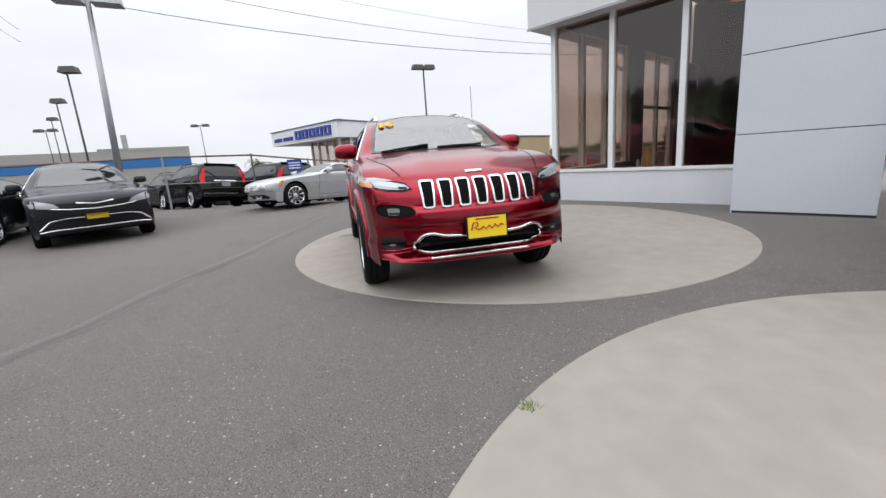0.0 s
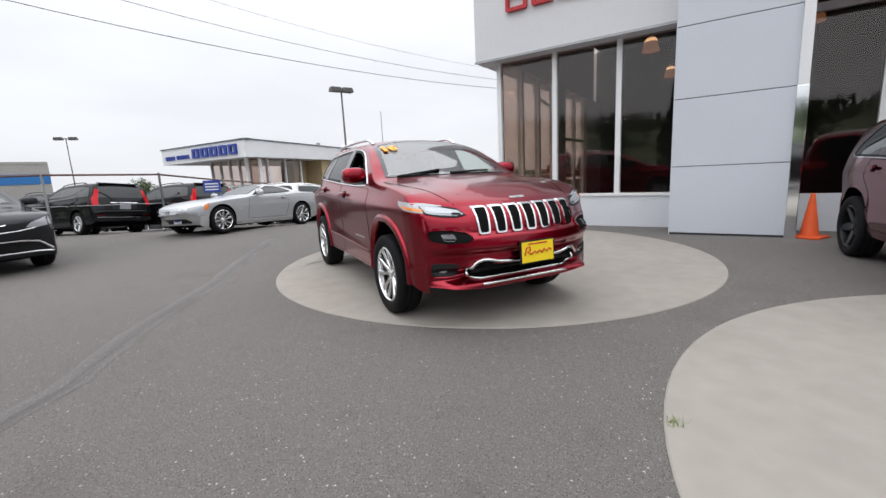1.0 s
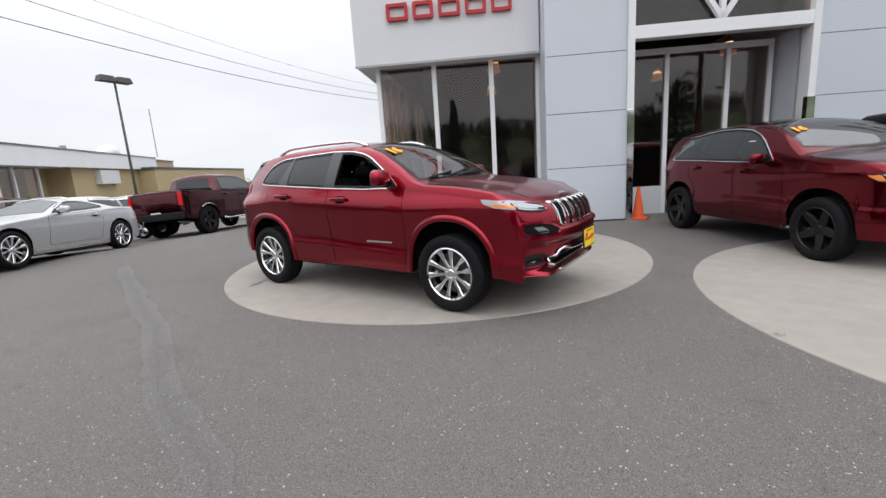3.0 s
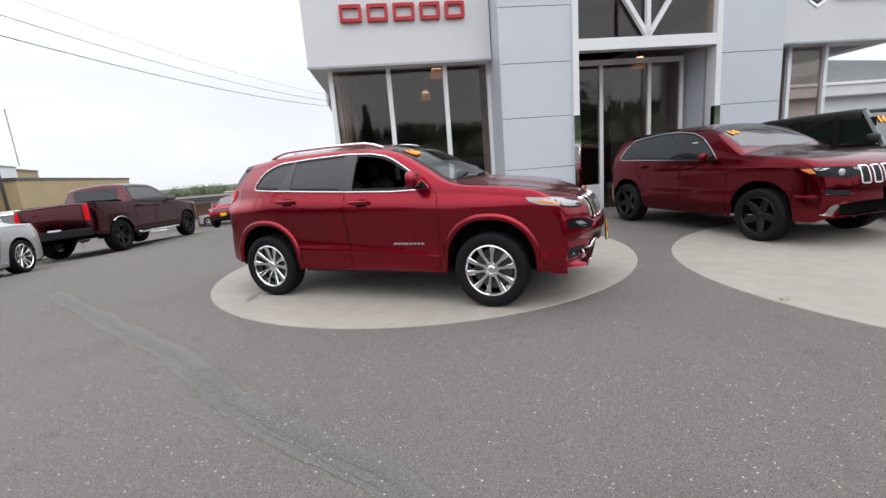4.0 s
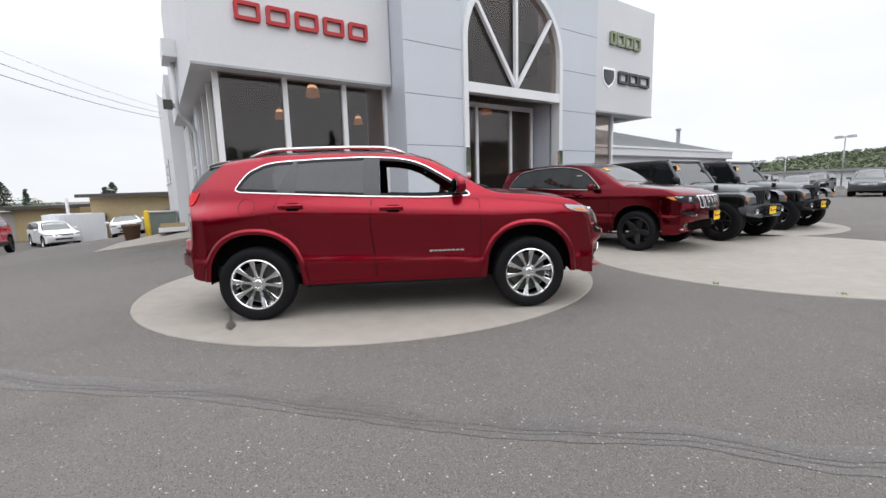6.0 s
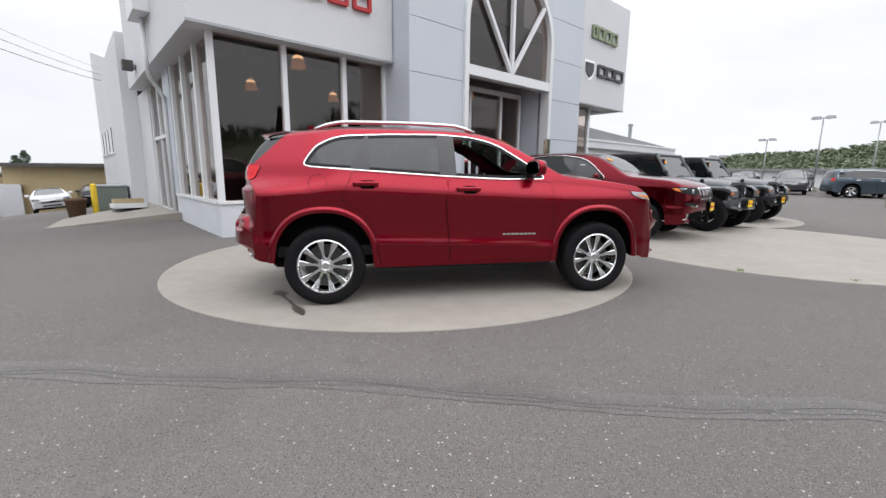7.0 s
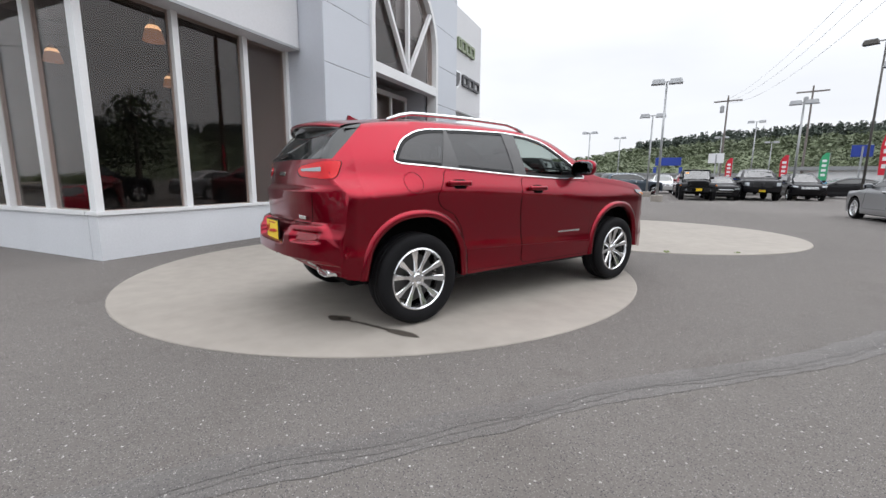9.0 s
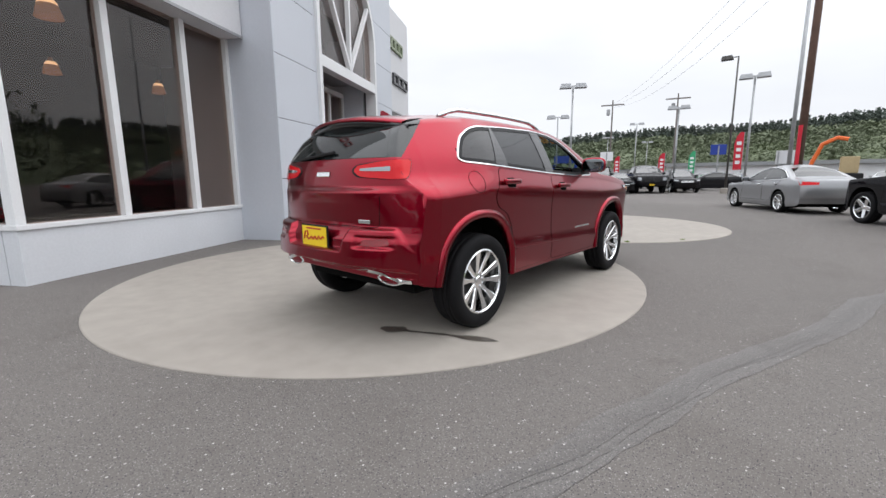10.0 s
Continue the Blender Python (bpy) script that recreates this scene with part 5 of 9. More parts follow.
# the dark red SUV on the next pad: its nose points out from the showroom
def cherry_front(thing, b):
    """Seven tall chrome slots, dark lamps in bright rims, chrome blades low on the bumper."""
    slot_grille(0.83, 1.045, 0.52, 7, CHROME)(thing, b)
    part("lower_intake", patch(b, rounded([(-0.56, 0.42), (0.56, 0.42), (0.62, 0.57), (-0.62, 0.57)], 0.03), "F", 0.006, 0.02, 0.07), DARKWELL, thing)
    part("chrome_lip", strip(b, [(-0.80, 0.40), (-0.6, 0.385), (0.6, 0.385), (0.80, 0.40)], 0.035, "F", 0.022, 0.03), CHROME, thing)
    for mi in (False, True):
        hl = rounded([(-0.90, 1.055), (-0.88, 0.955), (-0.66, 0.915), (-0.57, 0.925), (-0.575, 1.035)], 0.025)
        h = part("headlamp", patch(b, hl, "F", 0.010, 0.02, 0.05, mi), SMOKED, thing, "dark headlamp with a bright projector", smooth=True)
        part("lamp_rim", ring(b, inset(fine(hl, 0.05), -0.012), inset(fine(hl, 0.05), 0.002), "F", 0.014, 0.02, mi), BLACKP, h)
        p = on(b, "F", -0.68, 0.975, 0.014)
        g = lathe([(0.001, 0.012), (0.03, 0.01), (0.045, 0.0), (0.048, -0.02)], 18)
        g.transform(Matrix.Translation(p) @ Matrix.Rotation(radians(90), 4, "X"))
        part("projector", flip(g) if mi else g, CLEARLENS, h, smooth=True)
        wrap = rounded([(-1.98, 1.045), (-2.10, 0.965), (-2.40, 0.93), (-2.40, 1.03), (-2.2, 1.06)], 0.02)
        part("lamp_corner", patch(b, wrap, "R", 0.010, 0.02, 0.04, mi), SMOKED, h, smooth=True)
        part("lamp_strip", patch(b, rounded([(-2.12, 1.045), (-2.16, 1.015), (-2.38, 0.995), (-2.38, 1.02), (-2.2, 1.05)], 0.008), "R", 0.014, 0.01, 0.04, mi), LENS, h)
        part("indicator", patch(b, rounded([(-2.0, 1.035), (-2.10, 0.98), (-2.16, 0.975), (-2.11, 1.04)], 0.01), "R", 0.014, 0.01, 0.04, mi), AMBER, h)
        part("fog_slot", patch(b, rounded([(-0.84, 0.715), (-0.62, 0.685), (-0.62, 0.75), (-0.84, 0.77)], 0.02), "F", 0.006, 0.02, 0.06, mi), BLACKP, thing)
        part("fog_trim", strip(b, [(-0.84, 0.715), (-0.62, 0.682), (-0.60, 0.71)], 0.014, "F", 0.012, 0.02, mi), CHROME, thing)
        blade = rounded([(-0.86, 0.44), (-0.74, 0.425), (-0.56, 0.55), (-0.60, 0.595), (-0.70, 0.575)], 0.02)
        part("chrome_blade", patch(b, blade, "F", 0.014, 0.02, 0.05, mi), ALLOY, thing, "satin chrome blade")


def cherry_suv(m):
    """A large SUV: long bonnet, arched side glass in a bright surround, raked tail."""
    hw = 0.965
    top = [(-2.50, 0.62), (-2.48, 0.80), (-2.45, 0.95), (-2.38, 1.07), (-2.2, 1.155), (-1.9, 1.22), (-1.46, 1.27), (-1.15, 1.305), (-1.05, 1.35), (-0.75, 1.54), (-0.42, 1.705), (-0.1, 1.77), (0.4, 1.80), (1.0, 1.79), (1.5, 1.76),
           (1.80, 1.715), (1.90, 1.66), (2.08, 1.38), (2.16, 1.22), (2.21, 1.05), (2.25, 0.65)]
    belt = [(-2.50, 0.57), (-2.35, 0.98), (-1.46, 1.14), (-0.9, 1.18), (0.0, 1.195), (1.0, 1.235), (1.7, 1.26), (2.1, 1.2), (2.25, 0.6)]
    spec = make_spec(-2.50, 2.25, top, belt, hw, (1.75, 0.66), (-1.4575, 1.4575), (0.385, 0.262, 0.265, BLACKRIM, "five", 0.0), (0.465, 0.495, 0.385, 2.3), low=0.33, nose_low=0.34, rnd=(0.36, 0.26), n=80)
    spec["prof"] = [(0.30, 0.935), (0.40, 0.955), (0.55, 0.985), (0.66, 0.988), (0.70, 0.976), (0.85, 0.982), (1.02, 0.994), (1.06, 0.9945), (1.10, 0.986), (1.20, 0.960), (1.28, 0.935)]
    spec["rows"] = 26
    glass_line = [(-0.70, 1.205), (-0.555, 1.345), (-0.36, 1.50), (-0.24, 1.575), (-0.03, 1.655), (0.3, 1.70), (0.7, 1.708), (1.03, 1.69), (1.45, 1.635), (1.64, 1.46), (1.74, 1.29), (1.68, 1.262), (1.0, 1.245), (0.4, 1.222), (-0.59, 1.19)]
    screen = [(-0.73, -0.94), (-0.4, -1.04), (0, -1.08), (0.4, -1.04), (0.73, -0.94), (0.62, -0.32), (0, -0.22), (-0.62, -0.32)]
    back = ("B", rounded([(-0.70, 1.28), (0.70, 1.28), (0.58, 1.62), (-0.58, 1.62)], 0.05))
    doors = ([(-0.90, 0.42), (-0.90, 1.165), (0.03, 1.19), (0.03, 0.42)], [(0.06, 0.42), (0.06, 1.19), (1.13, 1.23), (1.17, 1.02), (1.02, 0.84), (0.93, 0.42)])
    return plain_car(spec, "suv", "dark cherry large SUV with black wheels on the next concrete pad", m, MAROON, glass_line, [(-9, -0.03), (0.08, 0.93), (1.02, 9)], screen, back,
                     [(-0.60, 0.95), (-0.58, 0.95), (-0.58, 0.96), (-0.60, 0.96)], [(-0.90, 1.02), (-0.55, 1.04), (-0.55, 1.16), (-0.88, 1.18)], cherry_front, CHROME, plate=0.67, sticker=(-0.52, -0.60, 0.17),
                     doors=doors, pulls=MAROON)


GC = cherry_suv(pose(4.064, -4.129, 0.006, 0, 0, -53.7) @ Matrix.Scale(0.95, 4))
paper = patch(BVHTree.FromBMesh(boxm(-0.80, -0.79, -0.4, 0.3, 1.1, 1.7)), rect(-0.20, -0.07, 1.25, 1.50), "R", 0.0, 0.002)
part("price_sheet", paper, WHITE, GC, "white price sheet in the window")


def off_roader(label, m, paint, bumper=BLACKP, top_mat=None, group="off-roaders beside the showroom"):
    """A boxy four-door off-roader: flat wings standing out over the wheels, upright screen, hard top and round lamps."""
    t = root("off_roader", label, "car", m, group)
    top_mat = top_mat or paint
    part("body", boxm(-0.765, 0.765, -0.62, 2.0, 0.52, 1.19, 0.05), paint, t)
    part("engine_bay", boxm(-0.56, 0.56, -1.69, -0.62, 0.60, 1.06, 0.03), paint, t)
    hood = bmesh.new()
    rows = []
    for y, w, z in ((-1.74, 0.55, 1.06), (-1.72, 0.57, 1.11), (-1.65, 0.585, 1.145), (-1.2, 0.64, 1.185), (-0.58, 0.73, 1.225)):
        rows.append([hood.verts.new((q * w, y, z + d)) for q, d in ((-1, -0.13), (-1, -0.05), (-0.93, -0.012), (-0.62, 0.0), (-0.50, 0.022), (0, 0.032), (0.50, 0.022), (0.62, 0.0), (0.93, -0.012), (1, -0.05), (1, -0.13))])
    for r0, r1 in zip(rows, rows[1:]):
        for i in range(10):
            hood.faces.new((r0[i], r0[i + 1], r1[i + 1], r1[i]))
    hood.faces.new(rows[0][::-1])
    bmesh.ops.recalc_face_normals(hood, faces=hood.faces)
    part("bonnet", hood, paint, t, smooth=True)
    # grille: a flat panel, rounded at the top, with seven upright slots
    face = prism(rounded([(-0.60, 0.66), (0.60, 0.66), (0.60, 0.92), (0.53, 1.09), (0.40, 1.13), (-0.40, 1.13), (-0.53, 1.09), (-0.60, 0.92)], 0.05), 0.07)
    g = part("grille", face, paint, t, m=pose(0, -1.80, 0))
    for i in range(7):
        x = (i - 3) * 0.088
        part("grille_slot", boxm(x - 0.029, x + 0.029, -0.006, 0.025, 0.74, 1.06, 0.010), DARKWELL, g)
    for s in (-1, 1):
        h = part("headlamp", lathe([(0.001, -0.035), (0.06, -0.028), (0.088, -0.008), (0.092, 0.02)], 24), CLEARLENS, t, smooth=True, m=pose(s * 0.455, -1.805, 0.935, 90))
        part("lamp_rim", lathe([(0.088, -0.012), (0.104, -0.016), (0.110, 0.0), (0.110, 0.02)], 24), BLACKP, h, smooth=True)
        for c, x0, mt in ((-1.47, 0.55, paint), (1.47, 0.74, paint)):
            out = [(-0.53, 0.80), (-0.51, 0.93), (-0.45, 1.005), (-0.34, 1.035), (0.30, 1.035), (0.44, 0.98), (0.54, 0.83), (0.66, 0.56)]
            inn = [(-0.49, 0.79), (-0.47, 0.87), (-0.41, 0.930), (-0.31, 0.955), (0.27, 0.955), (0.38, 0.91), (0.47, 0.79), (0.57, 0.55)]
            fl = bmesh.new()
            loops = [[fl.verts.new((s * x, c + y, z - d)) for y, z in line] for line, x, d in ((out, x0, -0.01), (out, 0.90, 0.0), (out, 0.935, 0.025), (inn, 0.935, 0.0), (inn, x0, 0.0))]
            for r0, r1 in zip(loops, loops[1:]):
                for i in range(7):
                    fl.faces.new((r0[i], r0[i + 1], r1[i + 1], r1[i]))
            for k in (0, 7):
                fl.faces.new([lp[k] for lp in loops])
            bmesh.ops.recalc_face_normals(fl, faces=fl.faces)
            w = part("wheel_flare", fl, mt, t)
            if c < 0:
                part("marker_lamp", boxm(s * 0.90 - 0.045, s * 0.90 + 0.045, -2.0, -1.955, 0.86, 0.91, 0.012), AMBER, w)
        part("side_step", boxm(s * 0.82 - 0.06, s * 0.82 + 0.06, -0.70, 0.85, 0.42, 0.48, 0.02), BLACKP, t)
        for y0, y1 in ((-0.40, 0.22), (0.30, 0.96), (1.06, 1.88)):
            part("side_window", boxm(s * 0.715 - 0.012, s * 0.715 + 0.012, y0 + 0.03, y1 - 0.03, 1.235, 1.68, 0.01), CARGLASS, t)
        for y0, y1 in ((-0.52, 0.25), (0.27, 1.02)):
            d = part("door", boxm(s * 0.77 - 0.012, s * 0.77 + 0.012, y0, y1, 0.60, 1.205, 0.01), paint, t)
            part("door_handle", boxm(s * 0.79 - 0.015, s * 0.79 + 0.015, y1 - 0.24, y1 - 0.06, 1.06, 1.095, 0.008), BLACKP, d)
        mirror_part(t, 0.74, -0.42, 1.33, BLACKP, s, 1.0)
        part("bonnet_latch", boxm(s * 0.655 - 0.025, s * 0.655 + 0.025, -1.28, -1.20, 1.09, 1.20, 0.012), BLACKP, t)
        for y in (-1.47, 1.47):
            wheel_parts(t, 0.42, 0.235, 0.265, 0.81, y, s, BLACKRIM, "five")
        part("tow_hook", tube([(s * 0.34, -1.99, 0.70), (s * 0.34, -2.11, 0.72), (s * 0.34, -2.11, 0.62), (s * 0.34, -1.99, 0.60)], 0.018, 6), BLACKP, t)
    bp = prism(rounded([(-0.86, 0.62), (-0.84, 0.56), (-0.50, 0.50), (0.50, 0.50), (0.84, 0.56), (0.86, 0.62), (0.84, 0.72), (0.45, 0.76), (-0.45, 0.76), (-0.84, 0.72)], 0.03), 0.17)
    for v in bp.verts:
        v.co.y += 0.10 * smooth01(0.45, 0.86, abs(v.co.x))
    b1 = part("bumper", bp, bumper, t, m=pose(0, -2.05, 0))
    part("bumper_recess", boxm(-0.30, 0.30, -0.012, 0.02, 0.56, 0.68, 0.02), DARKWELL, b1)
    for s in (-1, 1):
        part("fog_lamp", lathe([(0.001, -0.012), (0.05, -0.006), (0.06, 0.03)], 16), LENS, b1, smooth=True, m=pose(s * 0.60, 0.03, 0.64, 90))
    part("rear_bumper", boxm(-0.80, 0.80, 2.02, 2.16, 0.50, 0.66, 0.03), BLACKP, t)
    tp = bmesh.new()
    rr = []
    for y, z in ((-0.13, 1.80), (-0.06, 1.825), (0.15, 1.84), (1.0, 1.845), (1.9, 1.83), (1.98, 1.80)):
        rr.append([tp.verts.new(p) for p in ((-0.725, y, z - 0.15), (-0.71, y, z - 0.06), (-0.67, y, z - 0.015), (-0.55, y, z), (0, y, z + 0.012), (0.55, y, z), (0.67, y, z - 0.015), (0.71, y, z - 0.06), (0.725, y, z - 0.15))])
    for r0, r1 in zip(rr, rr[1:]):
        for i in range(8):
            tp.faces.new((r0[i], r0[i + 1], r1[i + 1], r1[i]))
    tp.faces.new(rr[-1])
    bmesh.ops.recalc_face_normals(tp, faces=tp.faces)
    part("roof", tp, top_mat, t, smooth=True)
    fr = bmesh.new()
    for s in (-1, 1):
        tube([(s * 0.735, -0.55, 1.18), (s * 0.69, -0.15, 1.79)], 0.045, 6, fr)
        for y in (0.26, 1.01, 1.95):
            part("pillar", boxm(s * 0.705 - 0.03, s * 0.705 + 0.03, y - 0.055, y + 0.055, 1.18, 1.74), top_mat, t)
    tube([(-0.69, -0.15, 1.79), (0.69, -0.15, 1.79)], 0.045, 6, fr)
    tube([(-0.735, -0.56, 1.20), (0.735, -0.56, 1.20)], 0.04, 6, fr)
    part("windscreen_frame", fr, paint, t)
    ws = bmesh.new()
    ws.faces.new([ws.verts.new(p) for p in ((-0.70, -0.555, 1.21), (0.70, -0.555, 1.21), (0.655, -0.16, 1.77), (-0.655, -0.16, 1.77))])
    part("windscreen", ws, SCREEN, t)
    for x0, x1 in ((-0.50, -0.02), (0.08, 0.56)):
        part("wiper", tube([(x0, -0.60, 1.235), (x0 + 0.1, -0.575, 1.255), (x1, -0.565, 1.275)], 0.012, 5), BLACKP, t)
    part("rear_window", boxm(-0.60, 0.60, 1.955, 1.975, 1.24, 1.66, 0.01), CARGLASS, t)
    part("cabin", boxm(-0.66, 0.66, -0.5, 1.9, 1.1, 1.2), CARDARK, t)
    for x in (-0.36, 0.36):
        seat(t, x, 0.42, 0.78)
    part("underbody", boxm(-0.58, 0.58, -1.7, 1.95, 0.36, 0.66), DARKWELL, t)
    mm = Matrix.Translation((-0.50, -0.272, 1.63)) @ Matrix.Rotation(radians(-35.2), 4, "X")
    s1 = part("sticker", text_bm("16", 0.17, 0.001, 0.07), STICKER, t, m=mm)
    part("sticker_digits", text_bm("16", 0.17, 0.0016, 0.012), STICKERY, s1)
    yellow_plate(t, pose(0.05, -2.075, 0.64))
    return t


ROW = radians(-152)
off_roader("steel grey four-door off-roader with black hard top and steel bumper", pose(0, 0, 0.008) @ heading(4.89, -6.56, math.cos(ROW), math.sin(ROW)) @ Matrix.Scale(0.95, 4), STEELGREY, STEELGREY, BLACKP)
off_roader("grey four-door off-roader with black hard top and black bumper", pose(0, 0, 0.004) @ heading(6.26, -9.06, math.cos(ROW), math.sin(ROW)) @ Matrix.Scale(0.95, 4), STEELGREY, BLACKP, BLACKP)
off_roader("dark grey four-door off-roader parked at the row's end", heading(8.7, -11.0, math.cos(ROW), math.sin(ROW)) @ Matrix.Scale(0.95, 4), DARKGREY, BLACKP, BLACKP)


GREYLENS = mat("grey_lens", (0.36, 0.37, 0.39), 0.15, 0.2, 1.0)


def sedan_spec(length=4.87, wb=2.74, height=1.49, hw=0.935, hood=0.93, wheel=None, deck=1.05, roof_y=(0.05, 0.85), cowl=None, rear_glass=0.62):
    f, r = -wb / 2, wb / 2
    y0 = f - (length - wb) * 0.46
    y1 = y0 + length
    c = cowl if cowl is not None else f + 0.52
    top = [(y0, 0.60), (y0 + 0.015, 0.74), (y0 + 0.06, 0.84 if hood > 0.94 else 0.80), (y0 + 0.26, hood - 0.07), (f, hood - 0.01), (c, hood + 0.05), (c + 0.25, hood + 0.16), (c + 0.75, height - 0.09), (c + 1.1, height - 0.015), (c + 1.5, height),
           (r - 0.35, height - 0.07), (r + 0.05, height - 0.19), (r + rear_glass * 0.75, deck + 0.06), (y1 - 0.30, deck), (y1 - 0.10, deck - 0.02), (y1 - 0.04, deck - 0.18), (y1, 0.52)]
    bl = hood
    belt = [(y0, 0.50), (y0 + 0.2, 0.74), (f, hood - 0.13), (c, hood - 0.02), (0.2, bl), (r, bl + 0.05), (y1 - 0.3, deck - 0.08), (y1 - 0.05, deck - 0.22), (y1, 0.48)]
    s = make_spec(y0, y1, top, belt, hw, (height - 0.04, hw * 0.60), (f, r), wheel or (0.335, 0.235, 0.225, ALLOY, "ten", 0.02), (0.385, 0.40, 0.335, 2.1), low=0.20, nose_low=0.20, rnd=(0.36, 0.26))
    z, h = bl + 0.03, height - 0.10
    outline = [(c + 0.22, z), (c + 0.45, z + 0.14), (c + 0.80, h - 0.07), (c + 1.15, h), (c + 1.6, h), (r - 0.15, h - 0.09), (r + 0.28, z + 0.12), (r + 0.30, z + 0.08), (r - 0.2, z + 0.04), (0.2, z + 0.015)]
    sw, sr = hw * 0.76, hw * 0.55
    screen = [(-sw, c + 0.16), (-sw * 0.5, c + 0.06), (0, c + 0.03), (sw * 0.5, c + 0.06), (sw, c + 0.16), (sr, c + 0.92), (0, c + 0.99), (-sr, c + 0.92)]
    back = ("T", [(-sr, r - 0.22), (0, r - 0.26), (sr, r - 0.22), (sw * 0.95, r + rear_glass * 0.62), (0, r + rear_glass * 0.70), (-sw * 0.95, r + rear_glass * 0.62)])
    return s, dict(outline=outline, screen=screen, back=back, c=c, y0=y0, y1=y1, r=r, f=f, z=z, h=h, hood=hood, hw=hw)


def any_sedan(name, label, m, paint, grille, two_door=False, lamps=None, tails=None, trim=None, **kw):
    dims = {k: kw.pop(k) for k in ("length", "wb", "height", "hw", "hood", "deck", "cowl", "rear_glass", "wheel") if k in kw}
    s, o = sedan_spec(**dims)
    hw, hz, c = o["hw"], o["hood"], o["c"]
    lamps = lamps or [(-hw * 0.97, hz - 0.22), (-hw * 0.9, hz - 0.31), (-hw * 0.56, hz - 0.32), (-hw * 0.55, hz - 0.25), (-hw * 0.8, hz - 0.19)]
    tails = tails or [(-hw, hz - 0.10), (-hw * 0.58, hz - 0.12), (-hw * 0.58, hz - 0.03), (-hw, hz + 0.04)]
    if two_door:
        splits = [(-9, c + 1.55), (c + 1.60, 9)]
        doors = ([(c + 0.05, 0.36), (c + 0.12, hz), (c + 1.55, hz + 0.02), (c + 1.45, 0.36)],)
    else:
        b1 = c + 1.25
        splits = [(-9, b1), (b1 + 0.08, o["r"] - 0.05), (o["r"], 9)]
        doors = ([(o["f"] + 0.46, 0.36), (c + 0.12, hz), (b1 + 0.04, hz + 0.02), (b1 + 0.02, 0.36)], [(b1 + 0.04, 0.36), (b1 + 0.06, hz + 0.02), (o["r"] + 0.06, hz + 0.05), (o["r"] - 0.32, 0.70), (o["r"] - 0.44, 0.36)])
    return plain_car(s, name, label, m, paint, o["outline"], splits, o["screen"], o["back"], lamps, tails, grille, trim, doors=doors, **kw)


any_sedan("sedan", "dark grey four-door sedan with chrome winged grille parked in the lot", heading(-6.6, 5.7, 0.507, -0.862) @ Matrix.Scale(1.04, 4), DARKGREY, wing_grille, trim=CHROME, plate=0.55, hood=1.0, height=1.53, lamps=[(-0.88, 0.85), (-0.85, 0.73), (-0.60, 0.70), (-0.48, 0.715), (-0.56, 0.785), (-0.78, 0.85)], lens=GREYLENS)


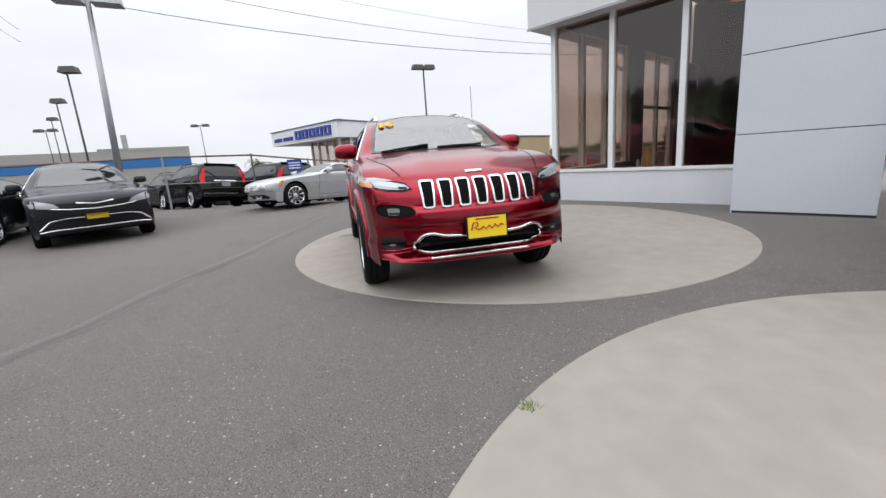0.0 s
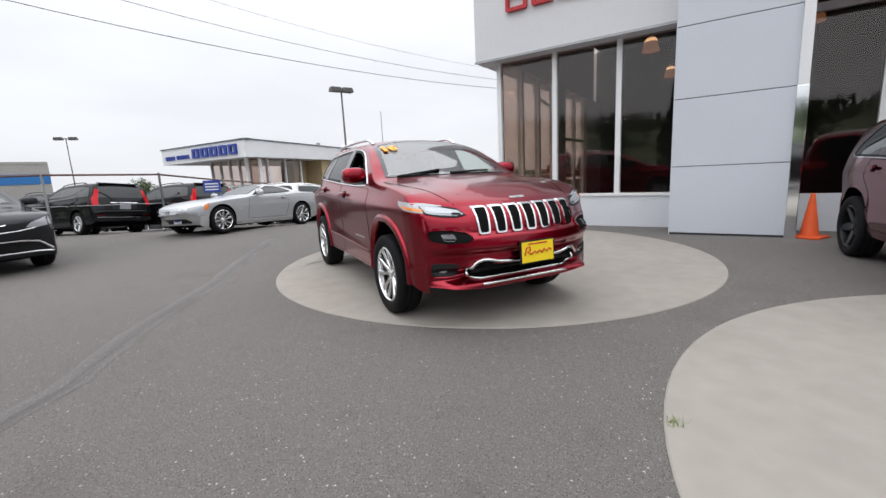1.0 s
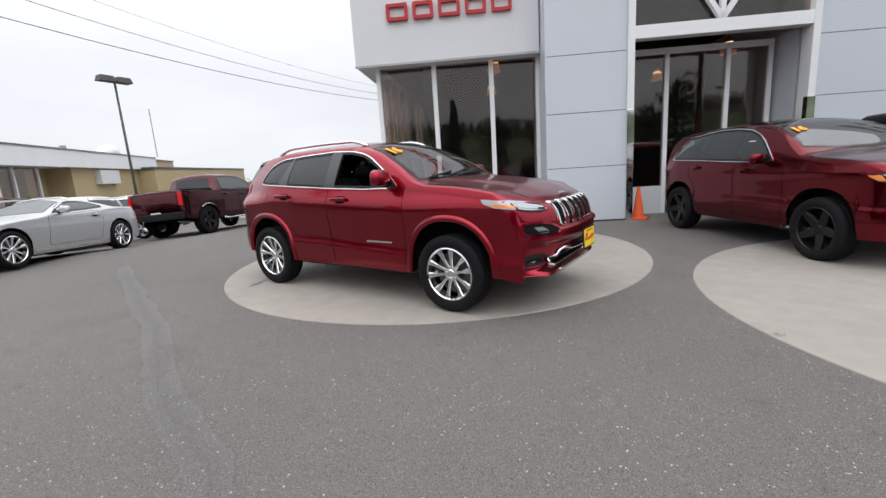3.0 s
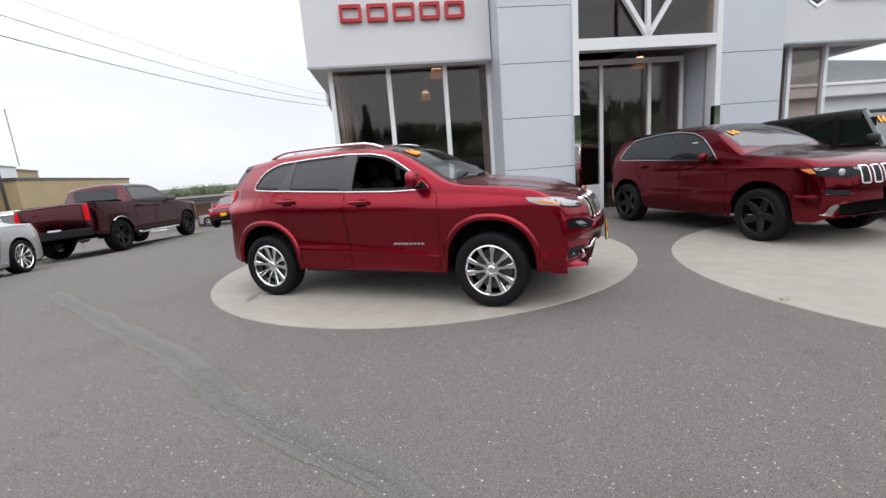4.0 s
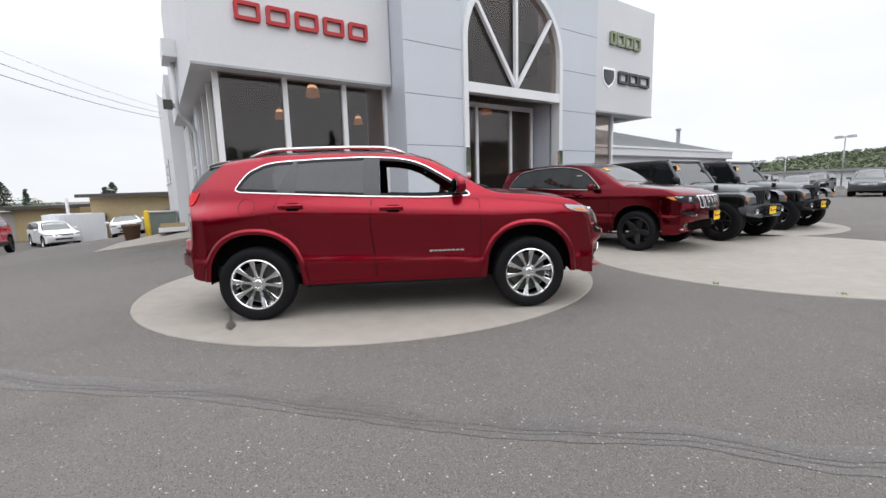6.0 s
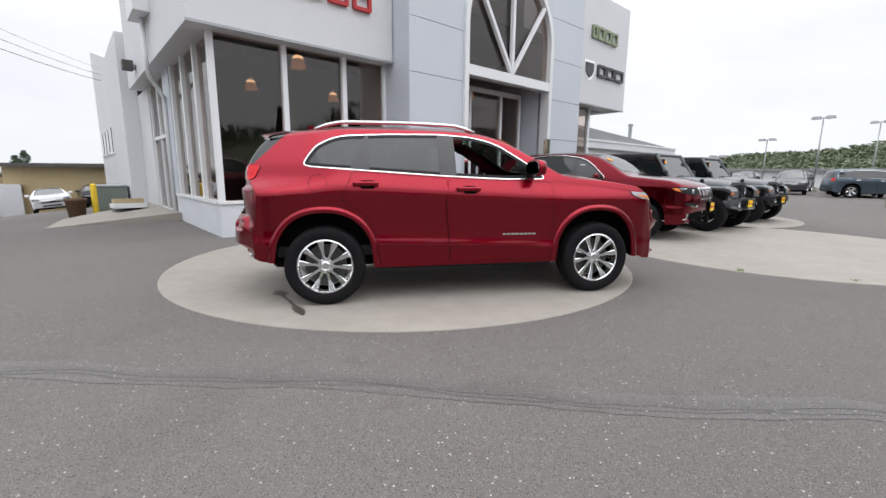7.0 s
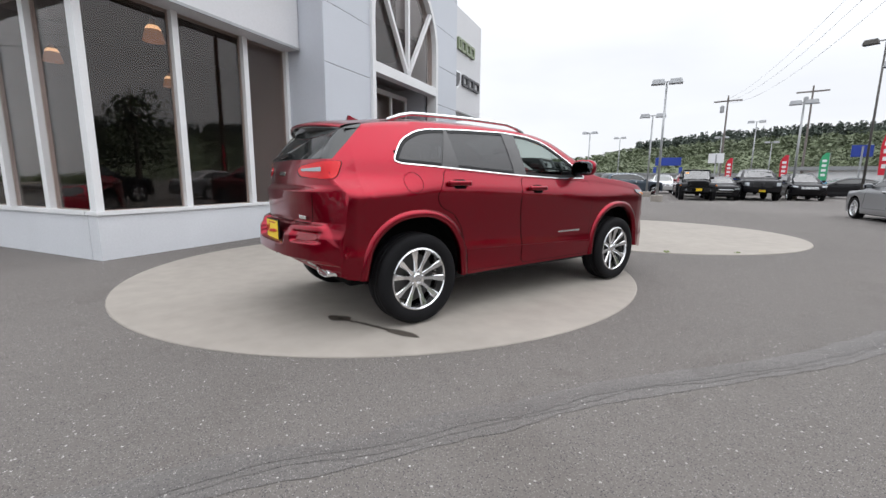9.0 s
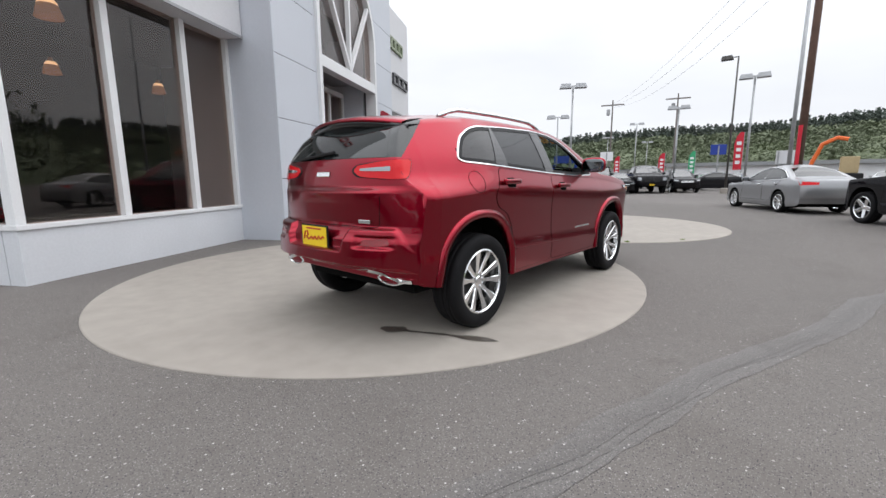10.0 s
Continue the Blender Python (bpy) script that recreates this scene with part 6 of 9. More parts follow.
def silver_coupe(m):
    """A low two-seater: wedge nose with tall corner lamps, arched cabin set back, high flat deck."""
    hw = 0.918
    top = [(-2.24, 0.52), (-2.225, 0.62), (-2.17, 0.70), (-2.0, 0.765), (-1.7, 0.835), (-1.34, 0.885), (-0.9, 0.93), (-0.62, 0.96), (-0.48, 1.0), (-0.15, 1.13), (0.15, 1.235), (0.40, 1.28), (0.65, 1.28), (0.9, 1.235), (1.2, 1.125),
           (1.38, 1.07), (1.6, 1.055), (2.05, 1.03), (2.18, 0.99), (2.23, 0.88), (2.27, 0.5)]
    belt = [(-2.24, 0.46), (-2.1, 0.64), (-1.34, 0.80), (-0.6, 0.89), (0.2, 0.925), (0.9, 0.955), (1.34, 0.975), (2.0, 0.96), (2.2, 0.85), (2.27, 0.46)]
    spec = make_spec(-2.24, 2.27, top, belt, hw, (1.24, 0.52), (-1.3425, 1.3425), (0.338, 0.245, 0.235, ALLOY, "ten", -0.002), (0.385, 0.40, 0.338, 2.1), low=0.19, nose_low=0.20, rnd=(0.46, 0.30), n=80)
    spec["prof"] = [(0.18, 0.94), (0.28, 0.965), (0.45, 0.985), (0.62, 0.994), (0.70, 0.9945), (0.74, 0.985), (0.85, 0.968), (0.95, 0.94)]
    spec["rows"] = 24
    line = [(-0.36, 0.955), (-0.14, 1.075), (0.10, 1.165), (0.35, 1.205), (0.60, 1.20), (0.82, 1.15), (1.02, 1.055), (0.98, 1.02), (0.5, 0.985), (0.0, 0.965)]
    screen = [(-0.70, -0.40), (-0.35, -0.50), (0, -0.53), (0.35, -0.50), (0.70, -0.40), (0.53, 0.18), (0, 0.26), (-0.53, 0.18)]
    back = ("T", [(-0.50, 0.80), (0, 0.76), (0.50, 0.80), (0.62, 1.16), (0, 1.22), (-0.62, 1.16)])

    def nose(thing, b):
        g = part("grille", patch(b, rounded([(-0.52, 0.66), (0.52, 0.66), (0.46, 0.525), (-0.46, 0.525)], 0.03), "F", 0.004, 0.01, 0.05), GREYLENS, thing)
        for k in range(5):
            part("grille_bar", strip(b, [(-0.49 + 0.01 * k, 0.64 - 0.024 * k), (0.49 - 0.01 * k, 0.64 - 0.024 * k)], 0.010, "F", 0.014, 0.012), CHROME, g)
        part("lower_intake", patch(b, rounded(rect(-0.50, 0.50, 0.29, 0.41), 0.03), "F", 0.005, 0.012, 0.06), BLACKP, thing)
        p = on(b, "F", 0.0, 0.36, 0.02)
        part("number_plate", boxm(-0.15, 0.15, 0, 0.012, -0.075, 0.075, 0.004), WHITE, thing, m=pose(0, p.y - 0.012, 0.365))
        part("number_plate_bar", boxm(-0.11, 0.11, -0.003, 0.0, -0.025, 0.025), SIGNBLUE, thing, m=pose(0, p.y - 0.013, 0.365))
        for mi in (False, True):
            lens = rounded([(-1.66, 0.775), (-1.76, 0.60), (-1.92, 0.565), (-2.06, 0.58), (-2.06, 0.675), (-1.9, 0.715)], 0.02)
            h = part("lamp_corner", patch(b, lens, "R", 0.006, 0.015, 0.04, mi), GREYLENS, thing, smooth=True)
            part("indicator", patch(b, rounded([(-1.67, 0.765), (-1.75, 0.62), (-1.81, 0.60), (-1.80, 0.735)], 0.012), "R", 0.010, 0.012, 0.04, mi), AMBER, h)
            part("sill_trim", strip(b, [(-0.92, 0.245), (0.92, 0.255)], 0.03, "R", 0.010, 0.012, mi), CHROME, thing)
            part("badge", patch(b, rect(-0.86, -0.72, 0.60, 0.618), "R", 0.005, 0.004, 0.2, mi), CHROME, thing)
    return plain_car(spec, "coupe", "silver two-seat convertible coupe with bright wheels", m, SILVER, line, [(-9, 9)], screen, back, [(-0.88, 0.70), (-0.86, 0.47), (-0.72, 0.45), (-0.62, 0.53), (-0.60, 0.68)], [(-0.88, 0.95), (-0.84, 0.60), (-0.74, 0.60), (-0.72, 0.96)],
                     nose, None, rear_plate=(0.6, WHITE), doors=([(-0.60, 0.33), (-0.50, 0.90), (0.78, 0.965), (0.86, 0.75), (0.72, 0.33)],), lens=GREYLENS)


silver_coupe(heading(-1.70, 8.70, -0.806, -0.592))

XCT = [(-0.90, 0.90), (-0.70, 0.92), (-0.70, 1.04), (-0.66, 1.20), (-0.62, 1.42), (-0.71, 1.44), (-0.78, 1.22), (-0.90, 1.08)]


def black_suv_tail(thing, b):
    """Bright bar over the plate, bumper ledge, lower bumper strip and dark cladding."""
    bar_grille(0.70, 0.9, 0.4)(thing, b)
    part("chrome_bar", strip(b, [(-0.40, 0.985), (0.40, 0.985)], 0.030, "B", 0.02, 0.02), CHROME, thing)
    part("plate_recess", patch(b, rounded(rect(-0.36, 0.36, 0.78, 0.955), 0.03), "B", 0.003, 0.01, 0.08), BLACKP, thing)
    part("bumper_ledge", bead(b, [(-0.84, 0.66), (-0.6, 0.70), (0.6, 0.70), (0.84, 0.66)], "B", 0.02, 0.035), BLACKPAINT, thing, smooth=True)
    part("bumper_trim", strip(b, [(-0.78, 0.52), (0.78, 0.52)], 0.018, "B", 0.02, 0.02), CHROME, thing)
    part("bumper_cladding", patch(b, rounded(rect(-0.84, 0.84, 0.33, 0.49), 0.03), "B", 0.008, 0.02, 0.08), BLACKP, thing)
    part("rear_spoiler", boxm(-0.58, 0.58, -0.10, 0.08, -0.015, 0.02, 0.012), BLACKPAINT, thing, m=pose(0, on(b, "B", 0, 1.60, 0).y, 1.615, -6))
    for mi in (False, True):
        part("reflector", patch(b, rounded(rect(-0.78, -0.56, 0.575, 0.605), 0.008), "B", 0.012, 0.01, 0.06, mi), TAILDARK, thing)


for x, y in ((-6.4, 13.0), (-8.3, 16.2), (-3.85, 13.1)):
    any_suv("suv", "black SUV with tall red tail lamps seen from behind", heading(x, y, -0.62, 0.785) @ Matrix.Scale(0.95, 4), BLACKPAINT, black_suv_tail, tails=XCT, length=4.63, wb=2.775, height=1.70, hw=0.945, hood=1.05,
            wheel=(0.36, 0.24, 0.235, ALLOY, "five", 0.02), rails=(-0.1, 1.5, 0.6), group="black SUVs in the row", rear_plate=(0.85, GREYLENS), arch=(0.43, 0.45, 0.36, 2.2))
for (x, y), lab in (((-0.5, 14.3), "white estate car parked behind the silver coupe"), ((2.0, 15.6), "white SUV parked behind the silver coupe")):
    any_suv("suv", lab, heading(x, y, -0.62, 0.785), WHITEPAINT, bar_grille(0.70, 0.9, 0.4), length=4.6, wb=2.75, height=1.60, hw=0.93, hood=1.02, wheel=(0.35, 0.24, 0.23, ALLOY, "five", 0.02), rails=(-0.1, 1.5, 0.6), trim=CHROME)


def pickup(label, m, paint, grille_mat=CHROME, plate=False, group=""):
    """A crew-cab pickup; its open bed is a dark sheet on a closed deck."""
    f, r, y0, y1, hw = -1.79, 1.79, -2.80, 2.80, 1.01
    top = [(y0, 0.75), (y0 + 0.05, 1.05), (y0 + 0.15, 1.20), (f, 1.30), (-1.25, 1.35), (-1.05, 1.45), (-0.55, 1.82), (-0.2, 1.93), (0.3, 1.95), (0.95, 1.93), (1.03, 1.85), (1.10, 1.44), (1.2, 1.42), (y1 - 0.08, 1.42), (y1 - 0.03, 1.36), (y1, 0.70)]
    belt = [(y0, 0.68), (y0 + 0.15, 1.08), (f, 1.18), (-1.2, 1.24), (0, 1.28), (1.1, 1.33), (y1 - 0.05, 1.36), (y1, 0.65)]
    s = make_spec(y0, y1, top, belt, hw, (1.90, 0.70), (f, r), (0.44, 0.265, 0.28, BLACKRIM, "five", 0.03), (0.51, 0.52, 0.42, 2.4), low=0.50, nose_low=0.48, rnd=(0.18, 0.04))
    outline = [(-1.0, 1.31), (-0.80, 1.45), (-0.48, 1.74), (-0.1, 1.82), (0.5, 1.83), (0.92, 1.80), (0.98, 1.36), (0.0, 1.31)]
    screen = [(-0.80, -1.10), (0, -1.16), (0.80, -1.10), (0.68, -0.42), (0, -0.36), (-0.68, -0.42)]
    back = ("B", rounded(rect(-0.6, 0.6, 1.46, 1.80), 0.05))
    t = plain_car(s, "pickup_truck", label, m, paint, outline, [(-9, 0.05), (0.13, 9)], screen, back, [(-0.95, 1.08), (-0.93, 0.88), (-0.66, 0.88), (-0.66, 1.08)], [(-0.90, 0.95), (-0.78, 0.95), (-0.78, 1.34), (-0.90, 1.34)],
                  slot_grille(0.80, 1.10, 0.56, 2, grille_mat), None, 0.62 if plate else None, (0.72, WHITE), group=group,
                  doors=([(-1.22, 0.62), (-1.18, 1.25), (0.08, 1.29), (0.08, 0.62)], [(0.1, 0.62), (0.1, 1.29), (1.02, 1.33), (1.02, 0.62)]))
    # near-black sheet over the deck, painted shade in place of a hollow bed
    part("bed_opening", boxm(-0.80, 0.80, 1.25, y1 - 0.16, 1.36, 1.432, 0.01), DARKWELL, t)
    part("rear_bumper", boxm(-0.92, 0.92, y1 - 0.02, y1 + 0.12, 0.56, 0.76, 0.03), BLACKP, t)
    part("tailgate_gap", ring(BVHTree.FromBMesh(boxm(-0.9, 0.9, y1 - 0.2, y1 - 0.012, 0.5, 1.5)), rounded(rect(-0.76, 0.76, 0.80, 1.385), 0.02), inset(rounded(rect(-0.76, 0.76, 0.80, 1.385), 0.02), 0.010), "B", 0.004, 0.006), GAP, t)
    for sx in (-1, 1):
        part("side_step", tube([(sx * 0.98, -1.15, 0.46), (sx * 1.0, -1.0, 0.42), (sx * 1.0, 0.95, 0.42), (sx * 0.98, 1.1, 0.46)], 0.026, 8), CHROME, t, smooth=True)
        part("arch_lip", tube([(sx * 1.012, 1.79 - 0.53 * math.cos(k * math.pi / 10), 0.42 + 0.53 * math.sin(k * math.pi / 10)) for k in range(3, 8)], 0.014, 6), CHROME, t, smooth=True)
    return t


pickup("dark cherry crew-cab pickup truck with black wheels", heading(4.35, 12.75, 0.889, 0.458) @ Matrix.Scale(1.05, 4), TRUCKRED)


def boxy_front(thing, b):
    """Seven black slots, and black cladding over the lower bumper and sills."""
    slot_grille(0.84, 1.0, 0.46, 7, GREYLENS)(thing, b)
    part("bumper_cladding", patch(b, rounded([(-0.86, 0.34), (0.86, 0.34), (0.86, 0.66), (0.6, 0.70), (-0.6, 0.70), (-0.86, 0.66)], 0.04), "F", 0.014, 0.03, 0.08), BLACKP, thing)
    for mi in (False, True):
        part("sill_cladding", strip(b, [(-0.85, 0.42), (0.85, 0.42)], 0.15, "R", 0.012, 0.02, mi), BLACKP, thing)
        part("lamp_ring", ring(b, [(-0.64 + 0.125 * math.cos(a * 0.314), 0.93 + 0.125 * math.sin(a * 0.314)) for a in range(20)], [(-0.64 + 0.10 * math.cos(a * 0.314), 0.93 + 0.10 * math.sin(a * 0.314)) for a in range(20)], "F", 0.010, 0.02, mi), BLACKP, thing)


def boxy_suv(m):
    """A small square SUV: flat bonnet, upright screen, level roof, black cladding."""
    top = [(-2.05, 0.60), (-2.04, 0.82), (-2.01, 0.99), (-1.94, 1.065), (-1.3, 1.125), (-0.85, 1.155), (-0.74, 1.20), (-0.40, 1.52), (-0.24, 1.64), (0.0, 1.68), (0.6, 1.69), (1.3, 1.68), (1.80, 1.65), (1.92, 1.58), (2.06, 1.12), (2.11, 0.95), (2.14, 0.62)]
    belt = [(-2.05, 0.55), (-1.95, 0.94), (-1.3, 1.03), (-0.6, 1.10), (0.5, 1.12), (1.5, 1.14), (1.95, 1.1), (2.14, 0.58)]
    spec = make_spec(-2.05, 2.14, top, belt, 0.90, (1.64, 0.66), (-1.285, 1.285), (0.35, 0.225, 0.22, BLACKRIM, "five", 0.01), (0.43, 0.45, 0.36, 2.8), low=0.34, nose_low=0.36, rnd=(0.16, 0.12), n=70)
    line = [(-0.62, 1.135), (-0.40, 1.36), (-0.20, 1.545), (0.05, 1.59), (0.8, 1.60), (1.50, 1.58), (1.70, 1.50), (1.74, 1.20), (0.6, 1.155)]
    screen = [(-0.74, -0.70), (0, -0.78), (0.74, -0.70), (0.64, -0.27), (0, -0.20), (-0.64, -0.27)]
    back = ("B", rounded([(-0.66, 1.16), (0.66, 1.16), (0.60, 1.56), (-0.60, 1.56)], 0.05))
    lamp = [(-0.64 + 0.105 * math.cos(a * 0.314), 0.93 + 0.105 * math.sin(a * 0.314)) for a in range(20)]
    doors = ([(-0.80, 0.46), (-0.80, 1.10), (0.22, 1.12), (0.22, 0.46)], [(0.25, 0.46), (0.25, 1.12), (1.10, 1.13), (0.98, 0.85), (0.85, 0.46)])
    return plain_car(spec, "suv", "bright red small boxy SUV with round lamps and black cladding", m, BRIGHTRED, line, [(-9, 0.18), (0.28, 1.08), (1.16, 9)], screen, back, lamp, [(-0.82, 0.90), (-0.62, 0.90), (-0.62, 1.10), (-0.82, 1.10)], boxy_front, plate=0.66,
                     arch_trim=BLACKP, doors=doors, rails=(-0.1, 1.6, 0.60))


boxy_suv(heading(12.6, 17.0, -0.873, -0.488) @ Matrix.Scale(0.95, 4))
any_suv("suv", "white crossover SUV parked by a grey container", heading(25.2, 24.1, -0.62, -0.78), WHITEPAINT, mesh_grille(0.78, 0.90, 0.5, CHROME), height=1.68, hw=0.94, hood=1.05, rnd=(0.34, 0.24), wheel=(0.36, 0.24, 0.24, ALLOY, "five", 0.02))
any_sedan("sedan", "silver four-door sedan parked by the tan building", heading(19.8, 26.0, -0.45, 0.89), SILVER, mesh_grille(0.50, 0.62, 0.45, CHROME))

any_suv("suv", "blue-grey crossover SUV parked side-on by a lamp post", heading(15.4, -29.4, -0.55, -0.84), BLUEGREY, bar_grille(0.68, 0.9, 0.42), length=4.75, wb=2.85, height=1.73, hw=0.96, hood=1.08, trim=CHROME,
        wheel=(0.37, 0.25, 0.24, ALLOY, "five", 0.02))
off_roader("black four-door off-roader facing the display row", heading(8.9, -25.5, -0.48, 0.88), BLACKPAINT, BLACKP, BLACKP, group="vehicles across the lot")
pickup("black crew-cab pickup truck facing the display row", heading(7.0, -29.4, -0.45, 0.89), BLACKPAINT, BLACKP, plate=True, group="vehicles across the lot")
any_sedan("sedan", "silver-grey four-door sedan standing in the lot", heading(-1.8, -14.9, 0.53, -0.85), MIDSILVER, wing_grille, trim=CHROME, hood=0.96, height=1.50, tails=[(-0.86, 0.86), (-0.46, 0.88), (-0.44, 0.95), (-0.86, 0.98)])
any_suv("suv", "black SUV standing beside the grey sedan", heading(-5.1, -9.7, 0.53, -0.85), BLACKPAINT, bar_grille(0.7, 0.9, 0.4), rails=(-0.1, 1.5, 0.62), wheel=(0.38, 0.255, 0.25, ALLOY, "five", 0.02))
any_sedan("coupe", "bright blue two-door muscle coupe in the far row", heading(7.0, -40.2, -0.75, 0.66), BLUEPAINT, mesh_grille(0.55, 0.68, 0.6, BLACKP), two_door=True, length=5.0, wb=2.95, height=1.45, hw=0.96, hood=0.98)
any_sedan("coupe", "black two-door muscle coupe in the far row", heading(4.2, -36.8, 0.9, 0.43), BLACKPAINT, mesh_grille(0.55, 0.68, 0.6, BLACKP), two_door=True, length=5.0, wb=2.95, height=1.45, hw=0.96, hood=0.98,
          wheel=(0.36, 0.25, 0.25, ALLOY, "five", 0.02))


# ---- the showroom: local x along the front, local y into the building ----
B = pose(3.70, 3.53, 0, 0, 0, -60)


def struct(name, bm, material, label, category, m=B, smooth=False):
    return tagged(mesh(name, bm, material, None, "", smooth, m), label, category, kind="structure")


def arch_points(cx, zs, r, n=20):
    return [(cx + r * math.cos(math.pi * (1 - i / n)), zs + r * math.sin(math.pi * (1 - i / n))) for i in range(n + 1)]


CX, ARCH_R, SPRING = 7.03, 1.62, 4.75
TOP = 7.25
TOWER_TOP = 8.6


def wing_front(name, x0, x1, over0, over1, posts, glass_y=0.08):
    """One glazed wing of the showroom: knee wall, posts, panes, and the box that overhangs it."""
    struct(name, boxm(over0, over1, -0.31, 0.24, 3.63, TOP, 0.01), PANEL_LIGHT, "light grey overhanging upper wall of the showroom", "wall")
    far = over0 < 1
    struct(name + "_return", boxm(over0 if far else over1 - 0.5, over0 + 0.56 if far else over1, 0.241, 7.8, 3.63, TOP, 0.01), PANEL_LIGHT, "light grey overhanging upper side wall", "wall")
    struct("trim_drip_" + name, boxm(over0 - 0.012, over1 + 0.012, -0.325, -0.31, 3.615, 3.66), GALV, "thin metal drip edge under the upper wall", "trim")
    struct("knee_" + name, boxm(x0, x1, 0.0, 0.22, -0.02, 0.62, 0.008), KNEE, "white painted knee wall under the windows", "wall")
    struct("sill_" + name, boxm(x0 - 0.02, x1, -0.03, 0.24, 0.62, 0.675, 0.006), WHITE, "white window sill", "trim")
    w = root("window_" + name, "tall dark showroom window with white posts", "window", B, kind="structure")
    for x in posts:
        part("post", boxm(x - 0.05, x + 0.05, 0.0, 0.14, 0.675, 3.63, 0.006), WHITE, w)
    for a, b in zip(posts, posts[1:]):
        part("pane", boxm(a + 0.05, b - 0.05, glass_y, glass_y + 0.012, 0.675, 3.63), WINDOW, w)


wing_front("wall_west", 0.0, 3.72, -0.36, 3.66, (0.05, 1.34, 2.63, 3.66))
wing_front("wall_east", 10.40, 12.60, 10.40, 14.42, (10.46, 11.5, 12.55))


def tower():
    """The tall middle with its arch: a wall round the opening, clad in panels."""
    x0, x1, y0 = 3.70, 10.36, -0.90
    back = bmesh.new()
    arch = arch_points(CX, SPRING, ARCH_R + 0.10)
    outline = [(x0, -0.02), (CX - ARCH_R - 0.10, -0.02)] + arch + [(CX + ARCH_R + 0.10, -0.02), (x1, -0.02), (x1, TOWER_TOP), (x0, TOWER_TOP)]
    prism(outline, 0.30, back)
    back.transform(Matrix.Translation((0, y0 + 0.015, 0)))
    struct("wall_tower", back, JOINT, "grey clad tower wall with an arched entrance", "wall")
    for nm, xa, xb in (("wall_tower_side_1", x0, x0 + 0.3), ("wall_tower_side_2", x1 - 0.3, x1)):
        struct(nm, boxm(xa + 0.001, xb - 0.001, y0 + 0.315, 1.2, -0.02, TOWER_TOP - 0.005), PANEL, "grey side of the entrance tower", "wall")
    wall = bpy.data.objects["wall_tower"]
    for xa, xb in ((x0 - 0.018, x0 - 0.002), (x1 + 0.002, x1 + 0.018)):
        part("panel", boxm(xa, xb, y0 + 0.004, 0.0, 0.0, TOWER_TOP - 0.01), PANEL, wall)
    joints = [0.03, 1.16, 2.26, 3.385, 4.50, 5.60, 6.71, 7.82, TOWER_TOP]
    for xa, xb in ((x0, CX - ARCH_R - 0.13), (CX + ARCH_R + 0.13, x1)):
        for za, zb in zip(joints, joints[1:]):
            o = part("panel", boxm(xa - 0.006, xb, 0, 0.016, za + 0.006, zb - 0.006, 0.004), PANEL, wall, m=pose(0, y0, 0))
    # cladding over the arch
    for sgn in (-1, 1):
        b = bmesh.new()
        pts = [(CX + sgn * (ARCH_R + 0.125), SPRING)] + [(CX + sgn * (ARCH_R + 0.125) * math.cos(a * math.pi / 24), SPRING + (ARCH_R + 0.125) * math.sin(a * math.pi / 24)) for a in range(1, 13)]
        pts += [(CX, TOWER_TOP - 0.006), (CX + sgn * (ARCH_R + 0.125), TOWER_TOP - 0.006)]
        prism(pts, 0.016, b)
        part("panel", b, PANEL, wall, m=pose(0, y0, 0))


tower()


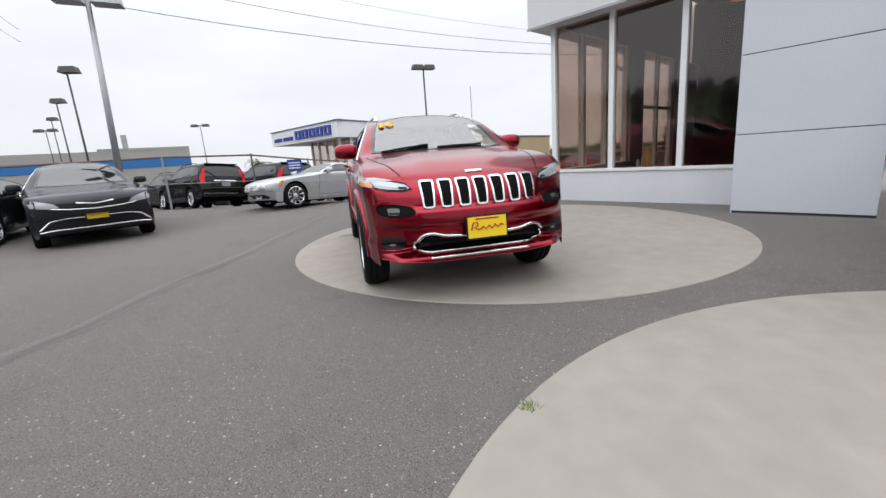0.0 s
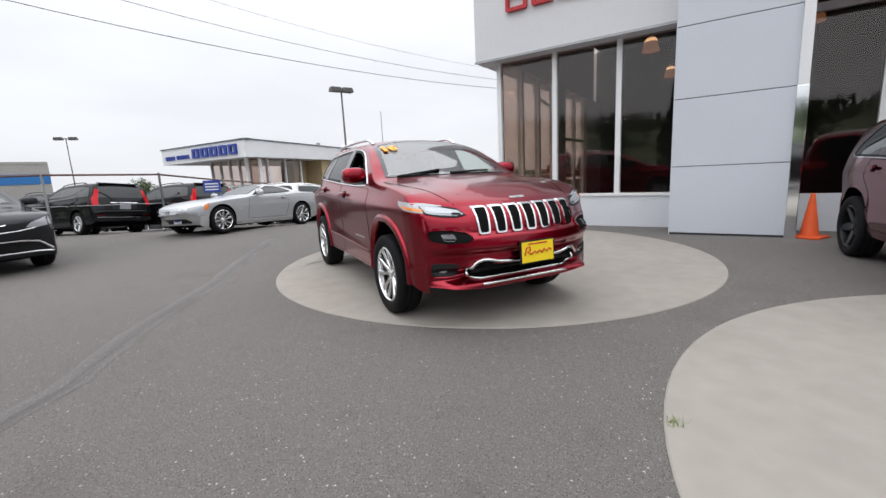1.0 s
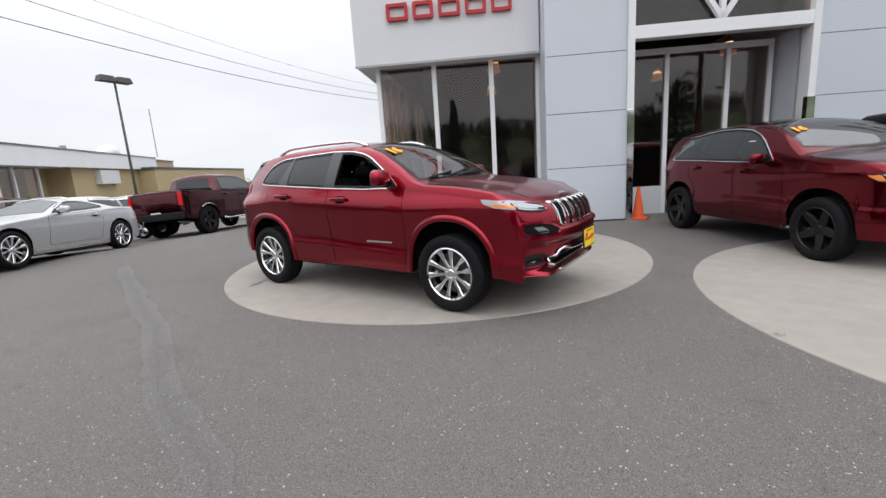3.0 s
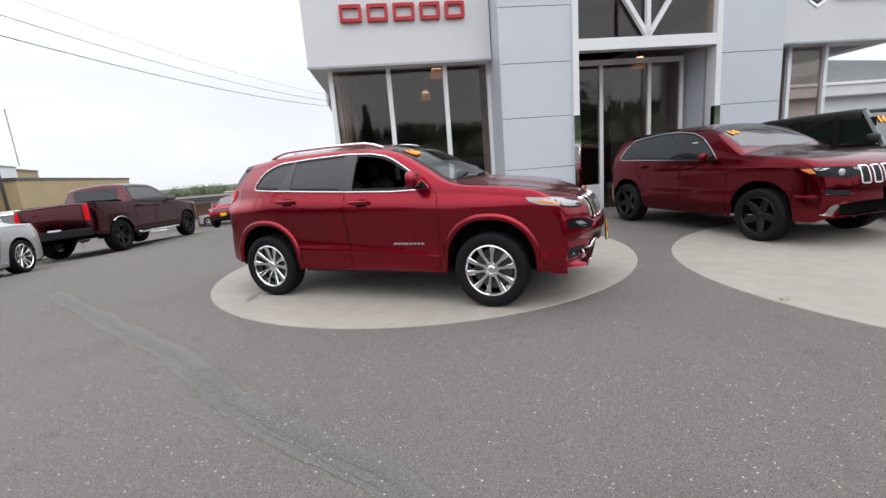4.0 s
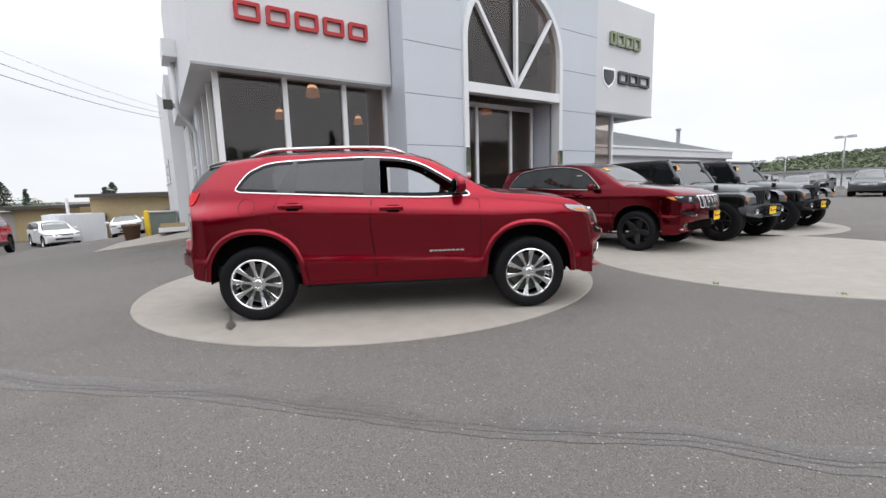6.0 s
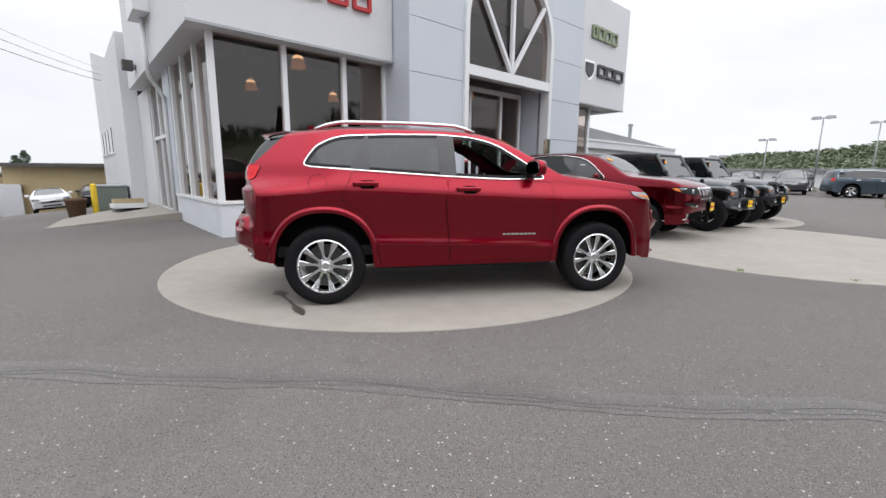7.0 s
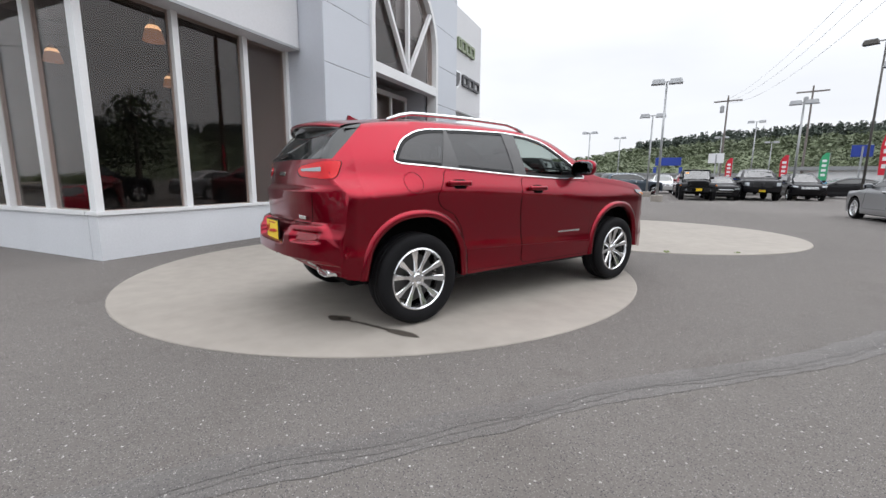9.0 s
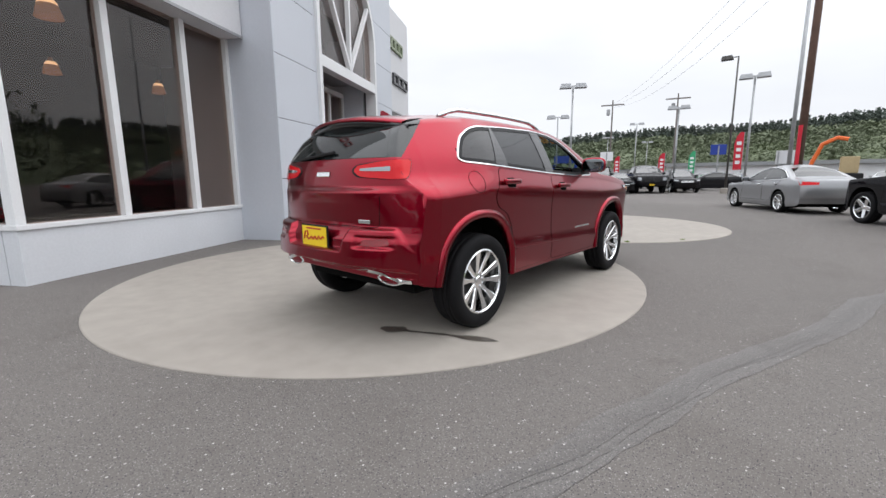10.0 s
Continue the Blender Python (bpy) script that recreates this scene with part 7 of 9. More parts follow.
def entrance():
    """White arch frame with a fan of glazing bars, beam, recess and glass doors."""
    e = root("door_1", "arched glass entrance with a white frame and dark doors", "entrance", B, kind="structure")
    y = -0.97
    outer = [(CX - ARCH_R - 0.13, 0.0)] + arch_points(CX, SPRING, ARCH_R + 0.13) + [(CX + ARCH_R + 0.13, 0.0)]
    inner = [(CX - ARCH_R, 0.0)] + arch_points(CX, SPRING, ARCH_R) + [(CX + ARCH_R, 0.0)]
    b = bmesh.new()
    rows = [[b.verts.new((p[0], yy, p[1])) for p in o] for o, yy in ((outer, y + 0.1), (outer, y), (inner, y), (inner, y + 0.3))]
    for r0, r1 in zip(rows, rows[1:]):
        for i in range(len(outer) - 1):
            b.faces.new((r0[i], r0[i + 1], r1[i + 1], r1[i]))
    bmesh.ops.recalc_face_normals(b, faces=b.faces)
    part("arch_frame", b, WHITE, e)
    part("beam", boxm(CX - ARCH_R, CX + ARCH_R, y + 0.005, y + 0.25, 3.56, 3.80, 0.01), WHITE, e)
    bars_ = bmesh.new()
    for x1, z1 in ((CX - 1.30, SPRING + 0.95), (CX, SPRING + ARCH_R), (CX + 1.30, SPRING + 0.95)):
        d = Vector((x1 - CX, 0, z1 - 3.8))
        n = Vector((d.z, 0, -d.x)).normalized() * 0.045
        a, c = Vector((CX, y + 0.02, 3.8)), Vector((x1, y + 0.02, z1))
        q = [a - n, a + n, c + n, c - n]
        lo = [bars_.verts.new(p) for p in q]
        hi = [bars_.verts.new(p + Vector((0, 0.1, 0))) for p in q]
        bars_.faces.new(lo)
        bars_.faces.new(hi[::-1])
        for i in range(4):
            bars_.faces.new((lo[i], hi[i], hi[(i + 1) % 4], lo[(i + 1) % 4]))
    bmesh.ops.recalc_face_normals(bars_, faces=bars_.faces)
    part("glazing_bar", bars_, WHITE, e)
    fan = prism([(CX - ARCH_R, 3.80)] + arch_points(CX, SPRING, ARCH_R) + [(CX + ARCH_R, 3.80)], 0.012)
    fan.transform(Matrix.Translation((0, y + 0.14, 0)))
    part("pane", fan, WINDOW, e)
    yd = 0.03
    xs = (CX - ARCH_R + 0.04, 6.415, 7.667, 8.52)
    for x in xs:
        part("post", boxm(x - 0.045, x + 0.045, yd - 0.05, yd + 0.07, 0, 3.56, 0.005), WHITE, e)
    for a, c in zip(xs, xs[1:]):
        part("pane", boxm(a + 0.045, c - 0.045, yd, yd + 0.012, 0.02, 3.56), WINDOW, e)
    struct("knee_entrance", boxm(xs[0] + 0.046, xs[1] - 0.046, yd - 0.06, yd - 0.002, 0.0, 0.62, 0.006), KNEE, "white painted knee wall beside the entrance doors", "wall")
    part("head_rail", boxm(CX - ARCH_R, 8.5, yd - 0.05, yd + 0.07, 3.44, 3.56), WHITE, e)
    for nm, xa, xb in (("wall_recess_1", CX - ARCH_R - 0.13, CX - ARCH_R - 0.005), ("wall_recess_2", CX + ARCH_R + 0.005, CX + ARCH_R + 0.13)):
        struct(nm, boxm(xa, xb, -0.58, 0.35, 0, 3.6), PANEL, "grey side wall of the entrance recess", "wall")
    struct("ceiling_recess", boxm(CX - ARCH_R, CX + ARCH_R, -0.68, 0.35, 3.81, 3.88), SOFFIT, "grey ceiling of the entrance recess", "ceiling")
    # polished sleeves round the feet of the arch
    for nm, xa, xb in (("trim_sleeve_1", 5.272, 5.417), ("trim_sleeve_2", 8.643, 8.788)):
        struct(nm, boxm(xa, xb, -0.985, -0.86, 0.0, 2.25, 0.008), MIRROR, "polished metal sleeve round the foot of the arch", "trim")


entrance()

# inside: wall and ceiling colours carry the dimness of the room
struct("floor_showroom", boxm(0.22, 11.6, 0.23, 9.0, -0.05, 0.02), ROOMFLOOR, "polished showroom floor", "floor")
struct("wall_room_back", boxm(0.0, 14.2, 9.0, 9.2, -0.6, 5.6), ROOMDIM, "back wall of the showroom, coloured near black for the dim room", "wall")
struct("ceiling_showroom", boxm(0.21, 13.7, 0.245, 9.0, 5.50, 5.62), ROOMDIM, "showroom ceiling, coloured near black for the dim room", "ceiling")
struct("wall_room_side", boxm(11.60, 11.75, 0.23, 9.0, 0.0, 5.5), PANEL, "grey end wall of the showroom", "wall")
struct("ceiling_tower", boxm(3.75, 10.3, 1.3, 1.4, 5.62, TOWER_TOP - 0.1), ROOMDIM, "wall behind the arch, coloured near black for the dim room", "wall")


def pendant(x, y, z, s=1.0):
    t = root("pendant_lamp", "glowing ribbed glass pendant lamp with a copper cap", "lamp", B @ pose(x, y, z), "showroom pendant lamps")
    shade = lathe([(0.045 * s, 0.335 * s), (0.085 * s, 0.31 * s), (0.125 * s, 0.25 * s), (0.160 * s, 0.15 * s), (0.182 * s, 0.06 * s), (0.20 * s, 0.0), (0.19 * s, 0.0), (0.15 * s, 0.15 * s), (0.08 * s, 0.29 * s)], 48)
    for i, v in enumerate(shade.verts):
        a = math.atan2(v.co.y, v.co.x)
        k = 1 + 0.035 * math.cos(24 * a)
        v.co.x *= k
        v.co.y *= k
    part("shade", shade, PENDANT, t, smooth=True)
    part("glow_band", lathe([(0.100 * s, 0.305 * s), (0.124 * s, 0.272 * s), (0.140 * s, 0.240 * s), (0.146 * s, 0.222 * s), (0.12 * s, 0.22 * s)], 28), BULB, t, "bright band where the bulb shines through", smooth=True)
    part("cap", lathe([(0.001, 0.42 * s), (0.045 * s, 0.41 * s), (0.055 * s, 0.34 * s), (0.09 * s, 0.312 * s)], 16), COPPER, t, smooth=True)
    part("cord", tube([(0, 0, 0.41 * s), (0, 0, 5.5 - z)], 0.008, 5), WIRE, t)


for x, y in ((2.8, 2.75), (2.85, 6.7), (5.8, 2.75), (5.9, 6.9), (9.2, 2.9), (8.7, 6.4)):
    pendant(x, y, 3.90, 1.0)

# west side wall, receding
struct("knee_side", boxm(0.0, 0.2, 0.23, 4.05, -0.4, 0.62), KNEE, "white painted knee wall along the side", "wall")
struct("sill_side", boxm(-0.03, 0.22, 0.25, 4.05, 0.62, 0.675), WHITE, "white side window sill", "trim")
wside = root("window_side", "row of dark side windows between white posts", "window", B, kind="structure")
sp = [0.05, 1.2, 2.35, 3.55, 4.1]
for y in sp[1:4]:
    part("post", boxm(0.0, 0.14, y - 0.06, y + 0.06, 0.675, 3.63, 0.006), WHITE, wside)
for a, c in zip(sp[:-1], sp[1:-1]):
    part("pane", boxm(0.08, 0.092, a + 0.06, c - 0.06, 0.675, 3.63), WINDOW, wside)
struct("wall_side_pier_1", boxm(-0.02, 0.2, 3.62, 4.45, 0.675, 3.63), PANEL, "grey pier between the side window and the side door", "wall")
struct("wall_side_pier_2", boxm(-0.02, 0.2, 6.9, 9.2, -0.6, 3.63), PANEL_LIGHT, "light grey pier beyond the side door", "wall")
dside = root("door_side", "white-framed glass side door under the overhang", "door", B, kind="structure")
for y in (4.50, 5.68, 6.85):
    part("post", boxm(0.02, 0.14, y - 0.05, y + 0.05, 0.05, 3.63, 0.006), WHITE, dside)
for z in (0.10, 2.10):
    part("rail", boxm(0.02, 0.13, 4.55, 6.80, z, z + 0.09, 0.004), WHITE, dside)
for a, c in ((4.55, 5.63), (5.73, 6.80)):
    part("pane", boxm(0.07, 0.082, a, c, 0.19, 2.10), WINDOW, dside)
    part("pane", boxm(0.07, 0.082, a, c, 2.19, 3.63), WINDOW, dside)
struct("wall_rear_wing", boxm(-0.45, 9.0, 9.2, 13.5, -1.2, 5.6, 0.02), PANEL_LIGHT, "light grey rear wing of the dealership", "wall")
blk = boxm(-0.45, 9.0, 13.503, 21.2, -1.9, 5.6)
for v in blk.verts:
    if v.co.z > 0 and v.co.y > 15:
        v.co.z = 7.3
struct("wall_rear_block", blk, PANEL_LIGHT, "pale rear block of the dealership with small windows", "wall")
for i in range(4):
    w = root("window_rear_%d" % (i + 1), "small dark window high in the rear block", "window", B, kind="structure")
    part("pane", boxm(-0.475, -0.45, 14.2 + i * 1.7, 15.2 + i * 1.7, 2.0, 3.0), CARGLASS, w)
    part("sill", boxm(-0.52, -0.45, 14.1 + i * 1.7, 15.3 + i * 1.7, 1.92, 2.0), WHITE, w)
pipe = root("downpipe", "white rain downpipe with a box hopper on the side wall", "pipe", B)
part("hopper", boxm(-0.66, -0.36, 2.9, 3.9, 4.55, 4.95, 0.02), WHITE, pipe)
part("pipe", tube([(-0.44, 3.45, 4.6), (-0.44, 3.45, 3.5), (-0.38, 3.6, 3.35), (-0.06, 4.1, 3.0), (-0.06, 4.12, 2.6), (-0.06, 4.12, 0.1)], 0.05, 8), WHITE, pipe, smooth=True)
part("shoe", boxm(-0.14, 0.0, 4.02, 4.22, -0.02, 0.1, 0.01), BLACKP, pipe)
wl2 = root("wall_lamp", "small dark floodlight on the upper side wall", "lamp", B @ pose(-0.36, 5.9, 3.95))
part("housing", boxm(-0.30, -0.06, -0.16, 0.16, -0.10, 0.14, 0.02), POLEDARK, wl2)
part("bracket", boxm(-0.07, 0.0, -0.06, 0.06, -0.06, 0.06, 0.01), GALV, wl2)
ramp = bmesh.new()
lo = [ramp.verts.new(p) for p in ((-0.02, 3.66, -0.6), (-0.02, 9.1, -0.8), (-2.3, 7.6, -0.8), (-2.55, 4.1, -0.6))]
hi = [ramp.verts.new(p) for p in ((-0.02, 3.66, 0.21), (-0.02, 9.1, 0.16), (-2.3, 7.6, -0.16), (-2.55, 4.1, -0.045))]
ramp.faces.new(hi)
for i in range(4):
    ramp.faces.new((lo[i], lo[(i + 1) % 4], hi[(i + 1) % 4], hi[i]))
bmesh.ops.recalc_face_normals(ramp, faces=ramp.faces)
struct("pavement_ramp", ramp, CONCRETE, "sloping concrete ramp up to the side door", "ramp")


# ---- lettering on the front, as plain blocks in their colours ----
def sign_blocks(name, label, x, z, size, widths, material, gap=0.22, lean=0.0, y=-0.33):
    """Raised letter-like frames, one part each."""
    t = root(name, label, "sign", B @ pose(x, y, z))
    px = 0.0
    for i, w in enumerate(widths):
        o = rounded(rect(px, px + w * size, 0, size), 0.12 * size)
        n = rounded(rect(px + 0.2 * size, px + (w - 0.2) * size, 0.2 * size, 0.8 * size), 0.06 * size)
        b = bmesh.new()
        q = [[b.verts.new((p[0] + p[1] * lean, yy, p[1])) for p in oo] for oo, yy in ((o, 0.02), (o, -0.06), (n, -0.06), (n, 0.02))]
        for r0, r1 in zip(q, q[1:]):
            k = len(r0)
            for j in range(k):
                b.faces.new((r0[j], r0[(j + 1) % k], r1[(j + 1) % k], r1[j]))
        bmesh.ops.recalc_face_normals(b, faces=b.faces)
        part("block", b, material, t)
        px += w * size + gap * size
    return t


sign_blocks("sign", "row of red block shapes mounted on the wall", 0.43, 4.50, 0.34, (1.36, 1.30, 1.36, 1.30, 1.25), SIGNRED, 0.32)
sign_blocks("sign", "row of dark block shapes mounted on the wall", 12.3, 4.62, 0.40, (1.35, 1.35, 1.6), SIGNDARK, 0.12)
sign_blocks("sign", "row of green block shapes mounted on the wall", 11.8, 5.80, 0.42, (0.7, 1.0, 1.0, 1.0), SIGNGREEN, 0.12)
sh1 = root("sign_shield", "dark shield-shaped emblem with a bright rim", "sign", B @ pose(11.8, -0.33, 4.77) @ Matrix.Scale(1.1, 4))
part("shield", prism([(-0.30, 0.27), (0.30, 0.27), (0.30, -0.02), (0.2, -0.2), (0, -0.32), (-0.2, -0.2), (-0.30, -0.02)], 0.05), CHROME, sh1)
inn = prism([(-0.23, 0.20), (0.23, 0.20), (0.23, -0.02), (0.15, -0.15), (0, -0.24), (-0.15, -0.15), (-0.23, -0.02)], 0.02)
part("field", inn, SIGNDARK, sh1, m=pose(0, -0.02, 0))


# ---- small things near the showroom ----
def traffic_cone(x, y):
    t = root("traffic_cone", "faded orange traffic cone standing by the entrance column", "cone", pose(x, y, 0))
    part("cone_body", lathe([(0.13, 0.03), (0.12, 0.05), (0.03, 0.66), (0.022, 0.68), (0.001, 0.68)], 24), CONE, t, smooth=True)
    part("cone_base", boxm(-0.19, 0.19, -0.19, 0.19, 0.0, 0.035, 0.015), CONE, t)


traffic_cone(5.80, -1.72)


def crack_line():
    """A worn seam that wanders across the asphalt: a broad darker band with a broken dark core."""
    f = curve([(-2.6, -3.55), (-1.98, -3.39), (-1.4, -3.17), (-0.5, -2.96), (0.54, -2.60), (1.02, -2.41), (2.05, -2.17), (2.8, -1.95), (3.7, -1.72), (5.2, -1.3)])

    def band(name, w0, amp, z, material, label, cut):
        b = bmesh.new()
        prev = None
        for i in range(520):
            y = -2.6 + 7.8 * i / 519
            lo, hi = (max(0, w0 + amp * noise.noise((y * 1.7, z * 900 + k, 0)) + amp * 0.35 * noise.noise((y * 9, z * 500 + k, 0))) for k in (0, 9))
            x = f(y) + 0.025 * noise.noise((y * 2.3, 7, 0))
            if lo + hi < cut:
                prev = None
                continue
            cur = [b.verts.new((x - lo, y, z)), b.verts.new((x + hi, y, z))]
            if prev:
                b.faces.new((prev[0], prev[1], cur[1], cur[0]))
            prev = cur
        tagged(mesh(name, b, material), label, "crack", kind="structure")

    band("ground_seam_1", 0.11, 0.045, 0.0025, SEAMS[0], "slightly darker worn band along a seam in the asphalt", 0.01)
    band("ground_seam_2", 0.06, 0.040, 0.0045, SEAMS[1], "darker worn middle of the seam in the asphalt", 0.01)
    band("ground_seam_3", 0.022, 0.042, 0.0065, SEAMS[2], "dark broken core of the seam in the asphalt", 0.012)


crack_line()


def fluid_stain():
    f = curve([(-1.16, 1.52), (-0.95, 1.60), (-0.66, 1.72), (-0.5, 1.80), (-0.33, 1.86)])
    b = bmesh.new()
    prev = None
    for i in range(60):
        x = -1.17 + 0.86 * i / 59
        w = 0.016 + 0.062 * smooth01(-0.53, -0.45, x) + 0.032 * smooth01(-0.86, -0.98, x) + 0.010 * noise.noise((x * 20, 0, 0))
        w *= min(1, (i / 8) ** 0.8, ((59 - i) / 9) ** 0.5)
        cur = [b.verts.new((x, f(x) - w, 0.016)), b.verts.new((x, f(x) + w, 0.016))]
        if prev:
            b.faces.new((prev[0], cur[0], cur[1], prev[1]))
        prev = cur
    tagged(mesh("ground_stain", b, STAIN), "dark wet stain on the concrete pad", "stain", kind="structure")


fluid_stain()


def weed(x, y, s):
    b = bmesh.new()
    rng = random.Random(int(x * 100 + y * 7))
    for i in range(40):
        a, r = rng.uniform(0, 6.28), rng.uniform(0, 0.05) * s
        px, py = x + r * math.cos(a), y + r * math.sin(a)
        dx, dy, h = rng.uniform(-0.03, 0.03) * s, rng.uniform(-0.03, 0.03) * s, rng.uniform(0.02, 0.055) * s
        b.faces.new([b.verts.new(p) for p in ((px - 0.004, py, 0), (px + 0.004, py, 0), (px + dx, py + dy, h))])
    tagged(mesh("weed", b, GRASSM), "small tuft of green weeds at the pad's edge", "weed", kind="stuff")


weed(-0.29, -3.78, 1.0)
weed(-0.965, -4.695, 0.8)


# ---- poles, lamps and wires ----
def lot_lamp(x, y, h, heads, angle, material=GALV, arm=0.5, r=0.09, label="tall grey lot lamp with flat heads", z=None, lean=0):
    """A tapered pole on a round base with flat shoebox heads."""
    z0 = ground_z(x, y) if z is None else z
    t = root("street_lamp", label, "lamp post", pose(x, y, z0, 0, lean, 0) @ pose(0, 0, 0, 0, 0, angle))
    part("pole", tube([(0, 0, 0.3), (0, 0, h)], r, 10, radii=[r * 0.85, r * 0.55]), material, t, smooth=True)
    part("base", lathe([(0.30, 0), (0.30, 0.32), (0.27, 0.36), (0.001, 0.36)], 16), CONCRETE, t)
    for k in range(heads):
        s = -1 if k % 2 else 1
        zz = h - 0.02 - 1.6 * (k // 2)
        part("arm", tube([(0, 0, zz), (s * arm, 0, zz)], 0.035, 6), material, t)
        hd = bmesh.new()
        boxm(s * arm - 0.33, s * arm + 0.33, -0.24, 0.24, zz - 0.12, zz + 0.12, bm=hd)
        for v in hd.verts:
            if v.co.z > zz:
                v.co.x = s * arm + (v.co.x - s * arm) * 0.8
                v.co.y *= 0.8
        part("lamp_head", hd, POLEDARK if material is POLEDARK else GALV, t)


lot_lamp(-6.97, 8.35, 5.75, 2, 8, GALV, 0.42, 0.11, z=0, lean=2.2)
lot_lamp(4.4, 20.2, 7.35, 2, 10, POLEDARK, 0.35, 0.08)
lot_lamp(8.6, -20.4, 6.35, 2, 30, GALV, 0.42, 0.085)
lot_lamp(12.6, -26.6, 5.6, 2, 30, GALV, 0.5, 0.08)
lot_lamp(5.5, -31.2, 6.05, 2, 12, GALV, 0.4, 0.09)
lot_lamp(2.0, -29.8, 8.6, 1, 0, POLEDARK, 0.6, 0.08, label="tall dark street lamp with one head")
lot_lamp(0.6, -26.0, 6.6, 2, 5, GALV, 0.4, 0.085)
for k, (az, r, h) in enumerate(((-54.5, 52, 6.4), (-50.0, 60, 5.2), (-46.0, 55, 3.3), (-58.0, 66, 7.0), (-68.5, 70, 7.0), (-71.5, 58, 7.5), (-73.0, 75, 6.5), (-43.0, 70, 3.6))):
    lot_lamp(-3.5 + r * math.cos(radians(az)), 3 + r * math.sin(radians(az)), h, 2, 20, GALV, 0.5, 0.09)
for x, y, h, n in ((-11.4, 16.3, 5.7, 1), (-16.0, 24.1, 5.7, 1), (-21.9, 34.5, 6.0, 1), (-24.7, 38.7, 5.6, 2), (-13.9, 43.0, 5.8, 2)):
    lot_lamp(x, y, h - ground_z(x, y), n, 0, POLEDARK, 0.1 if n == 1 else 0.5, 0.06, label="dark lamp post with a small head")

ph = root("utility_pole", "brown wooden utility pole standing by the road", "pole", pose(-2.05, -16.2, 0))
part("pole", tube([(0, 0, 0), (0, 0, 11)], 0.13, 12, radii=[0.135, 0.10]), WOODPOLE, ph, smooth=True)
part("pole_guard", tube([(0.05, 0.12, 0.4), (0.05, 0.12, 2.9)], 0.06, 8), BANNERRED, ph)
ph = root("utility_pole", "grey metal pole beside the wooden one", "pole", pose(-1.6, -20.1, 0))
part("pole", tube([(0, 0, 0), (0, 0, 10)], 0.08, 10, radii=[0.085, 0.06]), GALV, ph, smooth=True)
for px, py, hh in ((18.8, -54.2, 11.0), (12.0, -58.0, 11.5)):
    ph = root("utility_pole", "distant wooden utility pole with a cross-arm", "pole", pose(px, py, 0, 0, 0, 15), "far utility poles")
    part("pole", tube([(0, 0, 0), (0, 0, hh)], 0.12, 8, radii=[0.13, 0.08]), FARPOLE, ph)
    part("cross_arm", boxm(-1.4, 1.4, -0.06, 0.06, hh - 0.7, hh - 0.55), FARPOLE, ph)
    part("transformer", lathe([(0.2, 0), (0.22, 0.1), (0.22, 0.7), (0.1, 0.8)], 12), GALV, ph, m=pose(0.5, 0, hh - 1.9))


def banner(x, y, h, material, s=1.0):
    t = root("feather_banner", "tall feather-shaped advertising banner on a pole", "banner", pose(x, y, 0, 0, 0, 10), "feather banners")
    part("pole", tube([(0, 0, 0), (0, 0, h)], 0.025, 6), GALV, t)
    o = [(0.03, h * 0.35), (0.75 * s, h * 0.35), (0.80 * s, h * 0.8), (0.65 * s, h * 0.93), (0.35 * s, h), (0.03, h)]
    c = part("cloth", prism(o, 0.02), material, t)
    for i in range(4):
        part("letter_bar", boxm(0.2 * s, 0.6 * s, -0.012, 0.032, h * (0.45 + 0.11 * i), h * (0.51 + 0.11 * i)), WHITE, c)


banner(9.6, -44.7, 3.5, BANNERRED, 0.75)
banner(6.9, -45.0, 3.6, BANNERGREEN, 0.75)
banner(2.4, -39.5, 4.7, BANNERRED, 0.8)
banner(16.0, -50, 3.6, BANNERRED, 0.8)

for x, y, z, m1 in ((16.5, -47.0, 3.0, WHITE), (5.5, -48.0, 3.3, SIGNBLUE)):
    sg = root("pole_sign", "small flat sign on a thin white pole", "sign", pose(x, y, 0, 0, 0, 20))
    part("board", boxm(-0.7, 0.7, -0.05, 0.05, z, z + 1.0, 0.02), m1, sg)
    part("pole", tube([(0, 0.06, 0), (0, 0.06, z + 0.9)], 0.07, 8), GALV, sg)
    for i in range(2):
        part("sign_line", boxm(-0.5, 0.5, -0.056, -0.05, z + 0.25 + i * 0.3, z + 0.4 + i * 0.3), SIGNDARK if m1 is WHITE else WHITE, sg)

st = root("sign_board", "white road sign board on two posts", "sign", pose(-1.4, -24.1, 0))
part("board", boxm(-0.55, 0.55, -0.03, 0.03, 1.75, 2.4), PANEL_LIGHT, st)
for x in (-0.45, 0.45):
    part("post", boxm(x - 0.04, x + 0.04, 0.03, 0.09, 0, 2.35), GALV, st)
for i in range(3):
    part("sign_line", boxm(-0.45, 0.2, -0.036, -0.03, 1.86 + i * 0.17, 1.93 + i * 0.17), SIGNDARK, st)

ex = root("excavator", "orange excavator arm and cab behind the road", "machine", pose(-3.4, -36, 0.6) @ Matrix.Scale(0.68, 4))
part("boom", tube([(1.9, 0, 2.2), (1.3, 0, 3.9), (0.2, 0, 4.5), (-0.6, 0, 4.3)], 0.20, 6), EXCAV, ex)
part("stick", tube([(1.9, 0, 2.3), (2.1, 0, 1.2)], 0.18, 6), EXCAV, ex)
part("cab", boxm(-1.6, -0.2, -0.8, 0.8, 1.0, 2.6, 0.1), TANWALL, ex)
part("track", boxm(-2.0, 0.8, -1.2, 1.2, 0, 1.0, 0.2), BLACKP, ex)


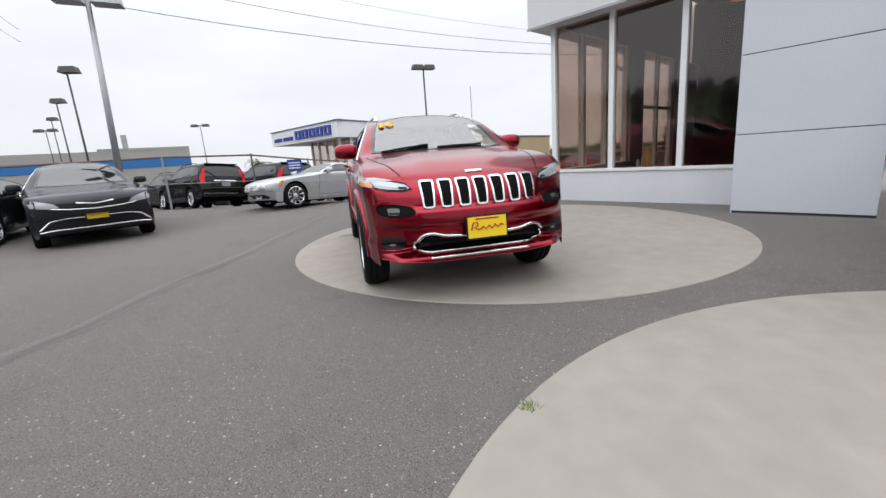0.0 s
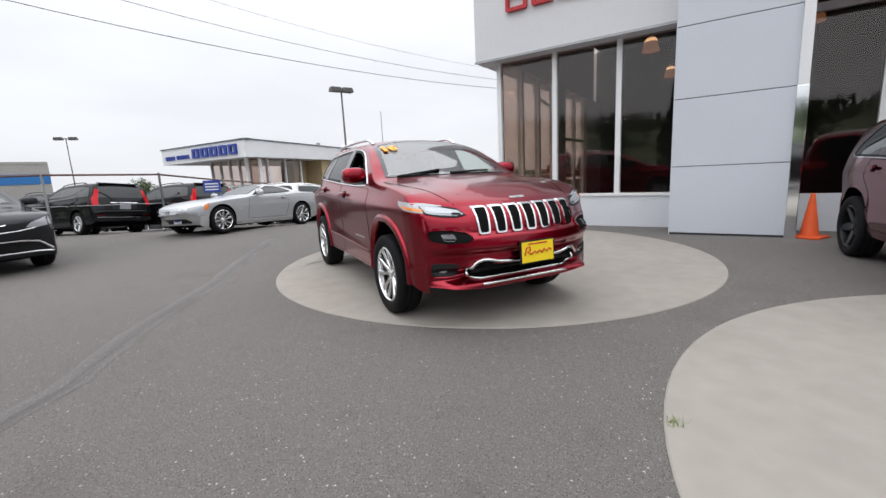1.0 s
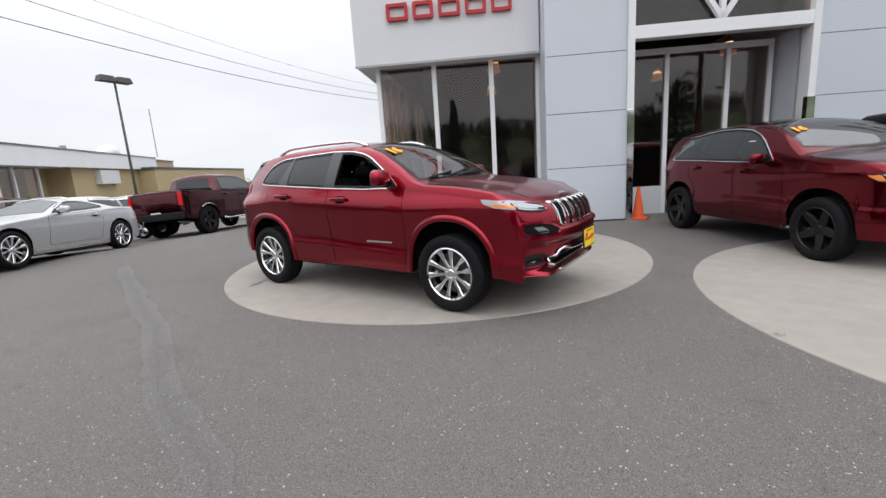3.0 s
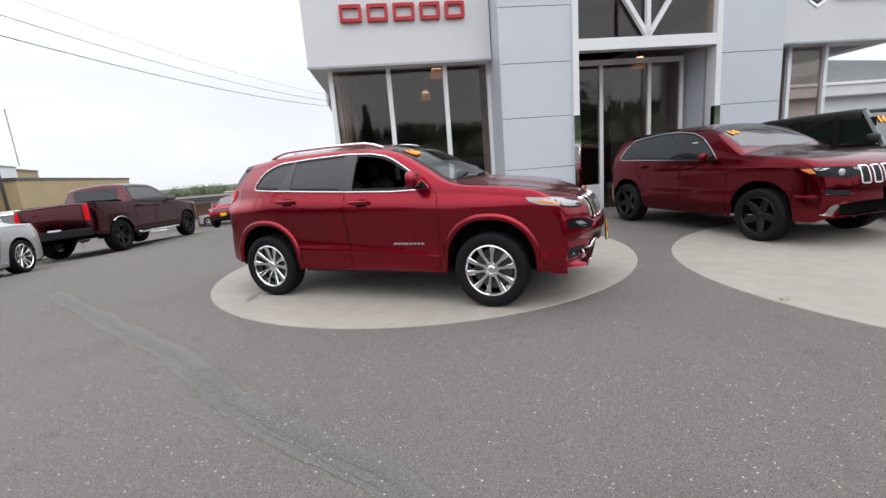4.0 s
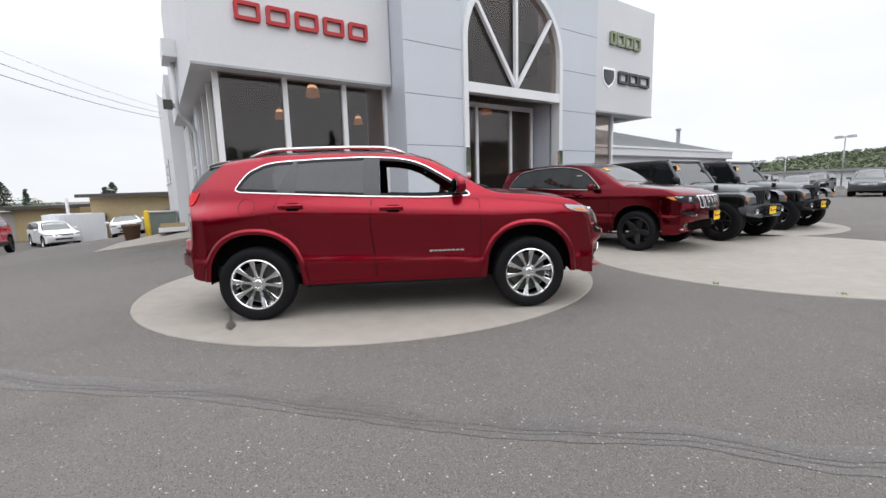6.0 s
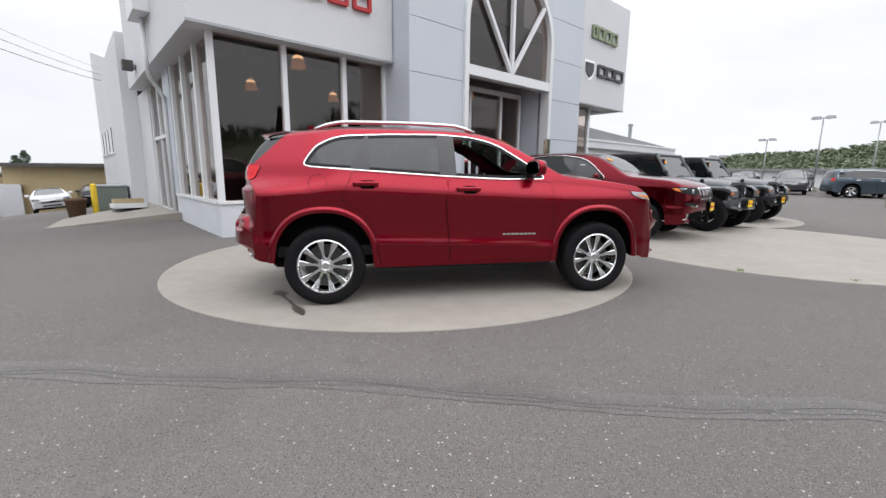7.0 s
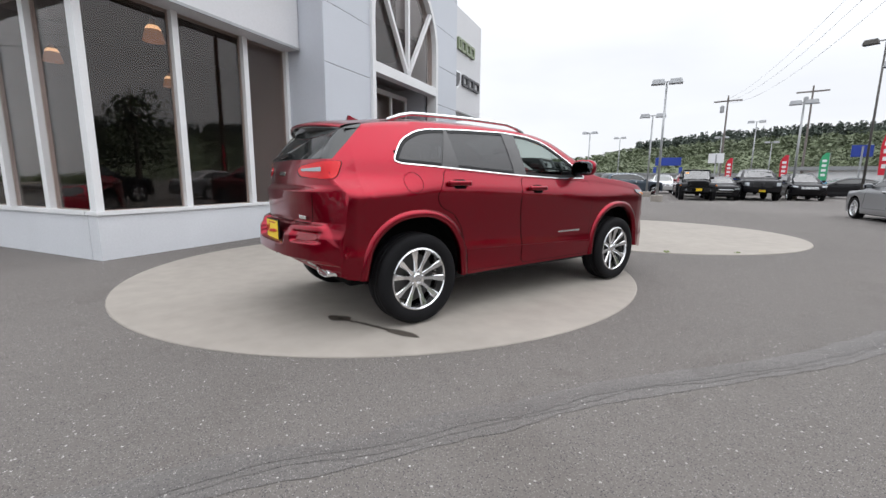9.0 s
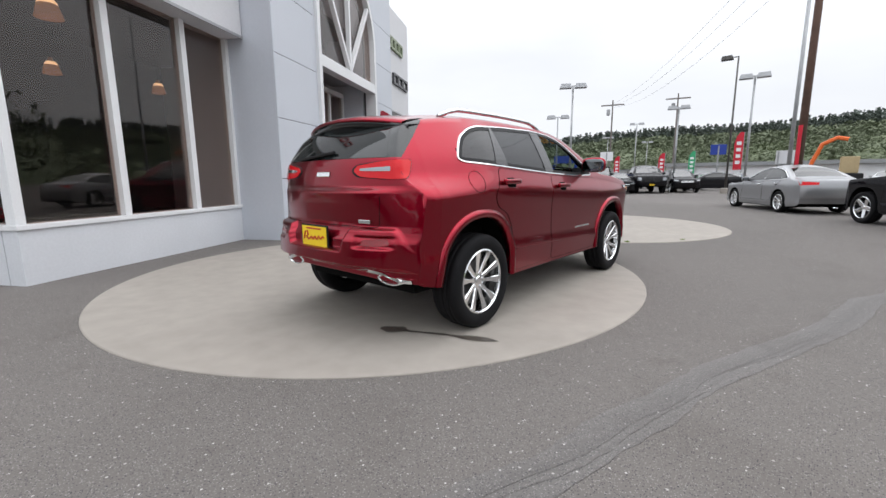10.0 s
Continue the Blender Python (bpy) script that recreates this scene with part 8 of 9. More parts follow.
def cable(a, b, sag, r=0.012):
    a, b = Vector(a), Vector(b)
    pts = [a.lerp(b, i / 30) - Vector((0, 0, sag * 4 * (i / 30) * (1 - i / 30))) for i in range(31)]
    tagged(mesh("overhead_cable", tube(pts, r, 5), WIRE), "thin dark overhead cable", "cable", "overhead cables")


cable((17.35, 11.95, 5.1), (-28.5, 8.3, 11.9), 2.6, 0.010)
cable((17.35, 11.95, 5.35), (-28.5, 10.3, 14.6), 3.0, 0.008)
cable((17.35, 11.95, 5.6), (-28.5, 13.0, 17.5), 3.25, 0.005)
cable((-2.05, -16.2, 9.6), (18.8, -54.2, 10.4), 1.2, 0.007)
cable((-2.05, -16.2, 8.6), (18.8, -54.2, 10.2), 1.4, 0.007)
cable((-2.05, -16.2, 10.4), (18.8, -54.2, 10.6), 1.0, 0.007)
cable((-2.05, -16.2, 10.4), (-20, 30, 11), 1.6, 0.01)
cable((-2.05, -16.2, 9.6), (-20, 30, 10.2), 1.6, 0.01)


# ---- things by the side door ----
def planter(x, y):
    z = ground_z(x, y)
    t = root("planter", "large brown round planter pot with a dark rim", "pot", pose(x, y, z) @ Matrix.Diagonal((0.58, 0.58, 0.74, 1)))
    part("pot", lathe([(0.001, 0), (0.33, 0), (0.36, 0.05), (0.46, 0.72), (0.50, 0.74), (0.50, 0.84), (0.45, 0.85), (0.42, 0.78), (0.001, 0.76)], 28), POT, t, smooth=True)
    part("soil", lathe([(0.001, 0.775), (0.43, 0.77)], 20), BARK, t)


def bollard(x, y):
    t = root("bollard", "yellow painted steel bollard", "bollard", pose(x, y, ground_z(x, y)))
    part("post", lathe([(0.085, 0), (0.085, 0.98), (0.07, 1.03), (0.04, 1.055), (0.001, 1.06)], 18), BOLLARD, t, smooth=True)


def cooling_unit(m):
    t = root("cooling_unit", "grey-green louvred cooling unit standing on the ramp", "cooling unit", m)
    part("case", boxm(-0.75, 0.75, -0.45, 0.45, 0, 1.0, 0.03), mat("unit_green", (0.17, 0.20, 0.18), 0.6, scale=3, vary=0.1), t)
    for i in range(14):
        part("slat", boxm(-0.68, 0.68, -0.475, -0.45, 0.10 + i * 0.06, 0.135 + i * 0.06), GALV, t)
    part("top_cover", boxm(-0.78, 0.78, -0.48, 0.48, 1.0, 1.05, 0.01), GALV, t)


planter(10.6, 9.75)
bollard(10.95, 9.4)
cooling_unit(B @ pose(-0.98, 10.6, -0.32, 0, 0, 90))
pl = root("pallet_stack", "white boards and a tan pallet lying on the ramp", "boards", B @ pose(-0.75, 7.5, 0.11, 0, 3, 90))
part("board", boxm(-0.8, 0.8, -0.4, 0.4, 0, 0.14, 0.01), WHITE, pl)
part("pallet", boxm(-0.6, 0.6, -0.35, 0.35, 0.142, 0.28, 0.01), TANWALL, pl)


# ---- distant buildings ----
def along(p, q, z0, z1, t0=0.0, t1=1.0, thick=0.3, out=0.0):
    """A wall piece on the line from p to q, between two fractions of it."""
    p, q = Vector((*p, 0)), Vector((*q, 0))
    d = q - p
    n = Vector((d.y, -d.x, 0)).normalized()
    a, c = p + d * t0 + n * out, p + d * t1 + n * out
    b = bmesh.new()
    lo = [b.verts.new(v) for v in (a, c, c - n * thick, a - n * thick)]
    hi = [b.verts.new(v.co) for v in lo]
    for v in lo:
        v.co.z = z0
    for v in hi:
        v.co.z = z1
    b.faces.new(lo[::-1])
    b.faces.new(hi)
    for i in range(4):
        b.faces.new((lo[i], lo[(i + 1) % 4], hi[(i + 1) % 4], hi[i]))
    bmesh.ops.recalc_face_normals(b, faces=b.faces)
    return b


def white_dealership():
    """The white dealership across the lot: deep fascia with blue shapes, glass below, tan wall behind."""
    c, e, l = (-0.75, 25.0), (14.6, 43.0), (-6.2, 34.2)
    k = (e[0] + l[0] - c[0], e[1] + l[1] - c[1])
    t = root("dealership_building", "low white car dealership with blue roof edge and sign", "building")
    b = bmesh.new()
    lo = [b.verts.new((*p, 2.9)) for p in (c, e, k, l)]
    hi = [b.verts.new((*p, 3.98)) for p in (c, e, k, l)]
    b.faces.new(lo)
    b.faces.new(hi)
    for i in range(4):
        b.faces.new((lo[i], lo[(i + 1) % 4], hi[(i + 1) % 4], hi[i]))
    bmesh.ops.recalc_face_normals(b, faces=b.faces)
    part("fascia", b, WHITE, t)
    part("roof_edge", along(l, c, 3.98, 4.06, -0.01, 1.01, 0.4, 0.06), BLUEGREY, t)
    part("roof_edge", along(c, e, 3.98, 4.06, 0, 1.0, 0.4, 0.06), BLUEGREY, t)
    for i in range(5):
        a = 0.42 + i * 0.105
        for u, w, z0, z1 in ((0, 0.024, 3.14, 3.78), (0.056, 0.024, 3.14, 3.78), (0.024, 0.032, 3.14, 3.28), (0.024, 0.032, 3.64, 3.78)):
            part("sign_block", along(l, c, z0, z1, a + u, a + u + w, 0.12, 0.12), SIGNBLUE, t)
    for i in range(9):
        a = 0.06 + i * 0.034 + (0.02 if i > 3 else 0)
        part("sign_block", along(l, c, 3.18, 3.46, a, a + 0.016, 0.1, 0.1), SIGNBLUE, t)
    part("glazing", along(l, c, -2.4, 2.9, 0.35, 0.90, 0.05, -1.6), WINDOW, t)
    part("glazing", along(c, e, -2.4, 2.9, 0.06, 0.34, 0.05, -1.2), WINDOW, t)
    for i in range(6):
        part("mullion", along(l, c, -2.4, 2.9, 0.35 + i * 0.11, 0.358 + i * 0.11, 0.2, -1.5), WHITE, t)
    for i in range(4):
        part("mullion", along(c, e, -2.4, 2.9, 0.06 + i * 0.09, 0.066 + i * 0.09, 0.2, -1.1), WHITE, t)
    part("transom", along(l, c, 1.0, 1.1, 0.35, 0.90, 0.2, -1.5), WHITE, t)
    part("transom", along(c, e, 1.0, 1.1, 0.06, 0.34, 0.2, -1.1), WHITE, t)
    part("wall", along(c, e, -2.4, 2.9, 0.42, 1.25, 4.0, -0.4), TANWALL, t)
    part("inner_wall", along(c, e, -2.4, 2.9, 0.34, 0.42, 0.3, -1.9), TANWALL, t)
    part("upper_wall", along(c, e, 2.9, 3.85, 1.002, 1.25, 4.0, -0.4), TANWALL, t)
    part("upper_edge", along(c, e, 3.85, 3.95, 1.002, 1.25, 4.2, -0.3), BLUEGREY, t)
    part("wall_box", along(c, e, 1.75, 2.75, 0.54, 0.66, 0.5, 0.02), PANEL_LIGHT, t)
    part("vent", boxm(5.2, 5.5, 33.1, 33.4, 4.0, 4.35), GALV, t)
    part("roof_dish", lathe([(0.001, 0.75), (0.45, 0.62), (0.72, 0.35), (0.8, 0.0), (0.78, -0.05)], 20), WHITE, t, smooth=True, m=pose(9.3, 38.0, 4.12))
    part("flagpole", tube([(13.3, 39.3, 3.9), (13.3, 39.3, 8.0)], 0.04, 6), GALV, t)


white_dealership()
nb = root("notice_board", "small blue notice board on the fence", "sign", pose(-2.5, 10.7, -0.28, 0, 0, -12) @ Matrix.Diagonal((0.9, 0.9, 1, 1)))
part("board", boxm(-0.28, 0.28, -0.02, 0.02, 1.30, 1.68), SIGNBLUE, nb)
part("post", boxm(-0.03, 0.03, 0.02, 0.08, -0.4, 1.66), GALV, nb)
for i in range(3):
    part("sign_line", boxm(-0.22, 0.22, -0.026, -0.02, 1.37 + i * 0.09, 1.41 + i * 0.09), WHITE, nb)


RUSTRAIL = mat("rusty_rail", (0.16, 0.10, 0.085), 0.7, 0.3, scale=6, vary=0.3)


def rail_fence(pts, h, name="fence"):
    t = root(name, "thin galvanised rail fence round the lot", "fence")
    for (x0, y0), (x1, y1) in zip(pts, pts[1:]):
        n = max(2, int(math.hypot(x1 - x0, y1 - y0) / 2.6))
        q = [(x0 + (x1 - x0) * i / n, y0 + (y1 - y0) * i / n) for i in range(n + 1)]
        part("rail", tube([(x, y, ground_z(x, y) + h) for x, y in q], 0.03, 6), RUSTRAIL, t)
        part("rail", tube([(x, y, ground_z(x, y) + h * 0.5) for x, y in q], 0.008, 5), GALV, t)
        for x, y in q:
            part("post", tube([(x, y, ground_z(x, y)), (x, y, ground_z(x, y) + h + 0.05)], 0.035, 6), GALV, t)


rail_fence([(-12, 10.2), (-3.9, 10.8), (3.0, 19.5), (10, 27)], 1.75)

t = root("warehouse", "long low warehouse with a blue band", "building")
part("wall", along((-48, 38), (-18, 52.2), -2.4, 2.2, thick=14), GREYWALL, t)
part("band", along((-48, 38), (-18, 52.2), 2.2, 3.2, thick=14, out=0.05), BLUEBAND, t)
part("parapet", along((-48, 38), (-18, 52.2), 3.2, 4.15, thick=14), GREYWALL, t)
part("parapet", along((-48, 38), (-18, 52.2), 4.15, 4.4, 0.74, 1.0, thick=14, out=0.04), GREYWALL, t)
part("vent", tube([(-24.5, 52, 4), (-24.5, 52, 6)], 0.3, 8), GALV, t)

t = root("shop_building", "long tan building with a blue roof edge", "building")
part("wall", along((12.9, 39.4), (30.4, 55.0), -2.2, 2.85, thick=10), TANWALL, t)
part("roof_edge", along((12.8, 39.3), (30.5, 55.1), 2.85, 3.05, thick=10.2, out=0.06), SIGNDARK, t)

t = root("low_building", "low grey building with a brown roof edge", "building")
part("wall", along((14.6, 32.0), (20.3, 25.0), -2.2, 0.28, thick=6), GREYWALL, t)
part("roof", along((14.3, 32.4), (20.5, 24.8), 0.28, 0.50, thick=7, out=0.45), POLEDARK, t)
for i in range(5):
    part("garage_door", along((14.6, 32.0), (20.3, 25.0), -1.8, 0.0, 0.08 + i * 0.18, 0.20 + i * 0.18, thick=0.06, out=0.04), (PANEL_LIGHT, WHITE, GREYWALL, POT, PANEL_LIGHT)[i], t)
t = root("low_building", "pale block building behind the parked cars", "building")
part("wall", along((26.0, 33.5), (29.6, 30.3), -2.2, 0.45, thick=6), GREYWALL, t)
part("roof_edge", along((25.9, 33.6), (29.7, 30.2), 0.45, 0.55, thick=6, out=0.1), CONCRETE, t)
t = root("shop_building", "yellow-tan workshop with a flat brown roof", "building")
part("wall", along((29.6, 30.5), (29.8, 25.6), -2.2, 0.72, thick=9), TANWALL, t)
part("roof", along((29.4, 31.0), (29.6, 25.6), 0.72, 0.95, thick=10, out=0.6), POLEDARK, t)
t = root("shop_building", "taller yellow-tan workshop with a flat brown roof", "building")
part("wall", along((28.7, 24.0), (27.6, 10.6), -2.2, 1.44, thick=12), TANWALL, t)
part("roof", along((28.75, 24.5), (27.55, 10.0), 1.44, 1.68, thick=13, out=0.7), POLEDARK, t)
part("window", along((28.7, 25.4), (27.6, 12.0), -0.3, 0.05, 0.16, 0.19, thick=0.1, out=0.03), CARGLASS, t)
part("post", along((28.7, 25.4), (27.6, 12.0), -2.0, 1.44, 0.01, 0.02, thick=0.15, out=0.6), WHITE, t)
t = root("container", "pale grey corrugated storage container", "container", )
part("case", along((26.4, 25.7), (28.0, 22.6), -1.9, 0.28, thick=2.4), PANEL_LIGHT, t)
for i in range(14):
    part("rib", along((26.4, 25.7), (28.0, 22.6), -1.75, 0.2, 0.02 + i * 0.07, 0.055 + i * 0.07, thick=0.05, out=0.04), PANEL_LIGHT, t)
t = root("lattice_tower", "thin distant lattice mast", "mast", pose(30, 34, -1.8))
for x, y in ((-0.25, 0), (0.25, 0), (0, 0.3)):
    part("leg", tube([(x, y, 0), (x * 0.2, y * 0.2, 4.4)], 0.03, 5), GALV, t)
for i in range(7):
    z = 0.5 + i * 0.55
    part("brace", tube([(-0.25 + i * 0.028, 0, z), (0.25 - i * 0.028, 0, z + 0.35)], 0.02, 4), GALV, t)

t = root("shed", "long grey metal-clad shed with a low roof", "building", B @ pose(15.2, 7.0, 0))
part("wall", boxm(0, 22.9, 0.004, 12, 0, 2.98), PANEL_LIGHT, t)
for i in range(8):
    part("wall_panel", boxm(0.4 + i * 2.6, 2.8 + i * 2.6, -0.06, 0, 0.3, 2.3), PANEL_LIGHT, t)
part("eave", boxm(-0.5, 23.2, -0.3, 0.0, 2.98, 3.56), PANEL_LIGHT, t)
part("gutter", boxm(-0.5, 23.25, -0.36, -0.3, 3.46, 3.58, 0.01), WHITE, t)
part("gutter", boxm(-0.5, 23.22, -0.33, -0.3, 2.98, 3.03), GALV, t)
rf = prism([(-0.4, 2.99), (23.1, 2.99), (23.1, 3.60), (7.1, 4.46), (-0.4, 4.84)], 12.6)
rf.transform(Matrix.Translation((0, 0.004, 0)))
part("roof", rf, ROOFGREY, t)
part("vent_pipe", tube([(16.2, 0.5, 3.6), (16.2, 0.5, 5.0)], 0.13, 10), GALV, t)
part("vent_cap", lathe([(0.20, 0), (0.20, 0.12), (0.001, 0.2)], 12), GALV, t, m=pose(16.2, 0.5, 5.0))

t = root("road_building", "long white low building beyond the far row", "building")
part("wall", along((-12, -70), (14, -66), 0, 2.4, thick=8), WHITE, t)
part("roof", along((-13, -70), (15, -66), 2.4, 2.8, thick=9, out=0.4), ROOFGREY, t)
t = root("road_building", "pale flat building beyond the far row", "building")
part("wall", along((22, -70), (62, -40), 0, 1.9, thick=8), WHITE, t)
part("roof", along((21, -70.5), (63, -39.5), 1.9, 2.15, thick=9, out=0.4), ROOFGREY, t)
for i in range(9):
    part("window", along((22, -70), (62, -40), 0.5, 1.4, 0.06 + i * 0.1, 0.12 + i * 0.1, thick=0.1, out=0.03), (CARGLASS, SIGNBLUE, CARGLASS)[i % 3], t)
t = root("pylon_sign", "blue dealership pylon sign on legs", "sign", pose(27, -58, 0, 0, 0, 30))
part("panel", boxm(-1.6, 1.6, -0.2, 0.2, 3.2, 4.3, 0.05), SIGNBLUE, t)
for x in (-1.6, 1.6):
    part("leg", boxm(x - 0.2, x + 0.2, -0.15, 0.15, 0, 3.0), SIGNBLUE, t)
part("sign_line", boxm(-1.6, 1.6, -0.22, -0.2, 3.5, 3.8), WHITE, t)


# ---- trees and the wooded hill ----
def leaf_clump(b, c, r, n, rng, flat=1.0, size=0.3):
    for i in range(n):
        d = Vector((rng.gauss(0, 1), rng.gauss(0, 1), rng.gauss(0, 1) * flat)).normalized() * r * rng.uniform(0.35, 1.0) ** 0.5
        p = Vector(c) + d
        u = Vector((rng.uniform(-1, 1), rng.uniform(-1, 1), rng.uniform(-1, 1))).normalized()
        v = u.orthogonal().normalized()
        s = size * rng.uniform(0.5, 1.2)
        b.faces.new([b.verts.new(p + q) for q in (u * s, v * s * 0.6, -u * s, -v * s * 0.6)])


def tree(x, y, h, z0, kind, seed):
    """kind 0 spreads, 1 is a conifer, 2 a narrow column."""
    rng = random.Random(seed)
    t = root("tree", ("green leafy tree in the distance", "dark conifer in the distance", "narrow columnar evergreen tree in the distance")[kind], "tree", pose(x, y, z0))
    part("trunk", tube([(0, 0, 0), (0.1, 0, h * 0.5), (0, 0.1, h * 0.95)], 0.2, 7, radii=[0.03 * h, 0.018 * h, 0.004 * h]), BARK, t)
    b = bmesh.new()
    if kind:
        for i in range(22):
            k = i / 21
            w = h * 0.17 * (1.02 - k) + 0.1 if kind == 1 else h * 0.15 * math.sin(math.pi * (0.18 + 0.78 * k)) ** 0.7
            o = w * 0.4
            leaf_clump(b, (rng.uniform(-o, o), rng.uniform(-o, o), h * (0.08 + 0.88 * k)), w, 56, rng, 0.6, h * 0.03)
    else:
        for i in range(20):
            a, rr = rng.uniform(0, 6.28), rng.uniform(0, 0.30) * h
            leaf_clump(b, (rr * math.cos(a), rr * math.sin(a), h * rng.uniform(0.25, 0.84)), h * rng.uniform(0.12, 0.22), 64, rng, 0.8, h * 0.03)
    part("crown", b, LEAFDARK if kind else LEAF, t)


for az, r, el, k in ((43.6, 60, 1.65, 2), (42.7, 61, 1.85, 2), (41.2, 60, 1.2, 1), (40.5, 62, 0.5, 0), (34.6, 58, 1.7, 2), (35.2, 59, 1.3, 2), (38.8, 60, 0.0, 0), (45.3, 62, 0.3, 1)):
    x, y = -4.95 + r * math.cos(radians(az)), -1.3 + r * math.sin(radians(az))
    tree(x, y, (1.32 + r * math.tan(radians(el)) + 1.8), -1.8, k, int(az * 10))
rng_row = random.Random(3)
for i in range(17):
    az, r = 45.4 + 0.75 * i + rng_row.uniform(-0.2, 0.2), rng_row.uniform(58, 70)
    el = rng_row.uniform(-0.15, 0.40)
    tree(-4.95 + r * math.cos(radians(az)), -1.3 + r * math.sin(radians(az)), 1.32 + r * math.tan(radians(el)) + 2.0, -2.0, 0, 400 + i)
tree(-7.6, 34.5, 3.1, -1.0, 0, 48)

# trees across the road, which the showroom glass mirrors
rng_t = random.Random(11)
for i in range(15):
    a = radians(140 + 7.5 * i + rng_t.uniform(-3, 3))
    r = rng_t.uniform(38, 50)
    tree(r * math.cos(a), r * math.sin(a), rng_t.uniform(6, 11), 0, int(i % 3 == 0), 70 + i)


def ridge(a):
    """How many degrees the wooded ridge stands above the eye, by bearing."""
    return curve([(-260, 4.5), (-230, 6.5), (-200, 5.5), (-170, 7.0), (-140, 6.0), (-115, 6.6), (-93, 6.2), (-84, 5.7), (-78, 5.8), (-70, 5.6), (-65, 5.2), (-58, 4.4), (-54, 3.6), (-47, 3.3), (-38, 2.4), (-25, 2.0)])(a)


def hill():
    """The long wooded ridge beyond the lots."""
    b = bmesh.new()
    rows = []
    for j in range(8):
        r, k = 150 + 16 * j, (0.0, 0.28, 0.42, 0.55, 0.68, 0.80, 0.86, 0.84)[j]
        row = []
        for i in range(97):
            a = -214 + 2.0 * i
            top = 262 * math.tan(radians(ridge(a)))
            row.append(b.verts.new((r * math.cos(radians(a)), r * math.sin(radians(a)), -0.5 + (top - 5) * k + 1.2 * noise.noise((a * 0.2, j * 0.7, 0)) * (j > 0))))
        rows.append(row)
    for p, q in zip(rows, rows[1:]):
        for i in range(len(p) - 1):
            b.faces.new((p[i], p[i + 1], q[i + 1], q[i]))
    # the hillside green is lightened too, as haze painted into the ground
    tagged(mesh("backdrop_hill", b, mat("hazy_hill_scrub", (0.122, 0.147, 0.084), 0.9, scale=0.12, vary=0.4, fine=0.9), smooth=True), "green scrubby hillside beyond the lots", "hill", kind="structure")
    rng = random.Random(5)
    slope = curve([(i / 7, k) for i, k in enumerate((0.0, 0.28, 0.42, 0.55, 0.68, 0.80, 0.86, 0.84))])
    for nm, mt, count, lab in (("woods_dark", DARK_HAZE, 4600, "dark conifer woods along the distant ridge"), ("woods_light", LEAF_HAZE, 5200, "broadleaf woods on the distant slope, coloured paler for haze"), ("scrub", SCRUB_HAZE, 6500, "low green scrub over the distant slope")):
        verts, faces = [], []
        for i in range(count):
            a = rng.uniform(-112, -22) if i % 5 else rng.uniform(-212, -112)
            dark, low = nm == "woods_dark", nm == "scrub"
            if dark and a > -60 and (i % 5 or a > -50):
                continue
            if dark:
                j = rng.uniform(0.68, 1.0) if a < -58 else rng.uniform(0.35, 1.0)
            elif low:
                j = rng.uniform(0.0, 0.75)
            else:
                j = rng.uniform(0.5, 0.75) if a < -62 and i % 3 else rng.uniform(0.55, 1.0) if a > -62 and i % 2 else rng.uniform(0.0, 1.0)
            r = 150 + 112 * j
            top = 262 * math.tan(radians(ridge(a)))
            z = -0.9 + (top - 5) * slope(j)
            h = (rng.uniform(4.5, 9.0) if dark else rng.uniform(0.7, 2.0) if low else rng.uniform(2.6, 6.5) if a > -62 else rng.uniform(2.2, 5.5)) * (0.55 + 0.45 * min(1, top / 26))
            px, py = r * math.cos(radians(a)), r * math.sin(radians(a))
            n = 8 if dark else 2 if low else 4
            for q in range(n):
                k = q / n
                w = h * (0.9 if low else 0.15 * (1.05 - k) if dark else 0.36 * math.sin(0.7 + k * 2.2))
                s = h * (0.26 if low else 0.075 if dark else 0.12)
                for e in range(6 if dark else 9):
                    b0 = rng.uniform(0, 6.283)
                    cx, cy, cz = px + w * math.cos(b0) * rng.uniform(0.4, 1), py + w * math.sin(b0) * rng.uniform(0.4, 1), z + h * (0.12 + 0.85 * k) + rng.uniform(-0.06, 0.06) * h
                    ux, uy, uz = rng.uniform(-s, s), rng.uniform(-s, s), rng.uniform(-s, s) * 0.7
                    vx, vy, vz = rng.uniform(-s, s), rng.uniform(-s, s), rng.uniform(-s, s) * 0.7
                    m = len(verts)
                    verts += [(cx + ux, cy + uy, cz + uz), (cx + vx, cy + vy, cz + vz), (cx - ux, cy - uy, cz - uz), (cx - vx, cy - vy, cz - vz)]
                    faces.append((m, m + 1, m + 2, m + 3))
        me = bpy.data.meshes.new(nm)
        me.from_pydata(verts, [], faces)
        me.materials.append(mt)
        tagged(new(nm, me), lab, "trees" if nm != "scrub" else "shrubs", kind="stuff")


hill()


# ---- rows of cars far across the lot ----
FAR_PAINTS = [BLACKPAINT, SILVER, WHITEPAINT, DARKGREY, MAROON, BLUEGREY, STEELGREY]


FAR_MADE = {}


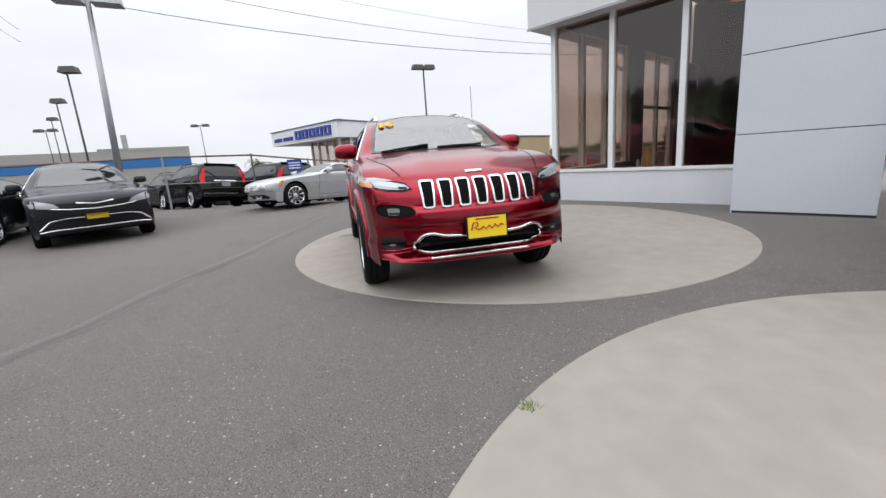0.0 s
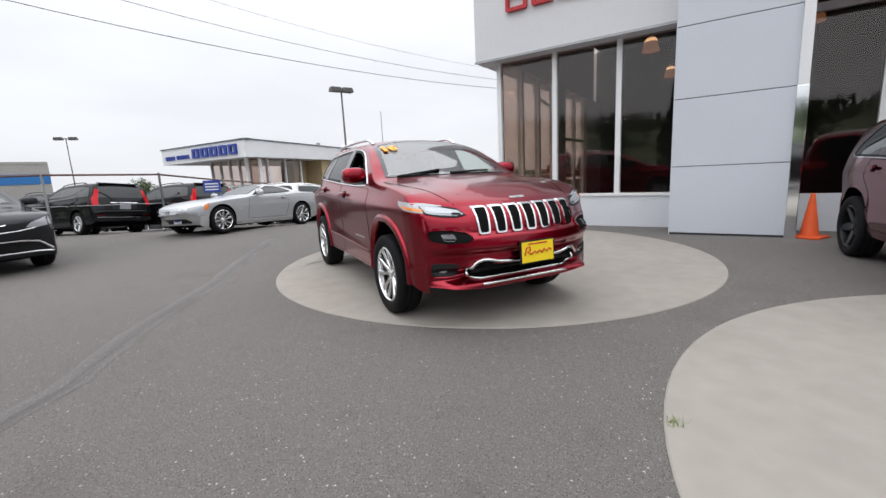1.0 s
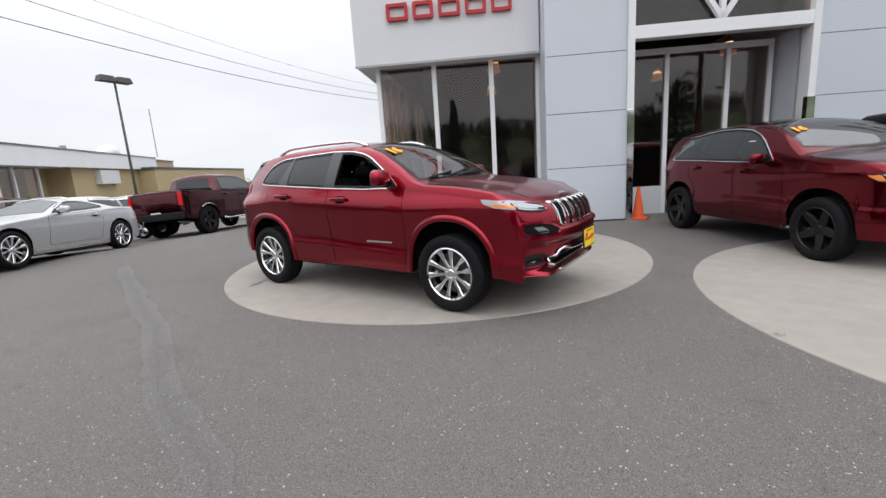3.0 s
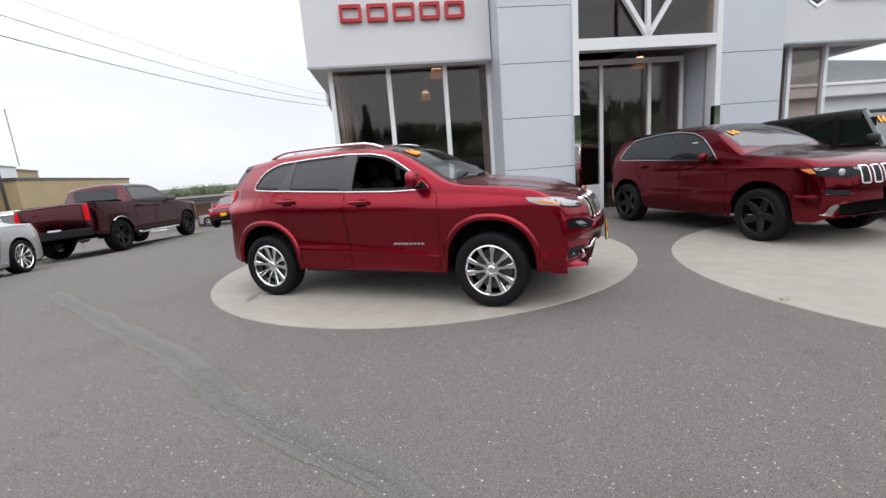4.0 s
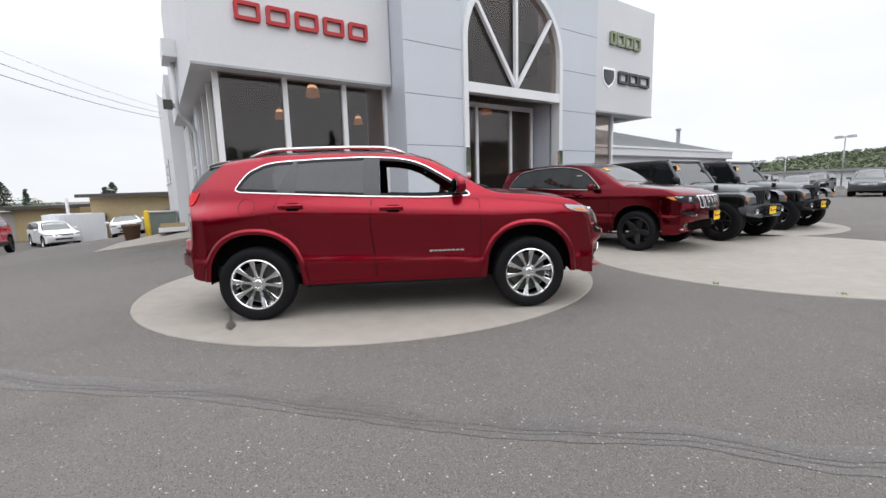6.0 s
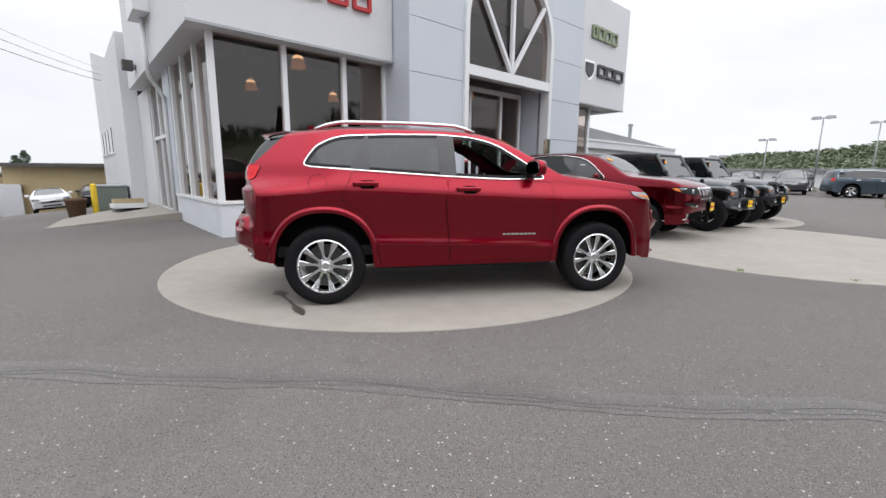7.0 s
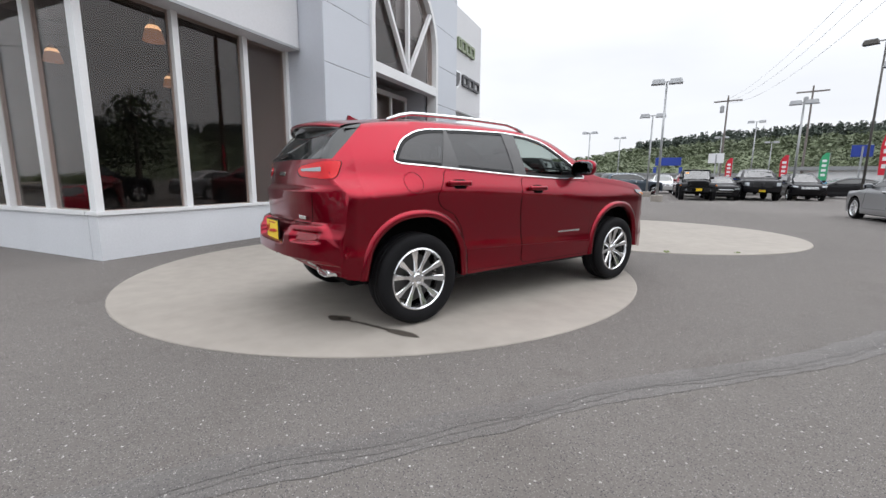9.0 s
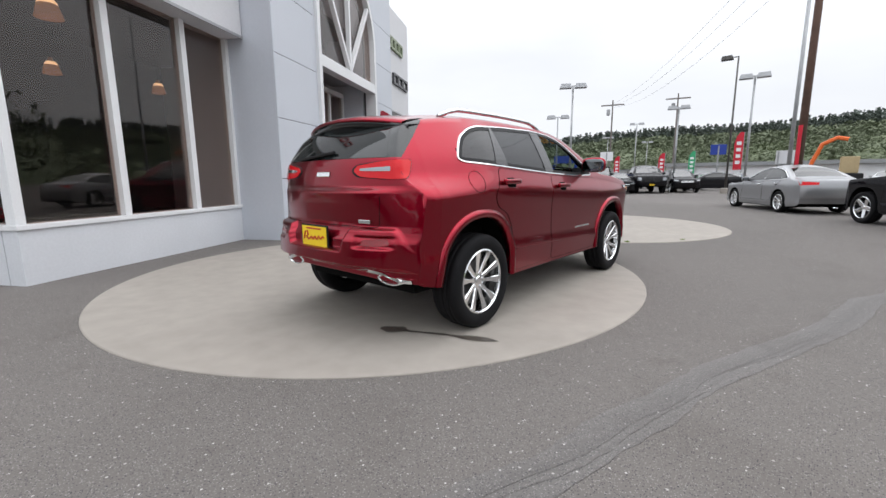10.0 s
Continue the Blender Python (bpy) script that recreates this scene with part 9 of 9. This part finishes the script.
def far_car(x, y, hx, hy, paint, tall):
    """A parked car of one of two bodies; the first of each paint is built, the rest are copies."""
    key = (paint.name, tall)
    if key in FAR_MADE:
        return copy_thing(FAR_MADE[key], heading(x, y, hx, hy))
    wheel = (0.35, 0.24, 0.23, ALLOY, "five", 0.02)
    if tall:
        t = any_suv("car", "distant parked SUV in the row across the lot", heading(x, y, hx, hy), paint, bar_grille(0.68, 0.86, 0.40), length=4.6, wb=2.7, height=1.68, hw=0.92, hood=1.06, wheel=wheel, rails=(-0.1, 1.4, 0.58), group="far parked cars", rear_plate=(0.75, WHITE))
    else:
        t = any_sedan("car", "distant parked sedan in the row across the lot", heading(x, y, hx, hy), paint, mesh_grille(0.50, 0.64, 0.46, CHROME), length=4.75, wb=2.75, height=1.46, hw=0.91, hood=0.96, wheel=wheel, group="far parked cars", rear_plate=(0.72, WHITE))
    FAR_MADE[key] = t
    return t


rng_c = random.Random(21)
for i in range(11):
    far_car(17.5 + 2.9 * i, -31.5 + 2.2 * i, -0.6 + rng_c.uniform(-0.1, 0.1), 0.8, FAR_PAINTS[rng_c.randrange(7)], rng_c.random() < 0.5)
for i in range(13):
    far_car(22.0 + 2.9 * i, -37.5 + 2.2 * i, -0.6 + rng_c.uniform(-0.1, 0.1), 0.8, FAR_PAINTS[rng_c.randrange(7)], rng_c.random() < 0.6)
for i in range(8):
    far_car(12.0 - 2.7 * i, -46.5 - 0.4 * i, 0.1, 1.0, FAR_PAINTS[rng_c.randrange(7)], rng_c.random() < 0.5)
for i in range(4):
    far_car(-13.0 + 2.8 * i, 27.0 + 0.5 * i, 0.2, 1.0, (BLACKPAINT, DARKGREY, STEELGREY, BLACKPAINT)[i], rng_c.random() < 0.6)
far_car(-9.2, 6.2, 0.3, -0.95, DARKGREY, False)
far_car(1.2, 22.0, -0.4, 0.9, WHITEPAINT, True)
far_car(25.3, 19.3, -0.84, -0.54, WHITEPAINT, False)
far_car(26.2, 17.2, -0.84, -0.54, DARKGREY, False)
# the dense rows behind the off-roader and the pickup
for x, y, hx, hy, p, tall in ((8.3, -27.5, -0.48, 0.88, BLACKPAINT, False), (11.6, -30.6, -0.5, 0.86, MAROON, True), (5.2, -31.6, -0.45, 0.89, BLACKPAINT, True), (10.2, -34.0, -0.5, 0.86, DARKGREY, False),
                              (16.4, -36.2, -0.5, 0.86, WHITEPAINT, True), (13.6, -38.0, -0.5, 0.86, SILVER, False), (10.8, -39.8, -0.5, 0.86, BLACKPAINT, True), (20.0, -33.8, -0.5, 0.86, MAROON, False)):
    far_car(x, y, hx, hy, p, tall)
